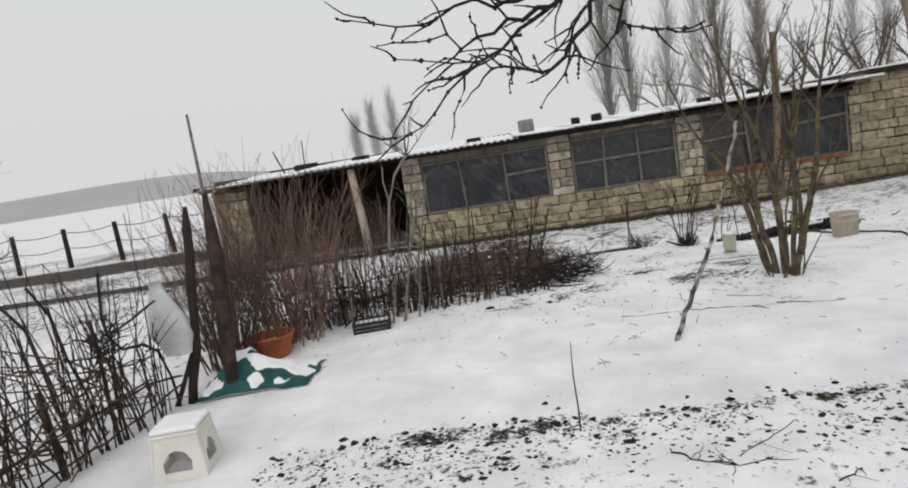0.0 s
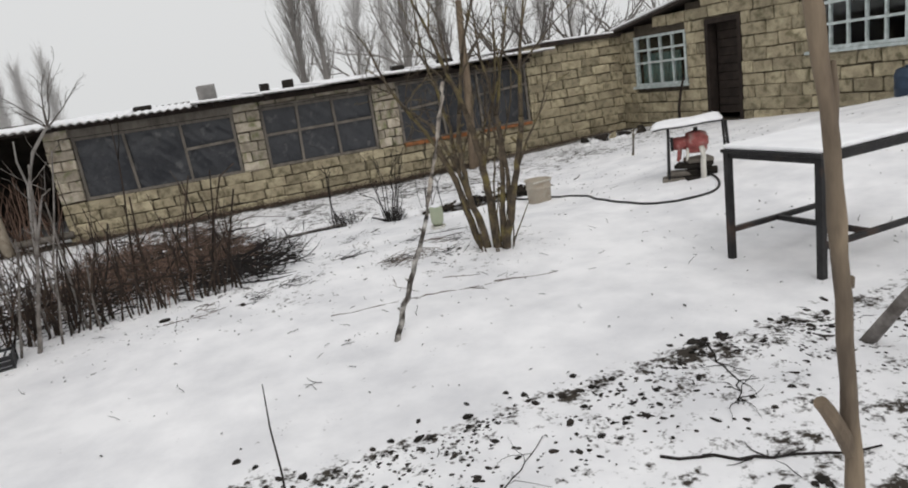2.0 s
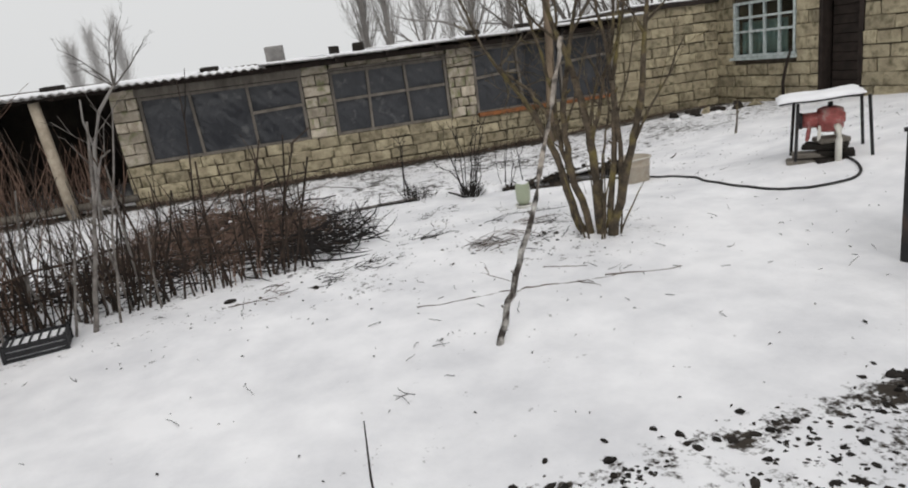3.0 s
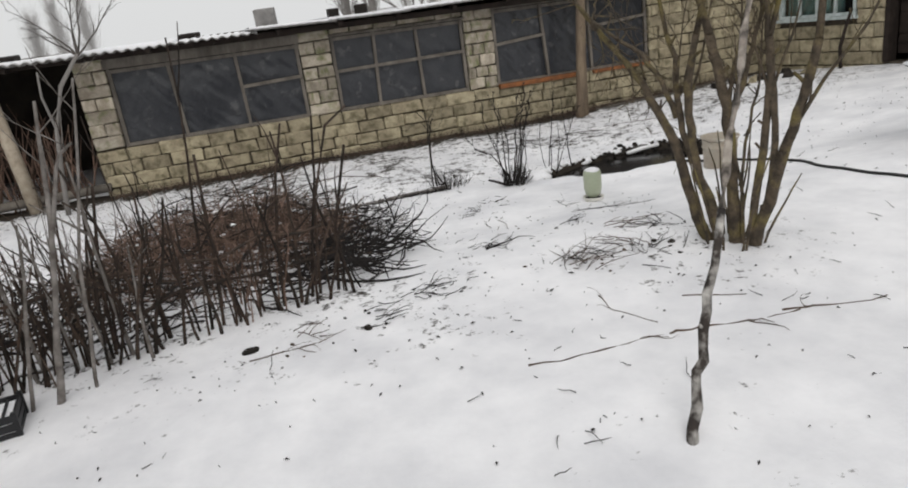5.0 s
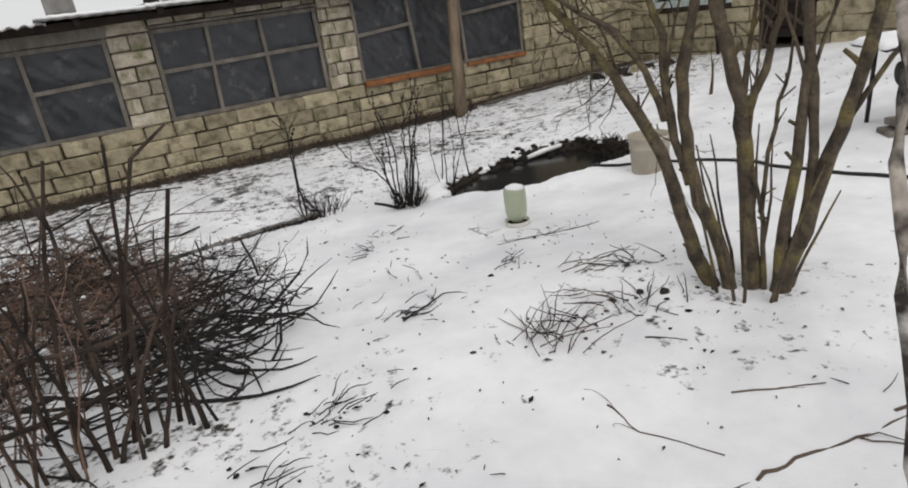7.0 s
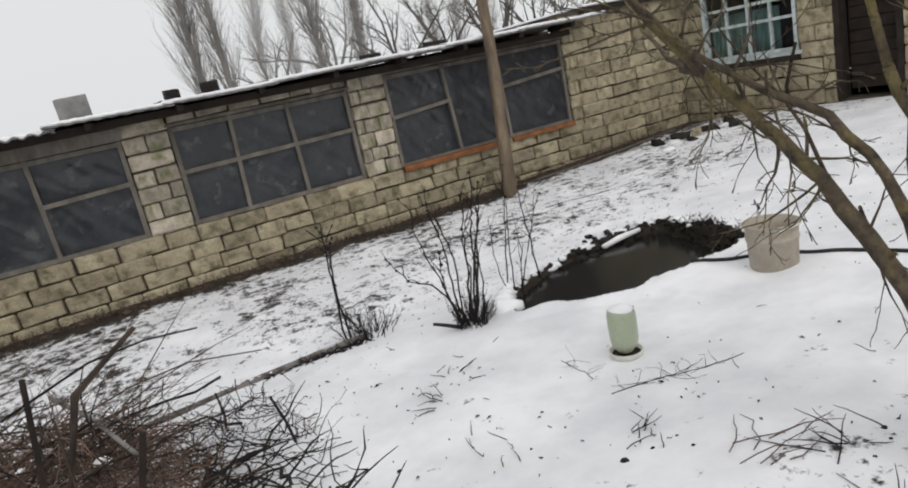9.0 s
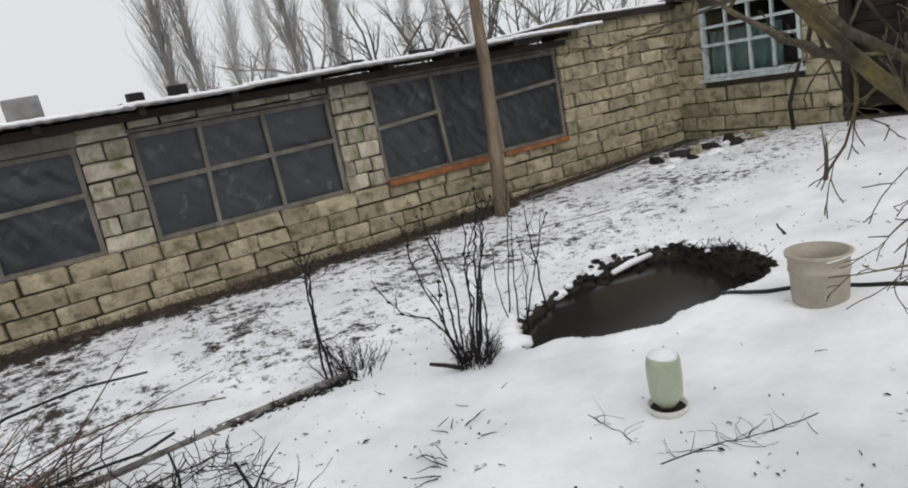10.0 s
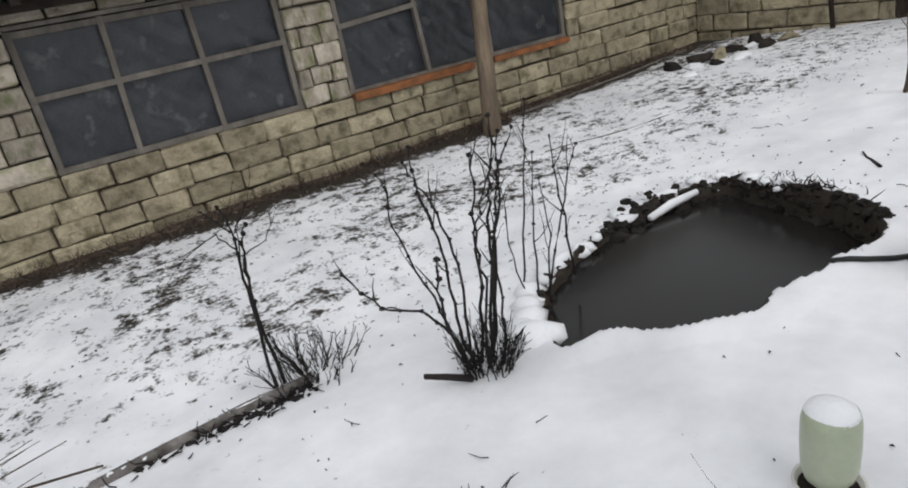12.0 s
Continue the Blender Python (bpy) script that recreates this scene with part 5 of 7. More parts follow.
for pts, r, mt, lab in (([(0.88, 9.40, 0.93), (1.08, 8.80, 0.95), (1.27, 8.15, 0.92)], 0.014, BARKG, "pale peeled pole lying on top of the brush pile"), ([(0.70, 9.0, 1.02), (1.14, 9.0, 1.16), (1.42, 9.0, 1.18), (1.69, 9.0, 1.15)], 0.008, TWIGD, "long dark branch reaching out of the brush pile"), ([(0.85, 8.98, 0.86), (1.28, 9.0, 0.96), (1.59, 9.0, 0.98), (1.98, 9.0, 0.90)], 0.006, TWIG, "long thin branch reaching out of the brush pile"), ([(1.93, 8.38, 0.55), (1.91, 8.38, 0.70), (1.87, 8.40, 0.86)], 0.009, TWIGD, "short dark stick standing upright beside the brush pile"), ([(1.66, 8.88, 0.52), (1.68, 8.90, 0.66), (1.67, 8.93, 0.78)], 0.008, TWIGD, "short dark stick standing upright beside the brush pile")):
    f = Shape()
    f.tube(pts, [r * (1 - 0.12 * k) for k in range(len(pts))], 6)
    whole("loose_stick", f, mt, lab, "stick", group="loose sticks at the brush pile", smooth=True)

# ---- large multi-stemmed bush ----
bush = thing("hazel_bush", "large bare bush with several mossy grey-brown stems", "bush", at=(0, 0, 0))
rnd = random.Random(55)


def crooked(line, r0, r1, wob=0.010, per=3):
    """A knobbly stem through a few points."""
    ps, rs = [], []
    n = (len(line) - 1) * per
    for k in range(n + 1):
        q = min(k // per, len(line) - 2)
        p = Vector(line[q]).lerp(Vector(line[q + 1]), k / per - q)
        if 0 < k:
            p += Vector((rnd.gauss(0, wob), rnd.gauss(0, wob), 0))
        ps.append(p)
        rs.append((r0 + (r1 - r0) * k / n) * (1.25 if k == 0 else rnd.uniform(0.9, 1.12)))
    return ps, rs


STEMS = [([(3.40, 5.92, 0.64), (3.357, 6.01, 0.81), (3.329, 6.06, 0.97), (3.302, 6.11, 1.21), (3.275, 6.163, 1.365), (3.232, 6.245, 1.53), (3.188, 6.33, 1.70), (3.137, 6.42, 1.83), (3.09, 6.48, 1.93), (3.03, 6.57, 2.05), (2.957, 6.675, 2.218)], 0.040, 0.013, (-0.1, 0.2, 0.4), 0.8),
         ([(3.415, 5.90, 0.64), (3.397, 5.934, 0.90), (3.353, 6.017, 1.135), (3.332, 6.056, 1.34), (3.323, 6.074, 1.513), (3.319, 6.081, 1.70), (3.336, 6.049, 1.836), (3.347, 6.028, 1.965)], 0.036, 0.019, (0.1, -0.1, 1), 1.2),
         ([(3.335, 6.05, 1.22), (3.305, 6.108, 1.415), (3.29, 6.135, 1.612), (3.283, 6.149, 1.847), (3.263, 6.186, 1.986)], 0.024, 0.014, (-0.1, 0.15, 1), 1.2),
         ([(3.29, 6.14, 1.50), (3.236, 6.16, 1.65), (3.197, 6.205, 1.77), (3.157, 6.28, 1.885), (3.094, 6.40, 1.97), (3.0, 6.56, 2.10)], 0.020, 0.010, (-0.2, 0.4, 0.5), 0.8),
         ([(3.475, 5.84, 0.64), (3.47, 5.86, 0.95), (3.46, 5.87, 1.18), (3.45, 5.87, 1.38), (3.44, 5.89, 1.55), (3.42, 5.92, 1.73), (3.40, 5.95, 1.87), (3.39, 5.97, 1.96)], 0.042, 0.025, (-0.1, 0.1, 1), 1.4),
         ([(3.45, 5.87, 1.50), (3.49, 5.82, 1.68), (3.51, 5.79, 1.82), (3.53, 5.77, 1.93)], 0.020, 0.013, (0.15, -0.1, 1), 1.0),
         ([(3.488, 5.76, 0.64), (3.52, 5.72, 0.86), (3.56, 5.67, 1.02), (3.59, 5.63, 1.26), (3.62, 5.59, 1.44), (3.64, 5.55, 1.59), (3.66, 5.52, 1.73), (3.68, 5.50, 1.89)], 0.042, 0.022, (0.15, -0.15, 1), 1.4),
         ([(3.49, 5.75, 0.70), (3.50, 5.74, 0.92), (3.52, 5.71, 1.17), (3.54, 5.69, 1.45), (3.55, 5.68, 1.65), (3.55, 5.68, 1.79), (3.54, 5.69, 1.92)], 0.028, 0.017, (-0.05, 0.05, 1), 1.3),
         ([(3.545, 5.68, 0.96), (3.57, 5.65, 1.36), (3.56, 5.66, 1.56), (3.56, 5.67, 1.71), (3.55, 5.68, 1.92)], 0.025, 0.016, (0.05, 0.0, 1), 1.2),
         ([(3.48, 5.80, 0.66), (3.485, 5.795, 0.95), (3.47, 5.82, 1.15), (3.45, 5.85, 1.40)], 0.013, 0.008, (-0.1, 0.1, 1), 0.7),
         ([(3.47, 5.81, 1.10), (3.49, 5.80, 1.35), (3.52, 5.77, 1.55), (3.54, 5.74, 1.68)], 0.011, 0.007, (0.1, -0.05, 1), 0.6)]
for line, r0, r1, d2, ln in STEMS:
    sh = Shape()
    ps, rs = crooked(line, r0 * 0.9, r1, 0.005, 2)
    sh.tube(ps, rs, 9)
    grow(sh, ps[-1], d2, ln * rnd.uniform(0.9, 1.15), r1 * 0.95, 3, 5, 0.5, 0.10, 0.04, 7, 6, 0.48, 0.1)
    if line[-1][1] > 6.3:
        for k in range(len(ps) // 2, len(ps)):
            grow(sh, ps[k], (rnd.gauss(0.1, 0.6), rnd.gauss(0.1, 0.6), rnd.gauss(0.0, 0.7)), rnd.uniform(0.2, 0.5), 0.005, 2, 3, 0.6, 0.16, -0.01, 6, 4, 0.5, 0.2)
    if r0 > 0.02:
        k = int(len(ps) * 0.55)
        grow(sh, ps[k], Vector((rnd.gauss(0, 0.35), rnd.gauss(0, 0.35), 1)), rnd.uniform(0.6, 0.9), r1 * 0.6, 2, 4, 0.5, 0.10, 0.03, 6, 5, 0.5, 0.4)
    for k in range(rnd.randint(2, 4)):
        q = rnd.randint(3, len(ps) - 2)
        a = rnd.uniform(0, 6.28)
        sh.tube(wander(ps[q], (math.cos(a), math.sin(a), 0.9), rnd.uniform(0.05, 0.12), 2, 0.1), [r1 * 0.55, r1 * 0.5, r1 * 0.42], 5)
    part("stem", sh, BARK, bush, smooth=True)
LIMB = [(3.03, 6.57, 2.05), (3.10, 6.75, 2.10), (3.3, 7.05, 2.20), (3.6, 7.45, 2.36)]
sh = Shape()
ps, rs = crooked(LIMB, 0.012, 0.004)
sh.tube(ps, rs, 6)
for k in range(5):
    grow(sh, ps[2 * k], (rnd.gauss(0.3, 0.4), rnd.gauss(0.3, 0.4), rnd.gauss(0.2, 0.5)), rnd.uniform(0.3, 0.55), 0.006, 2, 3, 0.6, 0.14, -0.01, 6, 4, 0.5, 0.2)
for x, y, z in ((3.137, 6.42, 1.83), (3.232, 6.245, 1.53), (3.188, 6.33, 1.70)):
    grow(sh, (x, y, z), (0.5, 0.3, -0.55), 0.55, 0.0065, 2, 3, 0.5, 0.14, 0.0, 6, 4, 0.5, 0.2)
part("limb", sh, BARK, bush, smooth=True)
for i in range(14):
    sh = Shape()
    a = rnd.uniform(0, 6.28)
    sh.tube(wander((3.46 + 0.15 * math.cos(a), 5.84 + 0.15 * math.sin(a), 0.72), (0.2 * math.cos(a), 0.2 * math.sin(a), 1), rnd.uniform(0.25, 0.8), 5, 0.07), [0.0085, 0.008, 0.007, 0.006, 0.005, 0.003], 5)
    part("shoot", sh, BARK, bush)

# ---- leaning prop with peeling bark ----
pr = Shape()
ps, rs = crooked([(2.075, 4.385, 0.68), (2.175, 4.49, 0.86), (2.245, 4.56, 0.96), (2.36, 4.665, 1.11), (2.525, 4.797, 1.38), (2.69, 4.913, 1.76), (2.85, 5.03, 2.16), (2.90, 5.07, 2.30)], 0.0195, 0.0145, 0.006)
pole = thing("leaning_pole", "crooked leaning pole with peeling black and white bark", "pole")
pr.tube(ps[:13], rs[:13], 8)
for k in (3, 7, 11):
    pr.tube([ps[k], ps[k] + Vector((0.03 * (-1) ** k, -0.02, 0.035))], [0.009, 0.006], 6)
part("lower_pole", pr, BIRCHD, pole, "black flaking bark with white patches", smooth=True)
pr = Shape()
pr.tube(ps[12:], rs[12:], 8)
part("upper_pole", pr, BIRCH, pole, "pale bare wood with dark streaks", smooth=True)

# ---- table ----
tb = thing("garden_table", "dark steel-framed garden table with a snow-covered top", "table", at=(4.63, 3.83, 0.71))
tm = Matrix.Rotation(radians(2.5), 4, "Z")
TW, TD, TH = 0.90, 0.74, 0.785
tl = Shape()
tl.box((-0.04, -TD / 2 - 0.03, TH), (TW + 0.04, TD / 2 + 0.03, TH + 0.025), tm)
part("tabletop", tl, STEEL, tb, bevel=0.004)
tl = Shape()
tl.box((-0.03, -TD / 2 - 0.02, TH + 0.026), (TW + 0.03, TD / 2 + 0.02, TH + 0.06), tm)
part("snow_layer", tl, SNOW, tb, "even layer of snow", bevel=0.014)
for x_, y_ in ((0, -TD / 2), (0, TD / 2), (TW, -TD / 2), (TW, TD / 2)):
    tl = Shape()
    tl.box((x_ - 0.022, y_ - 0.022, -0.12), (x_ + 0.022, y_ + 0.022, TH - 0.001), tm)
    part("leg", tl, STEEL, tb)
for a, b in (((0.023, -TD / 2 - 0.018, 0.2), (TW - 0.023, -TD / 2 + 0.018, 0.235)), ((0.023, TD / 2 - 0.018, 0.2), (TW - 0.023, TD / 2 + 0.018, 0.235)), ((TW / 2 - 0.018, -TD / 2 + 0.02, 0.2), (TW / 2 + 0.018, TD / 2 - 0.02, 0.235)),
             ((0.023, -TD / 2 - 0.015, TH - 0.04), (TW - 0.023, -TD / 2 + 0.015, TH - 0.002)), ((0.023, TD / 2 - 0.015, TH - 0.04), (TW - 0.023, TD / 2 + 0.015, TH - 0.002)), ((-0.015, -TD / 2 + 0.023, TH - 0.04), (0.015, TD / 2 - 0.023, TH - 0.002)), ((TW - 0.015, -TD / 2 + 0.023, TH - 0.04), (TW + 0.015, TD / 2 - 0.023, TH - 0.002))):
    tl = Shape()
    tl.box(a, b, tm)
    part("rail", tl, STEEL, tb)

# ---- small shelter over a pump ----
sc_ = thing("pump_shelter", "low metal shelter with a snowy flat roof over a red pump", "shelter", at=(6.0, 6.62, 0.0))
sm = Matrix.Rotation(radians(-38), 4, "Z")
SZ = 0.84


def wavy_sheet(x0, x1, y0, y1, z0, z1, turn, amp, ragged, seed):
    """A thin uneven sheet with a top, an underside and a closed rim."""
    sh, nx_, ny_ = Shape(), 16, 10
    for z in (z1, z0):
        for j in range(ny_ + 1):
            for k in range(nx_ + 1):
                u, v = k / nx_, j / ny_
                rim = ragged if k in (0, nx_) or j in (0, ny_) else 0.0
                x = x0 + (x1 - x0) * u + rim * noise.noise((u * 7, v * 7, seed))
                y = y0 + (y1 - y0) * v + rim * noise.noise((v * 7, u * 7, seed + 3))
                zz = z + amp * noise.noise((u * 3, v * 2.5, seed + 1))
                if z == z1 and rim:
                    zz -= (z1 - z0) * 0.6
                sh.v.append(turn @ Vector((x, y, zz)))
    w = nx_ + 1
    o = w * (ny_ + 1)
    for j in range(ny_):
        for k in range(nx_):
            a = j * w + k
            sh.f += [(a, a + 1, a + w + 1, a + w), (o + a, o + a + w, o + a + w + 1, o + a + 1)]
    rim = [k for k in range(nx_)] + [j * w + nx_ for j in range(ny_)] + [ny_ * w + k for k in range(nx_, 0, -1)] + [j * w for j in range(ny_, 0, -1)]
    sh.f += [(rim[k], rim[k - 1], o + rim[k - 1], o + rim[k]) for k in range(len(rim))]
    return sh


tilt = sm @ Matrix.Rotation(radians(-4), 4, "Y")
part("roof_panel", wavy_sheet(-0.06, 0.64, -0.20, 0.34, 1.40, 1.412, tilt, 0.02, 0.02, 2.0), STEEL, sc_)
part("snow_layer", wavy_sheet(-0.07, 0.65, -0.21, 0.35, 1.416, 1.452, tilt, 0.02, 0.03, 2.0), SNOW, sc_, "thin uneven snow", smooth=True)
for x_, y_, lx, ly in ((0.0, -0.16, -0.02, 0.0), (0.58, -0.16, 0.05, -0.02), (0.0, 0.30, -0.03, 0.02), (0.58, 0.30, 0.04, 0.02)):
    f = Shape()
    f.tube([sm @ Vector((x_ + lx, y_ + ly, SZ - 0.12)), sm @ Vector((x_, y_, 1.40 + 0.06 * x_))], 0.016, 6)
    part("leg", f, STEEL, sc_)
rnd = random.Random(61)
for k, (x_, y_, z_, a, b, c) in enumerate(((-0.20, -0.06, 0.80, 0.16, 0.10, 0.06), (0.02, -0.10, 0.80, 0.15, 0.11, 0.07), (0.20, 0.02, 0.81, 0.13, 0.11, 0.06), (-0.14, -0.04, 0.872, 0.17, 0.09, 0.05), (0.06, -0.04, 0.875, 0.16, 0.10, 0.06), (-0.02, 0.0, 0.945, 0.19, 0.11, 0.05), (0.03, 0.02, 1.0, 0.14, 0.10, 0.05))):
    b_ = Shape()
    v = sm @ Vector((x_, y_, 0))
    b_.box((-a, -b, 0), (a, b, c), Matrix.Translation((6.2 + v.x, 6.44 + v.y, z_)) @ Matrix.Rotation(radians(-38 + rnd.uniform(-22, 22)), 4, "Z") @ Matrix.Rotation(rnd.uniform(-0.05, 0.05), 4, "X"))
    whole("flat_stone", b_, EARTH if k % 3 else WOODG, "flat dark stone stacked as a base for the pump", "stone", group="stones under the pump", bevel=0.014)
pump = thing("water_pump", "red painted water pump standing on stacked stones", "pump", at=(6.22, 6.44, 1.05))
f = Shape()
f.lathe([(0.0, 0.06), (0.10, 0.06), (0.115, 0.09), (0.115, 0.13), (0.13, 0.14), (0.13, 0.22), (0.115, 0.23), (0.11, 0.27), (0.06, 0.29), (0.0, 0.29)], sides=22)
part("housing", f, RED, pump, smooth=True)
f = Shape()
f.tube([sm @ Vector((-0.10, 0, 0.17)), sm @ Vector((-0.24, -0.02, 0.17))], [0.075, 0.07], 12)
part("motor", f, RED, pump, "faded red motor body", smooth=True)
f = Shape()
f.tube([sm @ Vector((-0.24, -0.02, 0.17)), sm @ Vector((-0.27, -0.02, 0.17))], [0.08, 0.08], 12)
part("motor_cap", f, STEEL, pump)
for x_, y_ in ((-0.20, -0.06), (-0.10, -0.08), (0.08, -0.07), (0.06, 0.07), (-0.18, 0.05)):
    f = Shape()
    f.tube([sm @ Vector((x_, y_, -0.02)), sm @ Vector((x_ * 0.9, y_ * 0.8, 0.12))], 0.016, 6)
    part("foot", f, PLASTW if x_ > -0.15 else RED, pump)
f = Shape()
f.tube([(-0.02, -0.10, 0.12), (-0.05, -0.16, 0.09), (-0.07, -0.18, 0.0), (-0.09, -0.20, -0.24)], 0.03, 10)
part("outlet_pipe", f, PLASTW, pump, "pale bent outlet pipe", smooth=True)
f = Shape()
f.tube([(0.0, 0.0, 0.28), (0.0, 0.0, 0.33)], [0.025, 0.02], 8)
part("filler_cap", f, STEEL, pump)

hose = Shape()
hp = [(5.13, 8.0), (5.22, 7.72), (5.27, 7.3), (5.18, 6.9), (5.13, 6.5), (5.19, 6.1), (5.36, 5.84), (5.62, 5.72), (5.9, 5.78), (6.12, 6.02), (6.26, 6.36)]
hp = [(4.70, 8.42), (4.9, 8.22), (5.02, 8.12)] + hp
line = []
for k in range(len(hp) - 1):
    a, b, c, d = (Vector(hp[max(0, min(len(hp) - 1, k + q))]) for q in (-1, 0, 1, 2))
    for q in range(5):
        t = q / 5
        line.append(0.5 * (2 * b + (c - a) * t + (2 * a - 5 * b + 4 * c - d) * t * t + (3 * b - a - 3 * c + d) * t ** 3))
hose.tube([(v.x, v.y, surf(v.x, v.y) + 0.010) for v in line], 0.0125, 7)
whole("garden_hose", hose, HOSE, "black rubber hose lying across the snow to the pond", "hose", smooth=True)

# ---- bucket and drinking bottle ----
bk = thing("plastic_bucket", "large dirty beige plastic bucket standing in the snow", "bucket", at=(4.97, 7.87, surf(4.97, 7.87) - 0.01))
f = Shape()
f.lathe([(0.0, 0.0), (0.135, 0.0), (0.143, 0.01), (0.151, 0.185), (0.157, 0.19), (0.157, 0.205), (0.153, 0.21), (0.157, 0.27), (0.168, 0.275), (0.170, 0.295), (0.155, 0.296), (0.147, 0.20), (0.136, 0.02), (0.0, 0.018)], sides=36)
part("tub", f, PLASTB, bk, smooth=True)
f = Shape()
f.tube([(0.172 * math.cos(a), 0.172 * math.sin(a) - 0.006, 0.262 - 0.03 * math.sin(a - 0.4)) for a in [i * math.pi / 14 - 2.4 for i in range(15)]], 0.004, 5)
part("handle", f, PLASTW, bk, "thin bail handle")


def jerry_bottle(name, at, h, r, mt, label, squash=1.0):
    b = thing(name, label, "bottle", at=at)
    f = Shape()
    f.lathe([(0.0, 0.0), (r * 0.42, 0.0), (r * 0.5, h * 0.03), (r * 0.85, h * 0.16), (r * 0.96, h * 0.3), (r, h * 0.62), (r * 0.98, h * 0.86), (r * 0.9, h * 0.96), (r * 0.7, h), (0.0, h)], sides=28, squash=squash)
    part("body", f, mt, b, smooth=True)
    return b


bt = jerry_bottle("drinker_bottle", (3.535, 7.69, surf(3.53, 7.69) + 0.025), 0.245, 0.078, PLASTG, "upturned pale green plastic bottle standing in a dish", 0.9)
f = Shape()
f.lathe([(0.0, 0.228), (0.052, 0.228), (0.066, 0.232), (0.060, 0.245), (0.03, 0.258), (0.0, 0.262)], sides=20)
part("snow_cap", f, SNOW, bt, "snow on the upturned base", smooth=True)
f = Shape()
f.lathe([(0.0, -0.03), (0.074, -0.03), (0.086, 0.0), (0.090, 0.012), (0.081, 0.012), (0.074, -0.010), (0.0, -0.012)], sides=28)
part("dish", f, PLASTW, bt, "shallow pale drinking dish", smooth=True)
f = Shape()
f.lathe([(0.0, -0.006), (0.05, -0.006), (0.076, -0.0065)], sides=24)
part("dish_water", f, EARTH, bt, "dark dirty water", smooth=True)

# half-buried pipe
pp = Shape()
pp.tube([(0.4, 9.50, ground_z(0.4, 9.5) + 0.008), (1.2, 9.53, ground_z(1.2, 9.53) + 0.010), (1.6, 9.55, ground_z(1.6, 9.55) + 0.006), (2.0, 9.57, ground_z(2, 9.57) + 0.012), (2.5, 9.585, ground_z(2.5, 9.58) + 0.014), (2.80, 9.57, ground_z(2.8, 9.57) + 0.018)], [0.022, 0.022, 0.023, 0.024, 0.025, 0.026], 10)
whole("buried_pipe", pp, PIPE, "grey pipe half buried in the snow and leaves", "pipe", smooth=True)
pp = Shape()
pp.tube([(1.7, 9.56, ground_z(1.7, 9.56) + 0.016), (2.3, 9.585, ground_z(2.3, 9.58) + 0.027), (2.78, 9.575, ground_z(2.78, 9.57) + 0.034)], [0.005, 0.011, 0.010], 8)
for k in range(26):
    x = rnd.uniform(0.6, 2.8)
    pp.lump((x, 9.505 + 0.03 * x + rnd.gauss(0, 0.012), ground_z(x, 9.56) + 0.03), rnd.uniform(0.008, 0.02), 0.3, 0.4)
whole("snow_ridge", pp, SNOW, "snow lying along the top of the pipe", "snow", "stuff", smooth=True)

lv = Shape()
for k in range(150):
    x = 2.78 - abs(rnd.gauss(0, 0.34))
    y = 9.52 + rnd.gauss(0, 0.035)
    a = rnd.uniform(0, 6.28)
    if k % 3:
        lv.tube(wander((x, y, ground_z(x, y) + 0.004), (math.cos(a), math.sin(a), 0.35), rnd.uniform(0.03, 0.10), 3, 0.3), [0.004, 0.004, 0.003, 0.001], 3)
    else:
        lv.lump((x, y, ground_z(x, y) + 0.006), rnd.uniform(0.008, 0.022), 0.45, 0.5)
whole("leaf_litter", lv, TWIGD, "dark wet leaves and weeds caught along the pipe", "leaves", "stuff")

# ---- white stool, tarpaulin, basin, crate ----
sl = thing("plastic_stool", "small white plastic step stool with cut-out sides and snow on top", "stool", at=(-1.19, 3.12, ground_z(-1.19, 3.12)))
sr = Matrix.Rotation(radians(8), 4, "Z")


def stool_side(w0, w1, h, t, place):
    """A tapered panel with an arched opening."""
    out = Shape()
    o = [(-w0, 0), (w0, 0), (w1, h), (-w1, h)]
    hole = [(-w0 * 0.5, 0.055), (w0 * 0.5, 0.055), (w0 * 0.52, h * 0.42), (w0 * 0.3, h * 0.62), (0, h * 0.68), (-w0 * 0.3, h * 0.62), (-w0 * 0.52, h * 0.42)]
    ring = [(-w0, 0), (w0, 0), (w0 * 0.97, h * 0.42), (w1, h), (0, h), (-w1, h), (-w0 * 0.97, h * 0.42)]
    n = len(hole)
    for y in (0, t):
        for p in ring + hole:
            out.v.append(place @ Vector((p[0], y, p[1])))
    for k in range(n):
        j = (k + 1) % n
        out.f += [(k, j, n + j, n + k), (2 * n + k, 3 * n + k, 3 * n + j, 2 * n + j), (k, 2 * n + k, 2 * n + j, j), (n + k, n + j, 3 * n + j, 3 * n + k)]
    return out


for i in range(4):
    m_ = sr @ Matrix.Rotation(i * math.pi / 2, 4, "Z") @ Matrix.Translation((0, -0.165, 0)) @ Matrix.Rotation(radians(-6), 4, "X")
    part("side_panel", stool_side(0.165, 0.14, 0.27, 0.012, m_), PLASTW, sl, smooth=False)
f = Shape()
f.box((-0.148, -0.148, 0.262), (0.148, 0.148, 0.285), sr)
part("seat", f, PLASTW, sl, bevel=0.012)
f = Shape()
f.box((-0.14, -0.14, 0.286), (0.14, 0.14, 0.318), sr)
part("snow_layer", f, SNOW, sl, bevel=0.015)

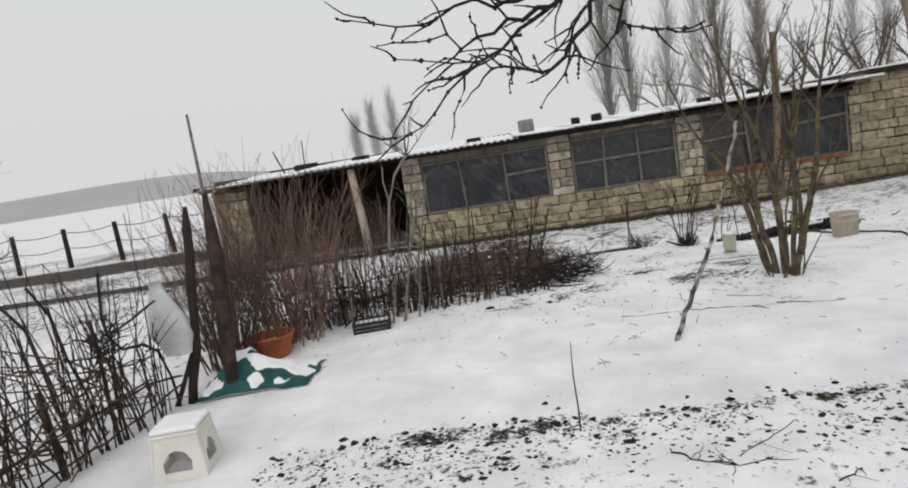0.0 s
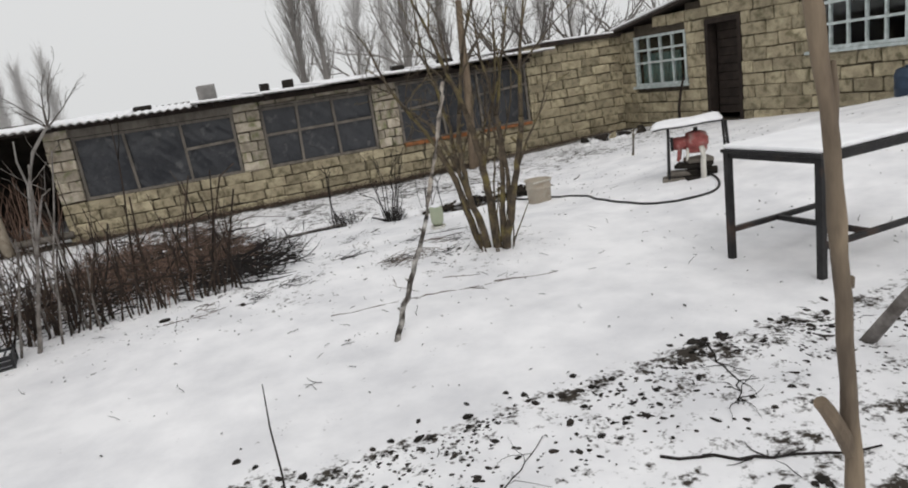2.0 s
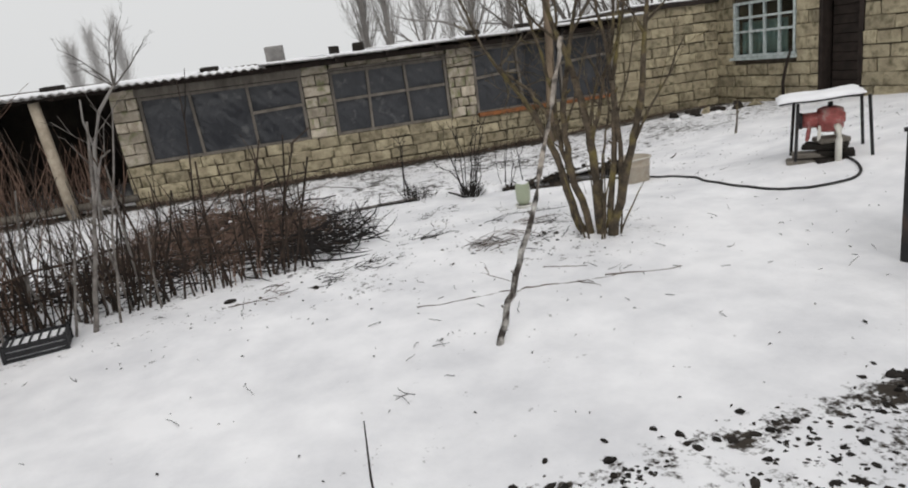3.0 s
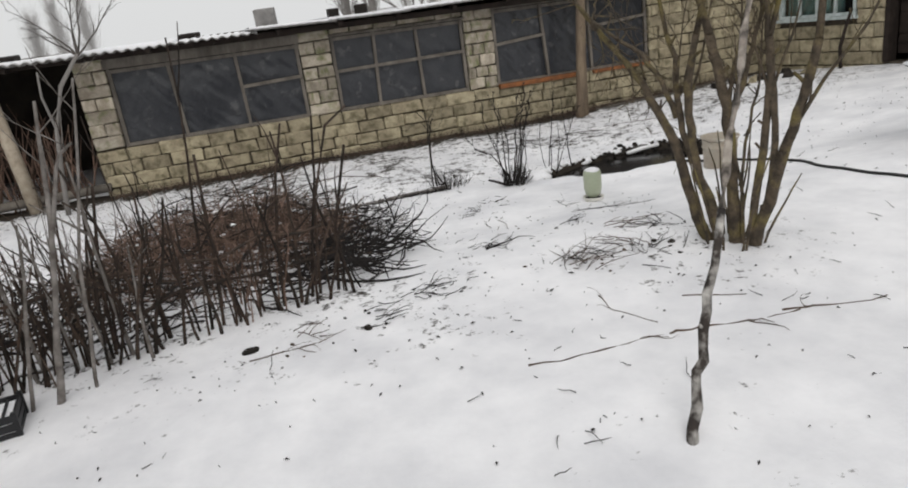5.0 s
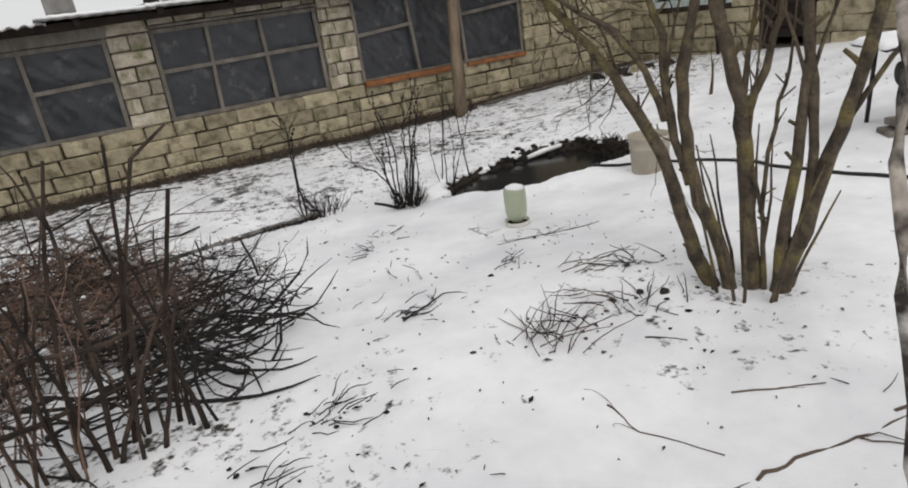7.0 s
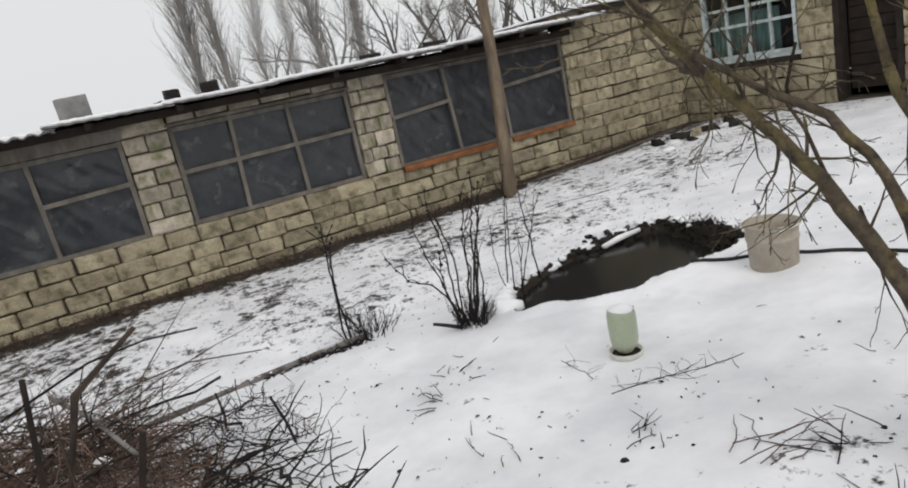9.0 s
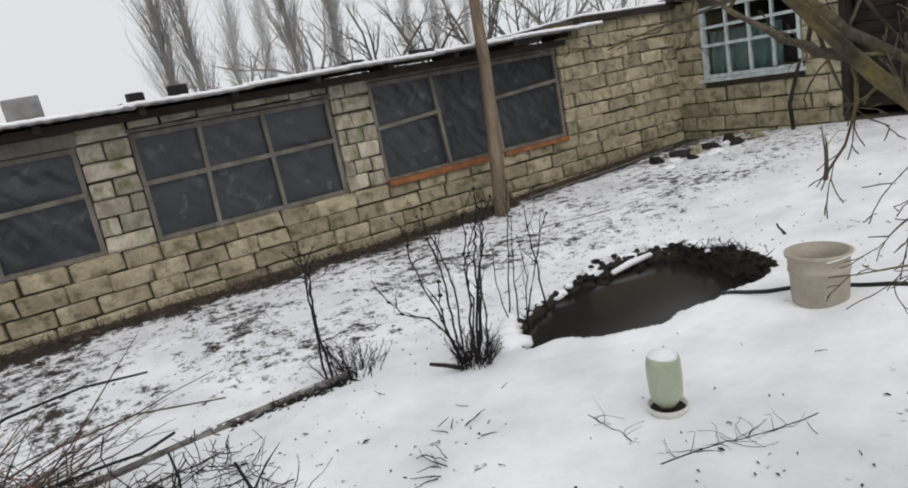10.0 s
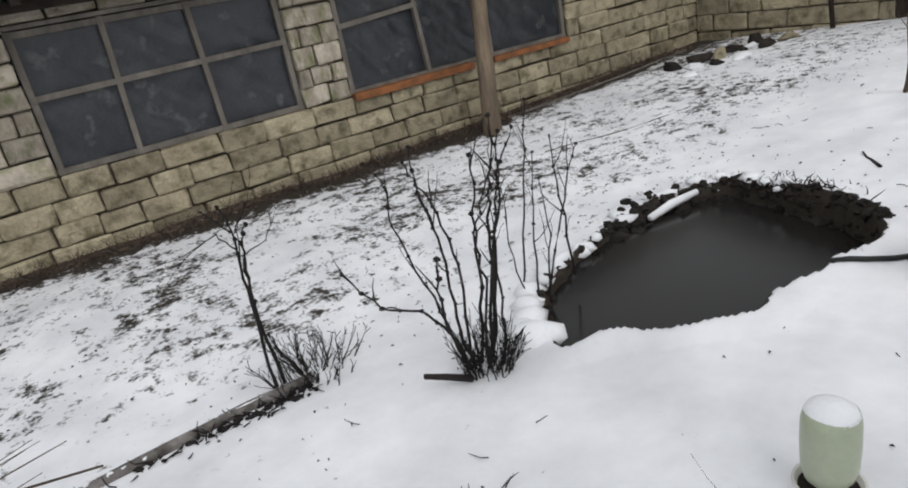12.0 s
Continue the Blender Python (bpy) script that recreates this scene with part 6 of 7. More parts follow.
tp = Shape()
n, m_ = 34, 24
for j in range(m_ + 1):
    for k in range(n + 1):
        u, v = k / n, j / m_
        x, y = -1.72 + 0.90 * u + 0.05 * noise.noise((u * 3, v * 3, 1)), 4.30 + 0.62 * v + 0.10 * u + 0.06 * noise.noise((u * 4, v * 2, 7))
        hump = math.exp(-((u - 0.35) / 0.28) ** 2 - ((v - 0.55) / 0.33) ** 2)
        z = ground_z(x, y) + 0.012 + 0.24 * hump + 0.09 * abs(noise.noise((u * 5, v * 4, 2))) * min(1, 6 * min(u, 1 - u, v, 1 - v) + 0.1)
        tp.v.append((x, y, z))
tp.f = [(j * (n + 1) + k, j * (n + 1) + k + 1, (j + 1) * (n + 1) + k + 1, (j + 1) * (n + 1) + k) for j in range(m_) for k in range(n)]
tarp = thing("tarpaulin", "crumpled green tarpaulin half covered with snow", "tarpaulin")
part("sheet", tp, TARP, tarp, smooth=True)
ts = Shape()
keep = {}
for j in range(m_ + 1):
    for k in range(n + 1):
        p = tp.v[j * (n + 1) + k]
        keep[(j, k)] = len(ts.v)
        up = 0.03 * soft(-0.12, 0.18, noise.noise((p[0] * 5.2, p[1] * 6.5, 6)) + 0.55 * (j / m_ - 0.42) + 0.25 * (k / n - 0.3)) * (0 if k < 2 or k > n - 2 or j < 2 else 1) - 0.008
        ts.v.append((p[0], p[1], p[2] + up))
ts.f = [(keep[(j, k)], keep[(j, k + 1)], keep[(j + 1, k + 1)], keep[(j + 1, k)]) for j in range(m_) for k in range(n)]
part("snow_layer", ts, SNOW, tarp, "patchy snow", smooth=True)

bs = thing("plastic_basin", "orange-brown plastic basin lying against the fence", "basin", at=(-1.42, 5.32, ground_z(-1.42, 5.32)))
f = Shape()
f.lathe([(0.0, 0.0), (0.15, 0.0), (0.16, 0.01), (0.21, 0.19), (0.235, 0.20), (0.235, 0.215), (0.20, 0.21), (0.15, 0.02), (0.0, 0.015)], sides=30)
part("bowl", f, TERRA, bs, smooth=True)
f = Shape()
f.lathe([(0.0, 0.14), (0.10, 0.15), (0.187, 0.13)], sides=24)
part("snow_fill", f, SNOW, bs, smooth=True)

ct = thing("plastic_crate", "black slatted plastic crate with snow inside", "crate", at=(-0.56, 5.82, ground_z(-0.56, 5.82) - 0.02))
ct.scale = (0.88, 0.88, 0.85)
cr_ = Matrix.Rotation(radians(9), 4, "Z")
for a, b in (((-0.2, -0.13, 0), (0.2, 0.13, 0.012)), ):
    f = Shape()
    f.box(a, b, cr_)
    part("base", f, BLACKP, ct)
for k in range(3):
    for a, b in (((-0.2, -0.135, 0.013 + 0.048 * k), (0.2, -0.122, 0.05 + 0.048 * k)), ((-0.2, 0.122, 0.013 + 0.048 * k), (0.2, 0.135, 0.05 + 0.048 * k)), ((-0.205, -0.121, 0.013 + 0.048 * k), (-0.192, 0.121, 0.05 + 0.048 * k)), ((0.192, -0.121, 0.013 + 0.048 * k), (0.205, 0.121, 0.05 + 0.048 * k))):
        f = Shape()
        f.box(a, b, cr_)
        part("slat", f, BLACKP, ct)
for x_, y_ in ((-0.2, -0.13), (0.2, -0.13), (-0.2, 0.13), (0.2, 0.13)):
    f = Shape()
    f.box((x_ - 0.012, y_ - 0.012, 0.002), (x_ + 0.012, y_ + 0.012, 0.16), cr_)
    part("corner", f, BLACKP, ct)
f = Shape()
f.box((-0.188, -0.118, 0.013), (0.188, 0.118, 0.125), cr_)
part("snow_layer", f, SNOW, ct, bevel=0.01)
for k in range(6):
    f = Shape()
    f.box((-0.160 + k * 0.06, -0.121, 0.128), (-0.148 + k * 0.06, 0.121, 0.138), cr_)
    part("slat", f, BLACKP, ct)

# ---- near tree at the path: limbs, hanging bottles, props ----
nt_ = thing("apple_tree", "old bare apple tree with dark limbs reaching over the garden path", "tree")
rnd = random.Random(66)
f = Shape()
f.tube([(4.15, 1.30, 0.60), (4.10, 1.33, 1.2), (3.98, 1.42, 1.75), (3.70, 1.62, 2.05)], [0.10, 0.085, 0.07, 0.045], 10)
part("trunk", f, BARKD, nt_, smooth=True)
for pts, r in (([(3.72, 1.62, 2.03), (3.557, 1.65, 2.06), (3.294, 1.65, 2.17), (3.077, 1.65, 2.27), (2.906, 1.65, 2.41), (2.5, 1.65, 2.72), (2.0, 1.58, 2.92), (1.6, 1.5, 2.92), (1.305, 1.48, 2.81)], 0.038), ([(3.66, 1.63, 2.12), (3.55, 1.73, 2.33), (3.46, 1.78, 2.51), (3.35, 1.9, 2.9), (3.3, 2.0, 3.4)], 0.036), ([(3.98, 1.42, 1.75), (4.2, 1.6, 2.2), (4.3, 1.9, 2.8)], 0.045)):
    f = Shape()
    k_ = len(pts)
    f.tube(pts, [max(0.012, r * (1 - 0.75 * i / k_)) for i in range(k_)], 8)
    for i in range(2, k_ - 1):
        for q in range(2):
            grow(f, pts[i], (rnd.gauss(0, 0.5), rnd.gauss(0.1, 0.4), 0.9), rnd.uniform(0.4, 0.8), 0.011, 1, 4, 0.6, 0.14, 0.0, 5, 5, 0.5, 0.2)
    part("limb", f, BARKD, nt_, smooth=True)
TWIGS = {"a": [(1.24, 1.46, 2.87), (1.15, 1.48, 2.82), (1.03, 1.50, 2.75), (0.89, 1.52, 2.69), (0.74, 1.52, 2.56), (0.60, 1.50, 2.50)], "b": [(1.22, 1.47, 2.85), (1.04, 1.48, 2.84), (0.92, 1.49, 2.86), (0.75, 1.48, 2.83), (0.53, 1.45, 2.87)],
      "c": [(1.29, 1.46, 2.84), (1.21, 1.49, 2.72), (1.13, 1.51, 2.64), (1.02, 1.52, 2.66), (0.91, 1.52, 2.69), (0.64, 1.49, 2.74)], "d": [(1.03, 1.50, 2.75), (1.00, 1.52, 2.70), (1.00, 1.52, 2.65)], "e": [(1.24, 1.48, 2.82), (1.19, 1.50, 2.72), (1.21, 1.50, 2.66)],
      "f": [(1.39, 1.44, 2.88), (1.31, 1.47, 2.73), (1.40, 1.46, 2.71), (1.51, 1.43, 2.68)], "g": [(1.15, 1.48, 2.82), (1.00, 1.50, 2.79), (0.85, 1.50, 2.75), (0.72, 1.49, 2.78)], "h": [(0.89, 1.52, 2.69), (0.78, 1.51, 2.67), (0.64, 1.51, 2.60)]}
for key, pts in TWIGS.items():
    f = Shape()
    pts = [Vector(p) + Vector((0.065, 0.02, -0.06)) for p in pts]
    k_ = len(pts)
    r = 0.0085 if key in "abcg" else 0.006
    fine = []
    for a, b in zip(pts, pts[1:]):
        a, b = Vector(a), Vector(b)
        for q in range(3):
            fine.append(a.lerp(b, q / 3) + Vector((rnd.gauss(0, 0.008), rnd.gauss(0, 0.012), rnd.gauss(0, 0.010))))
    fine.append(Vector(pts[-1]))
    f.tube(fine, [max(0.0018, r * (1 - 0.85 * i / len(fine))) for i in range(len(fine))], 6)
    for i in range(1, len(fine)):
        if rnd.random() < 0.8:
            d = (fine[i] - fine[i - 1]).normalized() + Vector((rnd.gauss(0, 0.5), rnd.gauss(0, 0.3), rnd.gauss(0.1, 0.5)))
            tw = wander(fine[i], d, rnd.uniform(0.04, 0.22), 5, 0.2)
            f.tube(tw, [0.004, 0.0036, 0.003, 0.0026, 0.0022, 0.0014], 5)
            for v in tw[1:]:
                if rnd.random() < 0.5:
                    f.lump(v, 0.0045, 0.3, 1.2)
        if rnd.random() < 0.6:
            f.lump(fine[i], 0.0075, 0.3, 1.2)
    part("twig", f, TWIGD, nt_)

prop = thing("forked_prop", "bare tan forked wooden prop pole standing in the snow", "pole")
fp = Shape()
rnd = random.Random(81)
ps, rs = crooked([(2.30, 1.28, 0.60), (2.265, 1.27, 0.95), (2.24, 1.265, 1.25), (2.215, 1.264, 1.55), (2.188, 1.264, 1.88), (2.163, 1.262, 2.15), (2.105, 1.26, 2.45), (2.01, 1.26, 3.0)], 0.0185, 0.0125, 0.0012, 4)
fp.tube(ps, rs, 10)
for kz, kx in ((0.95, 2.265), (1.28, 2.238), (1.83, 2.192), (2.3, 2.135)):
    fp.lump((kx + 0.006, 1.262, kz), 0.0115, 0.3, 1.5)
part("shaft", fp, POLEW, prop, smooth=True)
fp = Shape()
fp.tube([(2.225, 1.265, 1.47), (2.188, 1.265, 1.54), (2.158, 1.265, 1.588), (2.140, 1.265, 1.612)], [0.017, 0.0155, 0.0145, 0.0135], 9)
part("cut_stub", fp, POLEW, prop, "short cut side branch")
fp = Shape()
fp.tube([(2.166, 1.258, 2.10), (2.170, 1.255, 2.17), (2.163, 1.252, 2.22)], [0.010, 0.007, 0.004], 7)
part("spur", fp, POLEW, prop, smooth=True)

sp = Shape()
sp.tube([(4.09, 2.72, 0.68), (4.06, 2.49, 1.0), (4.03, 2.30, 1.23), (4.00, 2.17, 1.45), (3.95, 1.95, 1.80), (3.92, 1.80, 2.05)], [0.034, 0.030, 0.028, 0.026, 0.022, 0.02], 8)
sp.tube([(4.03, 2.30, 1.23), (4.10, 2.30, 1.30), (4.14, 2.31, 1.36)], [0.013, 0.009, 0.005], 5)
whole("leaning_branch", sp, BARKG, "pale grey branch leaning from the snow against the tree", "branch", smooth=True)


def hang_bottle(a, b, r, mt, label, cap, name):
    """A bottle that hangs neck up, from a (neck) to b (base)."""
    a, b = Vector(a), Vector(b)
    t = thing(name, label, "bottle")
    d = b - a
    h = d.length
    rot = d.to_track_quat("-Z", "Y").to_matrix().to_4x4()
    f = Shape()
    f.lathe([(0.0, -h), (r * 0.8, -h), (r * 0.95, -h * 0.96), (r, -h * 0.85), (r * 0.97, -h * 0.6), (r, -h * 0.40), (r * 0.9, -h * 0.27), (r * 0.45, -h * 0.12), (r * 0.30, -h * 0.08), (r * 0.30, 0.0), (0.0, 0.0)], sides=26)
    ob = part("body", f, mt, t, smooth=True)
    ob.matrix_basis = Matrix.Translation(a) @ rot
    f = Shape()
    f.lathe([(r * 0.36, -0.035), (r * 0.37, 0.0), (r * 0.33, 0.012), (0.0, 0.013)], sides=18)
    ob = part("cap", f, cap, t, smooth=True)
    ob.matrix_basis = Matrix.Translation(a) @ rot
    f = Shape()
    f.tube([a + Vector((0, 0, 0.0)), a + Vector((0.03, 0.02, 0.06)), (3.30, 1.65, 2.17)], 0.004, 5)
    part("string", f, TWIGD, t)


hang_bottle((3.235, 1.64, 2.105), (3.0, 1.66, 1.895), 0.064, PLASTT, "turquoise-tinted plastic bottle with a blue cap hung on the limb", CAPB, "hanging_bottle")
hang_bottle((3.345, 1.66, 2.125), (3.53, 1.60, 1.91), 0.070, BAG, "clear white plastic bottle hung on the limb", PLASTW, "hanging_bottle")

# ---- fallen branches, stones, clods, leaves ----


def fallen(pts, r, mt, label, twigs=5, seed=1, sunk=0.1):
    global rnd
    rnd = random.Random(seed)
    t = thing("fallen_branch", label, "branch", "branches on the snow")
    f = Shape()
    ps = []
    for (x0, y0), (x1, y1) in zip(pts, pts[1:]):
        for q in range(4):
            x, y = x0 + (x1 - x0) * q / 4 + rnd.gauss(0, 0.006), y0 + (y1 - y0) * q / 4 + rnd.gauss(0, 0.007)
            ps.append(Vector((x, y, ground_z(x, y) + r * rnd.uniform(-sunk, 0.8 - 0.4 * sunk))))
    ps.append(Vector((*pts[-1], ground_z(*pts[-1]) + r)))
    f.tube(ps, [max(0.002, r * (1 - 0.6 * i / len(ps))) for i in range(len(ps))], 6)
    part("stem", f, mt, t, smooth=True)
    for k in range(twigs):
        i = rnd.randint(1, len(ps) - 1)
        f = Shape()
        tw = wander(ps[i], (rnd.gauss(0, 1), rnd.gauss(0, 1), 0.05), rnd.uniform(0.06, 0.24), 5, 0.28)
        for v in tw:
            v.z = min(max(v.z, ground_z(v.x, v.y) + 0.004), ground_z(v.x, v.y) + 0.045)
        f.tube(tw, [r * 0.45, r * 0.4, r * 0.34, r * 0.28, r * 0.2, 0.001], 4)
        part("side_twig", f, mt, t)
    return t


fallen([(2.42, 5.62), (2.40, 5.46), (2.50, 5.22)], 0.0032, TWIG, "short thin twig lying on the snow", 2, 17)
fallen([(2.77, 5.40), (3.03, 5.24)], 0.004, TWIG, "short thin twig lying on the snow", 1, 18)
fallen([(2.83, 5.86), (2.93, 5.73)], 0.004, TWIGD, "short thin twig lying on the snow", 1, 19)
fallen([(1.79, 5.15), (2.1, 5.12), (2.34, 5.115), (2.53, 5.10)], 0.0052, TWIG, "long thin dark branch lying on the snow", 2, 1, 0.55)
fallen([(2.47, 5.105), (2.65, 5.09), (2.87, 5.03), (3.12, 4.99)], 0.0072, TWIG, "long thin brown branch lying on the snow", 2, 2, 0.55)
fallen([(3.05, 5.04), (3.25, 4.98), (3.55, 4.905)], 0.006, TWIG, "long thin brown branch lying on the snow", 1, 20, 0.55)
fallen([(2.62, 2.44), (2.85, 2.28), (3.1, 2.15), (3.32, 2.04)], 0.009, TWIGD, "thin dark twig lying on the snow", 5, 3)
fallen([(3.55, 2.1), (3.9, 1.95), (4.3, 1.9)], 0.016, TWIGD, "dark branch with stubs lying on the snow", 5, 4)
fallen([(1.62, 2.64), (1.72, 2.52), (1.88, 2.43), (2.05, 2.46)], 0.0055, TWIGD, "thin dark twig lying on the snow", 7, 5)
fallen([(1.90, 2.52), (2.1, 2.66), (2.30, 2.84)], 0.0035, TWIGD, "thin dark twig lying on the snow", 3, 23)
fallen([(3.46, 3.16), (3.36, 2.95), (3.30, 2.75), (3.14, 2.58)], 0.006, TWIGD, "thorny dark twig lying on the snow", 12, 24)
fallen([(2.25, 2.22), (2.38, 2.32)], 0.0045, TWIGD, "short thin twig lying on the snow", 4, 25)
fallen([(5.7, 11.3), (6.4, 11.0), (7.0, 10.8)], 0.008, TWIG, "thin grey branch half sunk in the snow behind the pond", 2, 6, 0.9)
fallen([(1.45, 7.55), (1.75, 7.75), (2.1, 7.8)], 0.008, TWIGD, "thin crooked branch lying on the snow", 12, 11)
fallen([(1.3, 8.1), (1.6, 8.25), (1.95, 8.2)], 0.007, TWIGD, "thin crooked branch lying on the snow", 12, 12)
fallen([(0.9, 8.9), (1.4, 9.15), (1.9, 9.2)], 0.008, TWIG, "long thin branch lying on the snow", 8, 13)
fallen([(0.7, 9.3), (1.2, 9.5), (1.75, 9.62)], 0.007, TWIG, "long thin branch lying on the snow", 8, 14)
fallen([(2.2, 6.75), (2.5, 6.9)], 0.006, TWIGD, "short thin twig lying on the snow", 6, 15)
fallen([(0.62, 5.86), (0.95, 5.90)], 0.0045, TWIG, "short thin twig lying on the snow", 2, 16)
fallen([(6.0, 8.75), (6.2, 8.95)], 0.012, TWIGD, "short dark stick on the snow", 0, 7)
fallen([(6.3, 12.52), (7.6, 12.5), (9.0, 12.4)], 0.022, WOODG, "long grey pole lying at the foot of the shed wall", 0, 8)
fallen([(3.186, 7.41), (3.42, 7.35), (3.545, 7.27), (3.80, 7.18)], 0.0032, TWIGD, "thin branching twig lying on the snow", 24, 9)
fallen([(3.30, 7.95), (3.29, 7.78), (3.25, 7.63)], 0.0028, TWIGD, "short thin twig lying on the snow", 6, 22)
for i, (x, y, a, n, ln) in enumerate(((2.50, 6.06, 0.58, 22, 0.42), (2.62, 6.1, 2.2, 8, 0.25), (3.02, 6.02, 0.9, 12, 0.3), (2.9, 6.25, 2.4, 8, 0.22), (2.22, 6.8, 0.4, 14, 0.16), (1.64, 6.19, 0.2, 20, 0.17), (3.12, 6.55, 0.2, 9, 0.3), (3.32, 6.4, 1.2, 9, 0.28),
                                     (2.95, 6.98, 0.4, 10, 0.16), (2.6, 7.4, 1.2, 7, 0.16), (2.6, 8.1, 1.9, 8, 0.16), (2.85, 8.3, 0.3, 9, 0.12), (1.95, 8.35, 1.4, 12, 0.25), (1.35, 8.6, 2.3, 12, 0.25), (1.30, 6.02, 0.3, 12, 0.16), (0.85, 5.95, 0.1, 10, 0.15))):
    rnd = random.Random(500 + i)
    f = Shape()
    for k in range(n):
        x0, y0 = x + rnd.gauss(0, 0.07), y + rnd.gauss(0, 0.07)
        aa = a + rnd.gauss(0, 0.4)
        pts = wander((x0, y0, ground_z(x0, y0) + rnd.uniform(0.005, 0.03)), (math.cos(aa), math.sin(aa), rnd.uniform(-0.05, 0.08)), ln * rnd.uniform(0.4, 1.1), 4, 0.2)
        for v in pts:
            v.z = min(max(v.z, ground_z(v.x, v.y) + 0.005), ground_z(v.x, v.y) + 0.04)
        f.tube(pts, [0.0028, 0.0026, 0.0022, 0.0018, 0.001], 4)
    for k in range(n // 2):
        x0, y0 = x + rnd.gauss(0, 0.12), y + rnd.gauss(0, 0.12)
        f.lump((x0, y0, ground_z(x0, y0) + 0.003), rnd.uniform(0.004, 0.012), 0.4, 0.5)
    whole("cut_twigs", f, TWIGD if i % 3 else TWIG, "small bunch of cut grey-brown twigs on the snow", "twigs", "stuff")

rnd = random.Random(77)
cl = Shape()
for i in range(2300):
    x = rnd.uniform(-0.7, 4.6)
    y = 3.17 - 0.015 * x + 0.06 * noise.noise((x * 2, 1, 5)) - abs(rnd.gauss(0, 0.32)) + rnd.gauss(0, 0.02)
    if y < 1.6 or noise.noise((x * 2.3, y * 2.3, 40)) < rnd.uniform(-0.45, 0.25):
        continue
    r = rnd.uniform(0.004, 0.013) * (1.9 if rnd.random() < 0.15 else 1)
    cl.lump((x, y, ground_z(x, y) + r * 0.02), r, 0.55, 0.28)
for i in range(240):
    x = rnd.uniform(-0.4, 4.4)
    y = 3.19 - 0.015 * x + 0.06 * noise.noise((x * 2, 1, 5)) + rnd.gauss(0, 0.08)
    if noise.noise((x * 1.7, 3.0, 12)) < rnd.uniform(-0.35, 0.35):
        continue
    r = rnd.uniform(0.006, 0.024)
    cl.lump((x, y, ground_z(x, y) + r * 0.1), r, 0.4, 0.6)
for cx, cy, n, ln in ((2.90, 2.01, 22, 0.16), (3.33, 1.80, 16, 0.12), (3.05, 1.83, 14, 0.10), (2.72, 1.78, 16, 0.12), (2.95, 1.68, 40, 0.20), (3.15, 1.62, 34, 0.18), (3.45, 1.62, 20, 0.12), (3.49, 3.18, 20, 0.14)):
    for i in range(n):
        f = rnd.gauss(0, 0.5)
        x, y = cx + ln * f, cy - 0.22 * ln * f + rnd.gauss(0, 0.022)
        cl.lump((x, y, ground_z(x, y)), rnd.uniform(0.012, 0.034), 0.5, 0.25)
whole("soil_clods", cl, EARTH, "dark wet clods of dug soil along the garden bed", "soil", "stuff")
cl = Shape()
for i in range(900):
    t = rnd.random() * len(PIT)
    k = int(t)
    (x1, y1), (x2, y2) = PIT[k - 1], PIT[k]
    x, y = x1 + (x2 - x1) * (t - k), y1 + (y2 - y1) * (t - k)
    if (y < 9.0 and x < 5.3) or (x < 4.6 and rnd.random() < 0.8):
        continue
    o = rnd.uniform(-0.035, 0.05)
    x, y = x + (4.66 - x) * o, y + (9.1 - y) * o
    r = rnd.uniform(0.008, 0.026) * (1.5 if i % 6 == 0 else 1)
    cl.lump((x, y, max(surf(x, y), 0.455) + r * 0.2), r, 0.4, 0.8)
for i in range(150):
    x = rnd.uniform(4.75, 5.62)
    y = 9.66 - 0.25 * max(0.0, x - 5.45) + rnd.gauss(0, 0.045)
    r = rnd.uniform(0.015, 0.05)
    cl.lump((x, y, 0.452 + 0.5 * max(0.0, y - 9.62) + rnd.uniform(-0.01, 0.02)), r, 0.45, 0.7)
for i in range(260):
    x, y = rnd.gauss(5.56, 0.07), rnd.gauss(9.1, 0.2)
    cl.tube(wander((x, y, surf(x, y) - 0.01), (rnd.gauss(0, 0.6), rnd.gauss(0, 0.6), 0.8), rnd.uniform(0.04, 0.11), 3, 0.3), [0.004, 0.004, 0.003, 0.001], 3)
whole("soil_clods", cl, EARTH, "dark muddy clods on the far bank of the pond", "soil", "stuff")
sb = Shape()
for i in range(120):
    t = rnd.random() * len(PIT)
    k = int(t)
    (x1, y1), (x2, y2) = PIT[k - 1], PIT[k]
    x, y = x1 + (x2 - x1) * (t - k), y1 + (y2 - y1) * (t - k)
    if 8.95 > y:
        continue
    r = rnd.uniform(0.02, 0.085)
    sb.lump((x + (x - 4.66) * 0.06 + rnd.gauss(0, 0.03), y + rnd.gauss(0.05, 0.03), max(surf(x, y), 0.455) + r * 0.1), r, 0.2, 0.45)
for x, y, r in ((3.60, 9.0, 0.15), (3.66, 8.95, 0.11), (3.70, 9.12, 0.12), (3.80, 9.27, 0.09), (3.93, 9.40, 0.10), (4.12, 9.50, 0.08), (4.3, 9.56, 0.07)):
    sb.lump((x, y, ground_z(x, y) + 0.02), r, 0.10, 0.55)
ob = whole("snow_lumps", sb, SNOW, "small mounds of snow along the pond bank", "snow", "stuff", smooth=True)
lf = Shape()
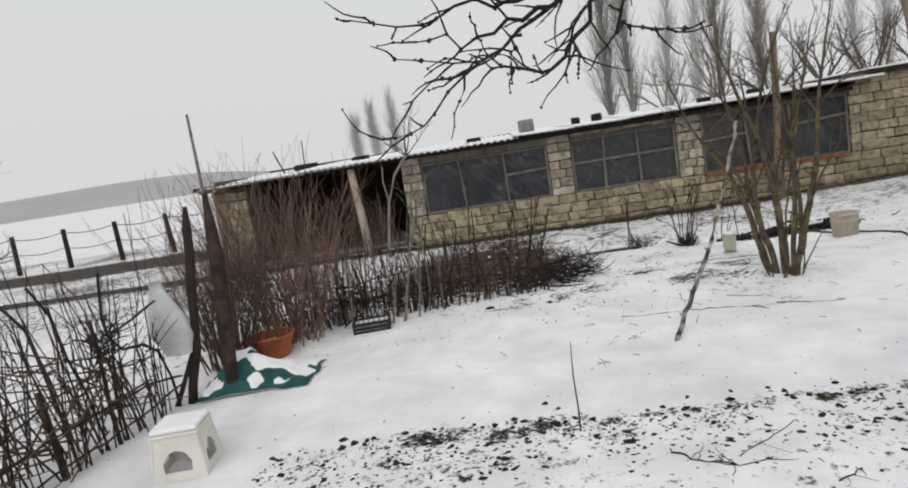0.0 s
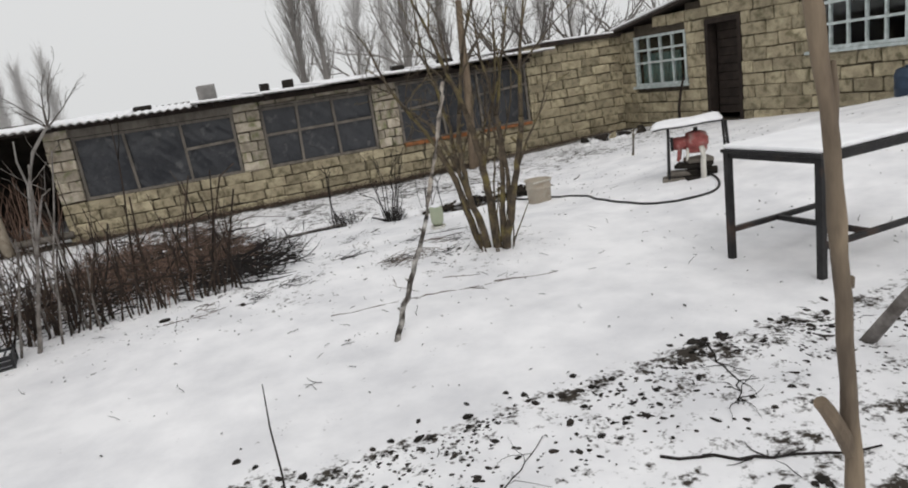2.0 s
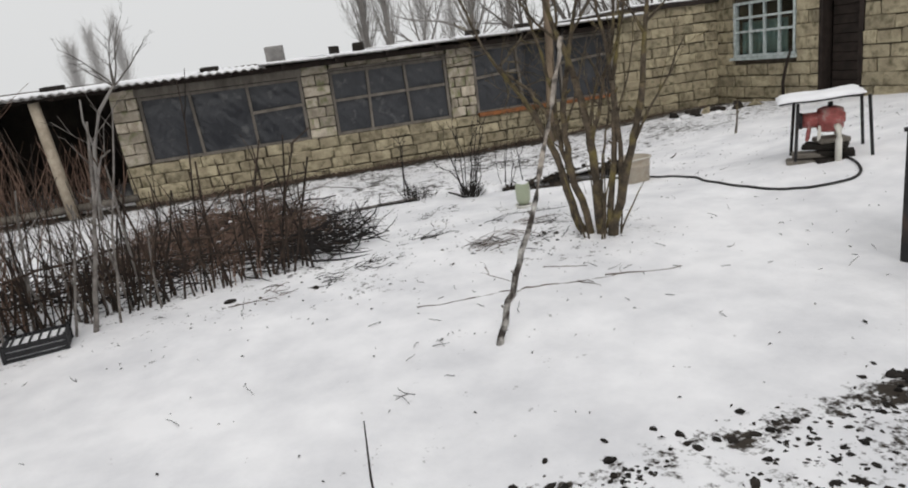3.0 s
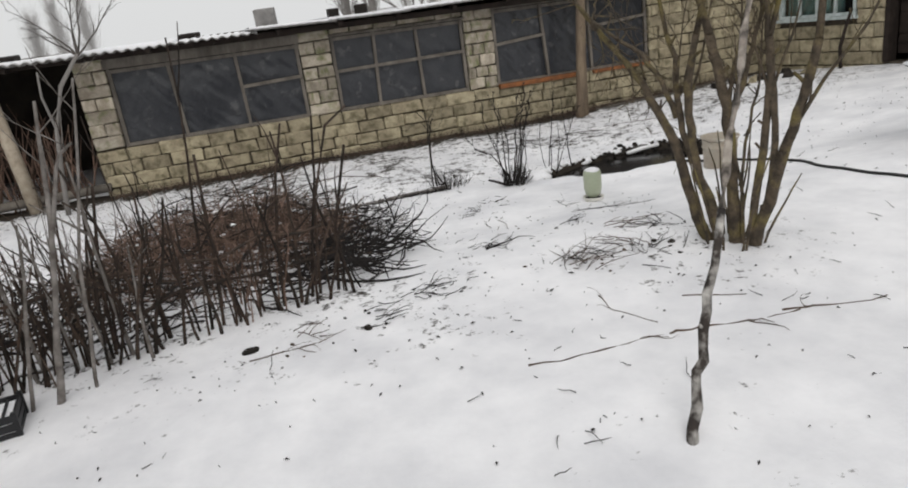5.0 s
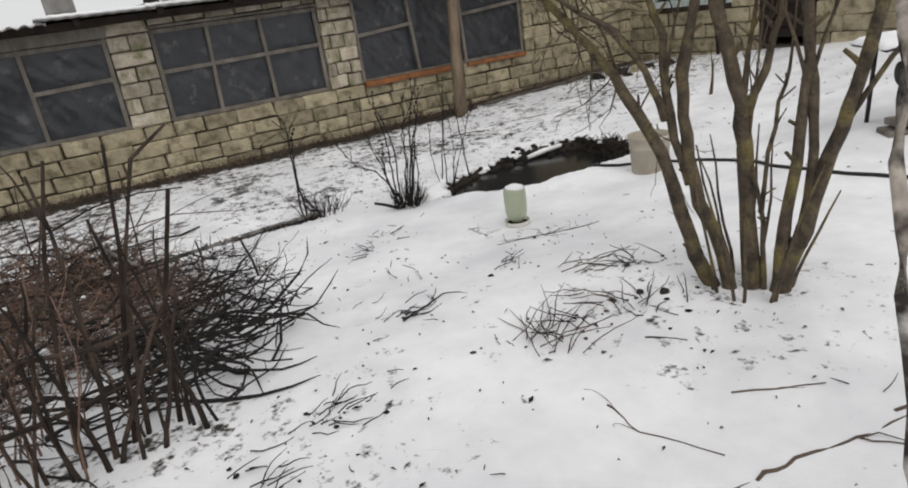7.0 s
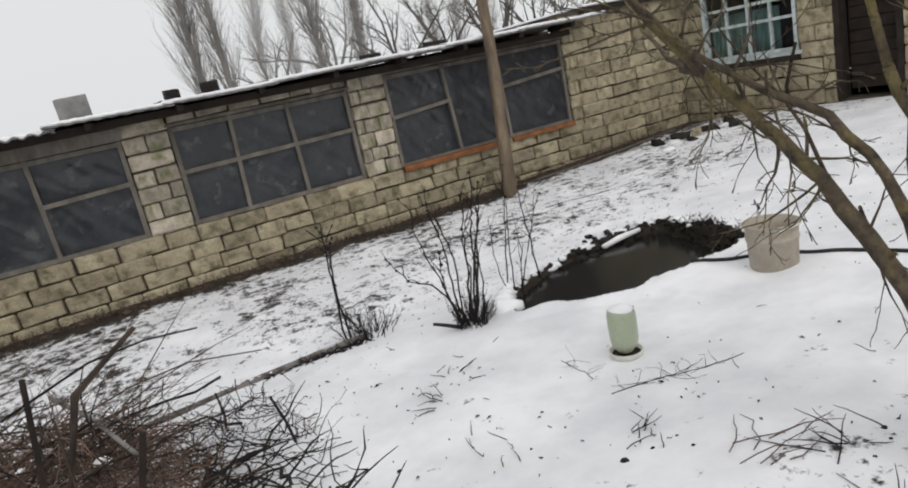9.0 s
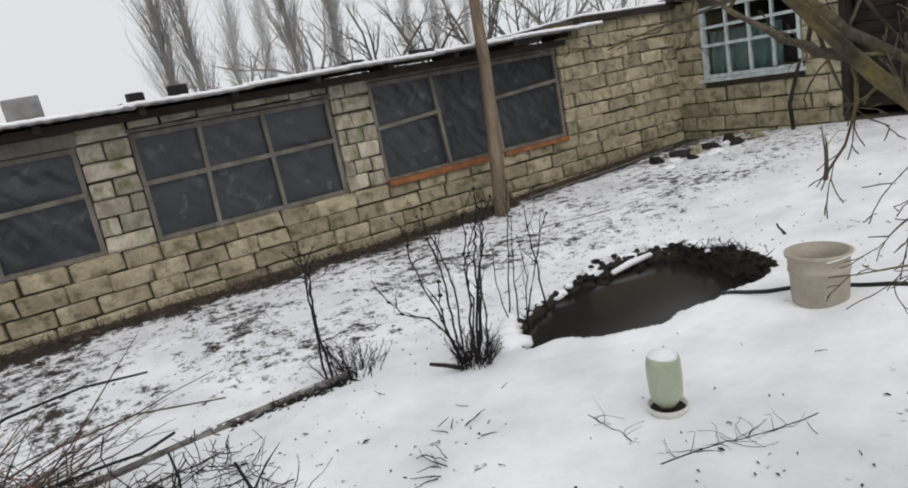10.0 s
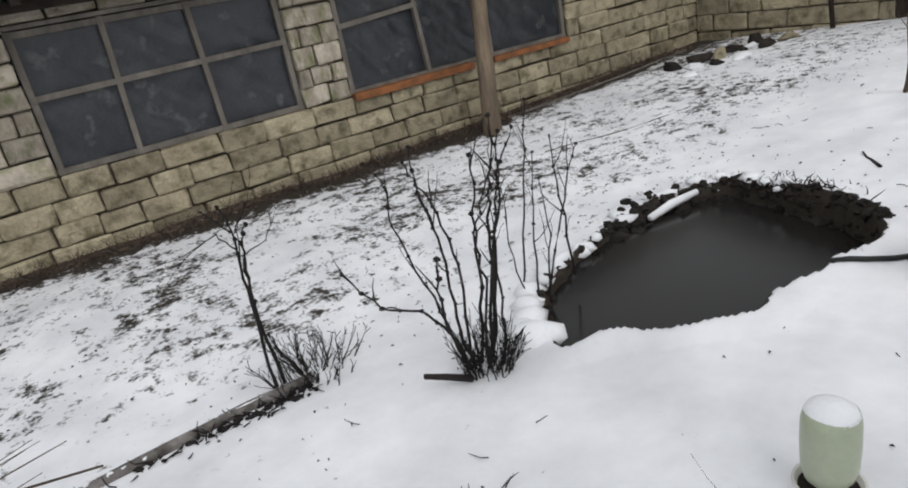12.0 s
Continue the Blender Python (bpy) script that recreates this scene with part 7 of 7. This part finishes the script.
for i in range(6500):
    x, y = rnd.uniform(-1.5, 9.0), rnd.uniform(1.5, 12.6)
    if y < 8.0 and rnd.random() < (0.35 if 5.2 < y and x < 3.6 else 0.8):
        continue
    if noise.noise((x * 0.8, y * 0.8, 12)) < rnd.uniform(-0.5, 0.45) or pit_depth(x, y) > -0.03:
        continue
    a, s_ = rnd.uniform(0, 6.28), rnd.uniform(0.005, 0.012) * (1.9 if rnd.random() < 0.15 else 1)
    z = ground_z(x, y) + 0.004
    u, v = Vector((math.cos(a), math.sin(a), rnd.uniform(-0.1, 0.4))) * s_, Vector((-math.sin(a), math.cos(a), rnd.uniform(-0.1, 0.3))) * s_ * 0.45
    p = Vector((x, y, z))
    lf.add([p - u, p + v + Vector((0, 0, 0.004)), p + u, p - v + Vector((0, 0, 0.004)), p + Vector((0, 0, 0.009))], [(0, 1, 4), (1, 2, 4), (2, 3, 4), (3, 0, 4), (0, 3, 2, 1)])
whole("fallen_leaves", lf, TWIGD, "scattered small dark leaves on the snow", "leaves", "stuff")
lt = Shape()
for i in range(800):
    x, y = rnd.uniform(-1.0, 8.0), rnd.uniform(2.0, 12.5)
    if noise.noise((x * 0.7, y * 0.7, 31)) < rnd.uniform(-0.4, 0.4) or pit_depth(x, y) > -0.05:
        continue
    a = rnd.uniform(0, 6.28)
    pts = wander((x, y, ground_z(x, y) + 0.006), (math.cos(a), math.sin(a), 0.06), rnd.uniform(0.02, 0.12), 3, 0.3)
    lt.tube(pts, [0.0022, 0.002, 0.0018, 0.001], 4)
whole("twig_litter", lt, TWIGD, "short thin twigs scattered over the snow", "twigs", "stuff")

wd = Shape()
for i in range(2600):
    x = rnd.uniform(-1.0, 8.9)
    y = 12.72 - abs(rnd.gauss(0, 0.13))
    a = rnd.uniform(0, 6.28)
    wd.tube(wander((x, y, ground_z(x, y) - 0.01), (0.8 * math.cos(a), 0.8 * math.sin(a), 0.7), rnd.uniform(0.04, 0.16), 3, 0.25), [0.003, 0.003, 0.0022, 0.001], 3)
for i in range(500):
    x = rnd.uniform(-1.0, 9.4)
    y = 12.72 - abs(rnd.gauss(0, 0.09))
    r = rnd.uniform(0.01, 0.035)
    wd.lump((x, y, ground_z(x, y) + r * 0.2), r, 0.4, 0.7)
whole("dead_weeds", wd, TWIG, "dark dead weeds and soil along the foot of the shed wall", "weeds", "stuff")
for i, (x, y, r, mt, lab) in enumerate(((8.25, 11.35, 0.14, EARTH, "dark stone with snow by the house corner"), (8.45, 11.25, 0.13, STONE, "pale broken stone by the house corner"), (8.9, 11.0, 0.12, EARTH, "dark stone with snow by the house corner"), (8.35, 10.95, 0.10, SNOW, "snow-covered stone by the house corner"), (9.2, 10.9, 0.10, STONE, "pale broken stone by the house corner"), (8.15, 11.08, 0.08, EARTH, "dark stone with snow by the house corner"), (8.5, 11.0, 0.09, SNOW, "snow-covered stone by the house corner"), (8.95, 11.2, 0.08, SNOW, "snow-covered stone by the house corner"), (8.7, 11.12, 0.07, EARTH, "dark stone with snow by the house corner"), (7.95, 11.5, 0.12, EARTH, "dark stone with snow by the house corner"), (8.05, 11.25, 0.11, SNOW, "snow-covered stone by the house corner"), (8.75, 11.32, 0.11, EARTH, "dark stone with snow by the house corner"), (9.1, 11.25, 0.12, EARTH, "dark stone with snow by the house corner"), (7.75, 11.1, 0.09, SNOW, "snow-covered stone by the house corner"), (3.106, 6.15, 0.028, EARTH, "small dark clod on the snow"), (3.176, 6.07, 0.03, EARTH, "small dark clod on the snow"), (2.80, 6.91, 0.017, EARTH, "small dark clod on the snow"), (1.225, 5.92, 0.036, EARTH, "small dark clod on the snow"), (0.62, 5.98, 0.035, EARTH, "small dark clod on the snow"))):
    f = Shape()
    if r > 0.05:
        x, y = x + 0.2, y + 0.45
    f.lump((x, y, ground_z(x, y) + r * (0.05 if mt is SNOW else 0.15)), r, 0.42, 0.45 if mt is SNOW or r < 0.05 else 0.7)
    ob = whole("rubble_stone", f, mt, lab, "stone", group="loose stones", bevel=0.008)
ps = Shape()
ps.tube([(5.04, 9.59, 0.495), (5.25, 9.60, 0.515), (5.46, 9.575, 0.53)], [0.022, 0.028, 0.02], 7)
whole("snowy_stick", ps, SNOW, "short snow-covered log on the pond bank", "log", smooth=True)
rk = Shape()
rk.tube([(9.74, 11.05, 0.72), (9.76, 11.10, 1.1), (9.74, 10.98, 1.45), (9.76, 10.92, 1.66)], [0.03, 0.028, 0.025, 0.02], 6)
whole("leaning_tool", rk, WOODD, "dark gnarled tool handle leaning on the house wall", "tool", smooth=True)

# ---- courses of stone, laid last ----


def shed_spans(k, z):
    if z < SILL:
        return [(-1.13, RIGHT)]
    if z < 2.30:
        return [(7.51, RIGHT)]
    return [(7.51, RIGHT)] if z < 2.58 else []


RH = 0.178
ROWS0 = SILL - 5 * RH
lay_blocks(wall_north, shed_spans, (0, SY + 0.04, 0), (1, 0, 0), ROWS0, 13, RH, 0.405, (0, -1, 0), BLOCKS, limit=300, seed=3)
for i, (a, b) in enumerate(PILLARS):
    lay_blocks(wall_north, lambda k, z, a=a, b=b: [(a, b)], (0, SY + 0.035, 0), (1, 0, 0), SILL, 7, 0.172, 0.42 if i != 2 else 0.24, (0, -1, 0), BLOCKS_OLD, seed=20 + i)
lay_blocks(wall_north, lambda k, z: [(2.26, 4.28)], (0, SY + 0.035, 0), (1, 0, 0), 2.29, 1, 0.105, 0.30, (0, -1, 0), BLOCKS_OLD, seed=33)
lay_blocks(wall_north, lambda k, z: [(LEFT, OPEN_L)], (0, SY + 0.04, 0), (1, 0, 0), 0.45, 10, RH, 0.40, (0, -1, 0), BLOCKS, seed=30)


def house_spans(k, z):
    out, s = [], 0.0
    for a, b, z0, z1 in cuts:
        if z0 - 0.05 < z < z1 + 0.05:
            out.append((s, a))
            s = b
    out.append((s, HLEN))
    return out


lay_blocks(wall_east, house_spans, HO - HN * 0.04, HD, 0.60, 22, 0.205, 0.46, HN, BLOCKS, top=lambda s: roof_z(s) - 0.02, limit=300, seed=5)
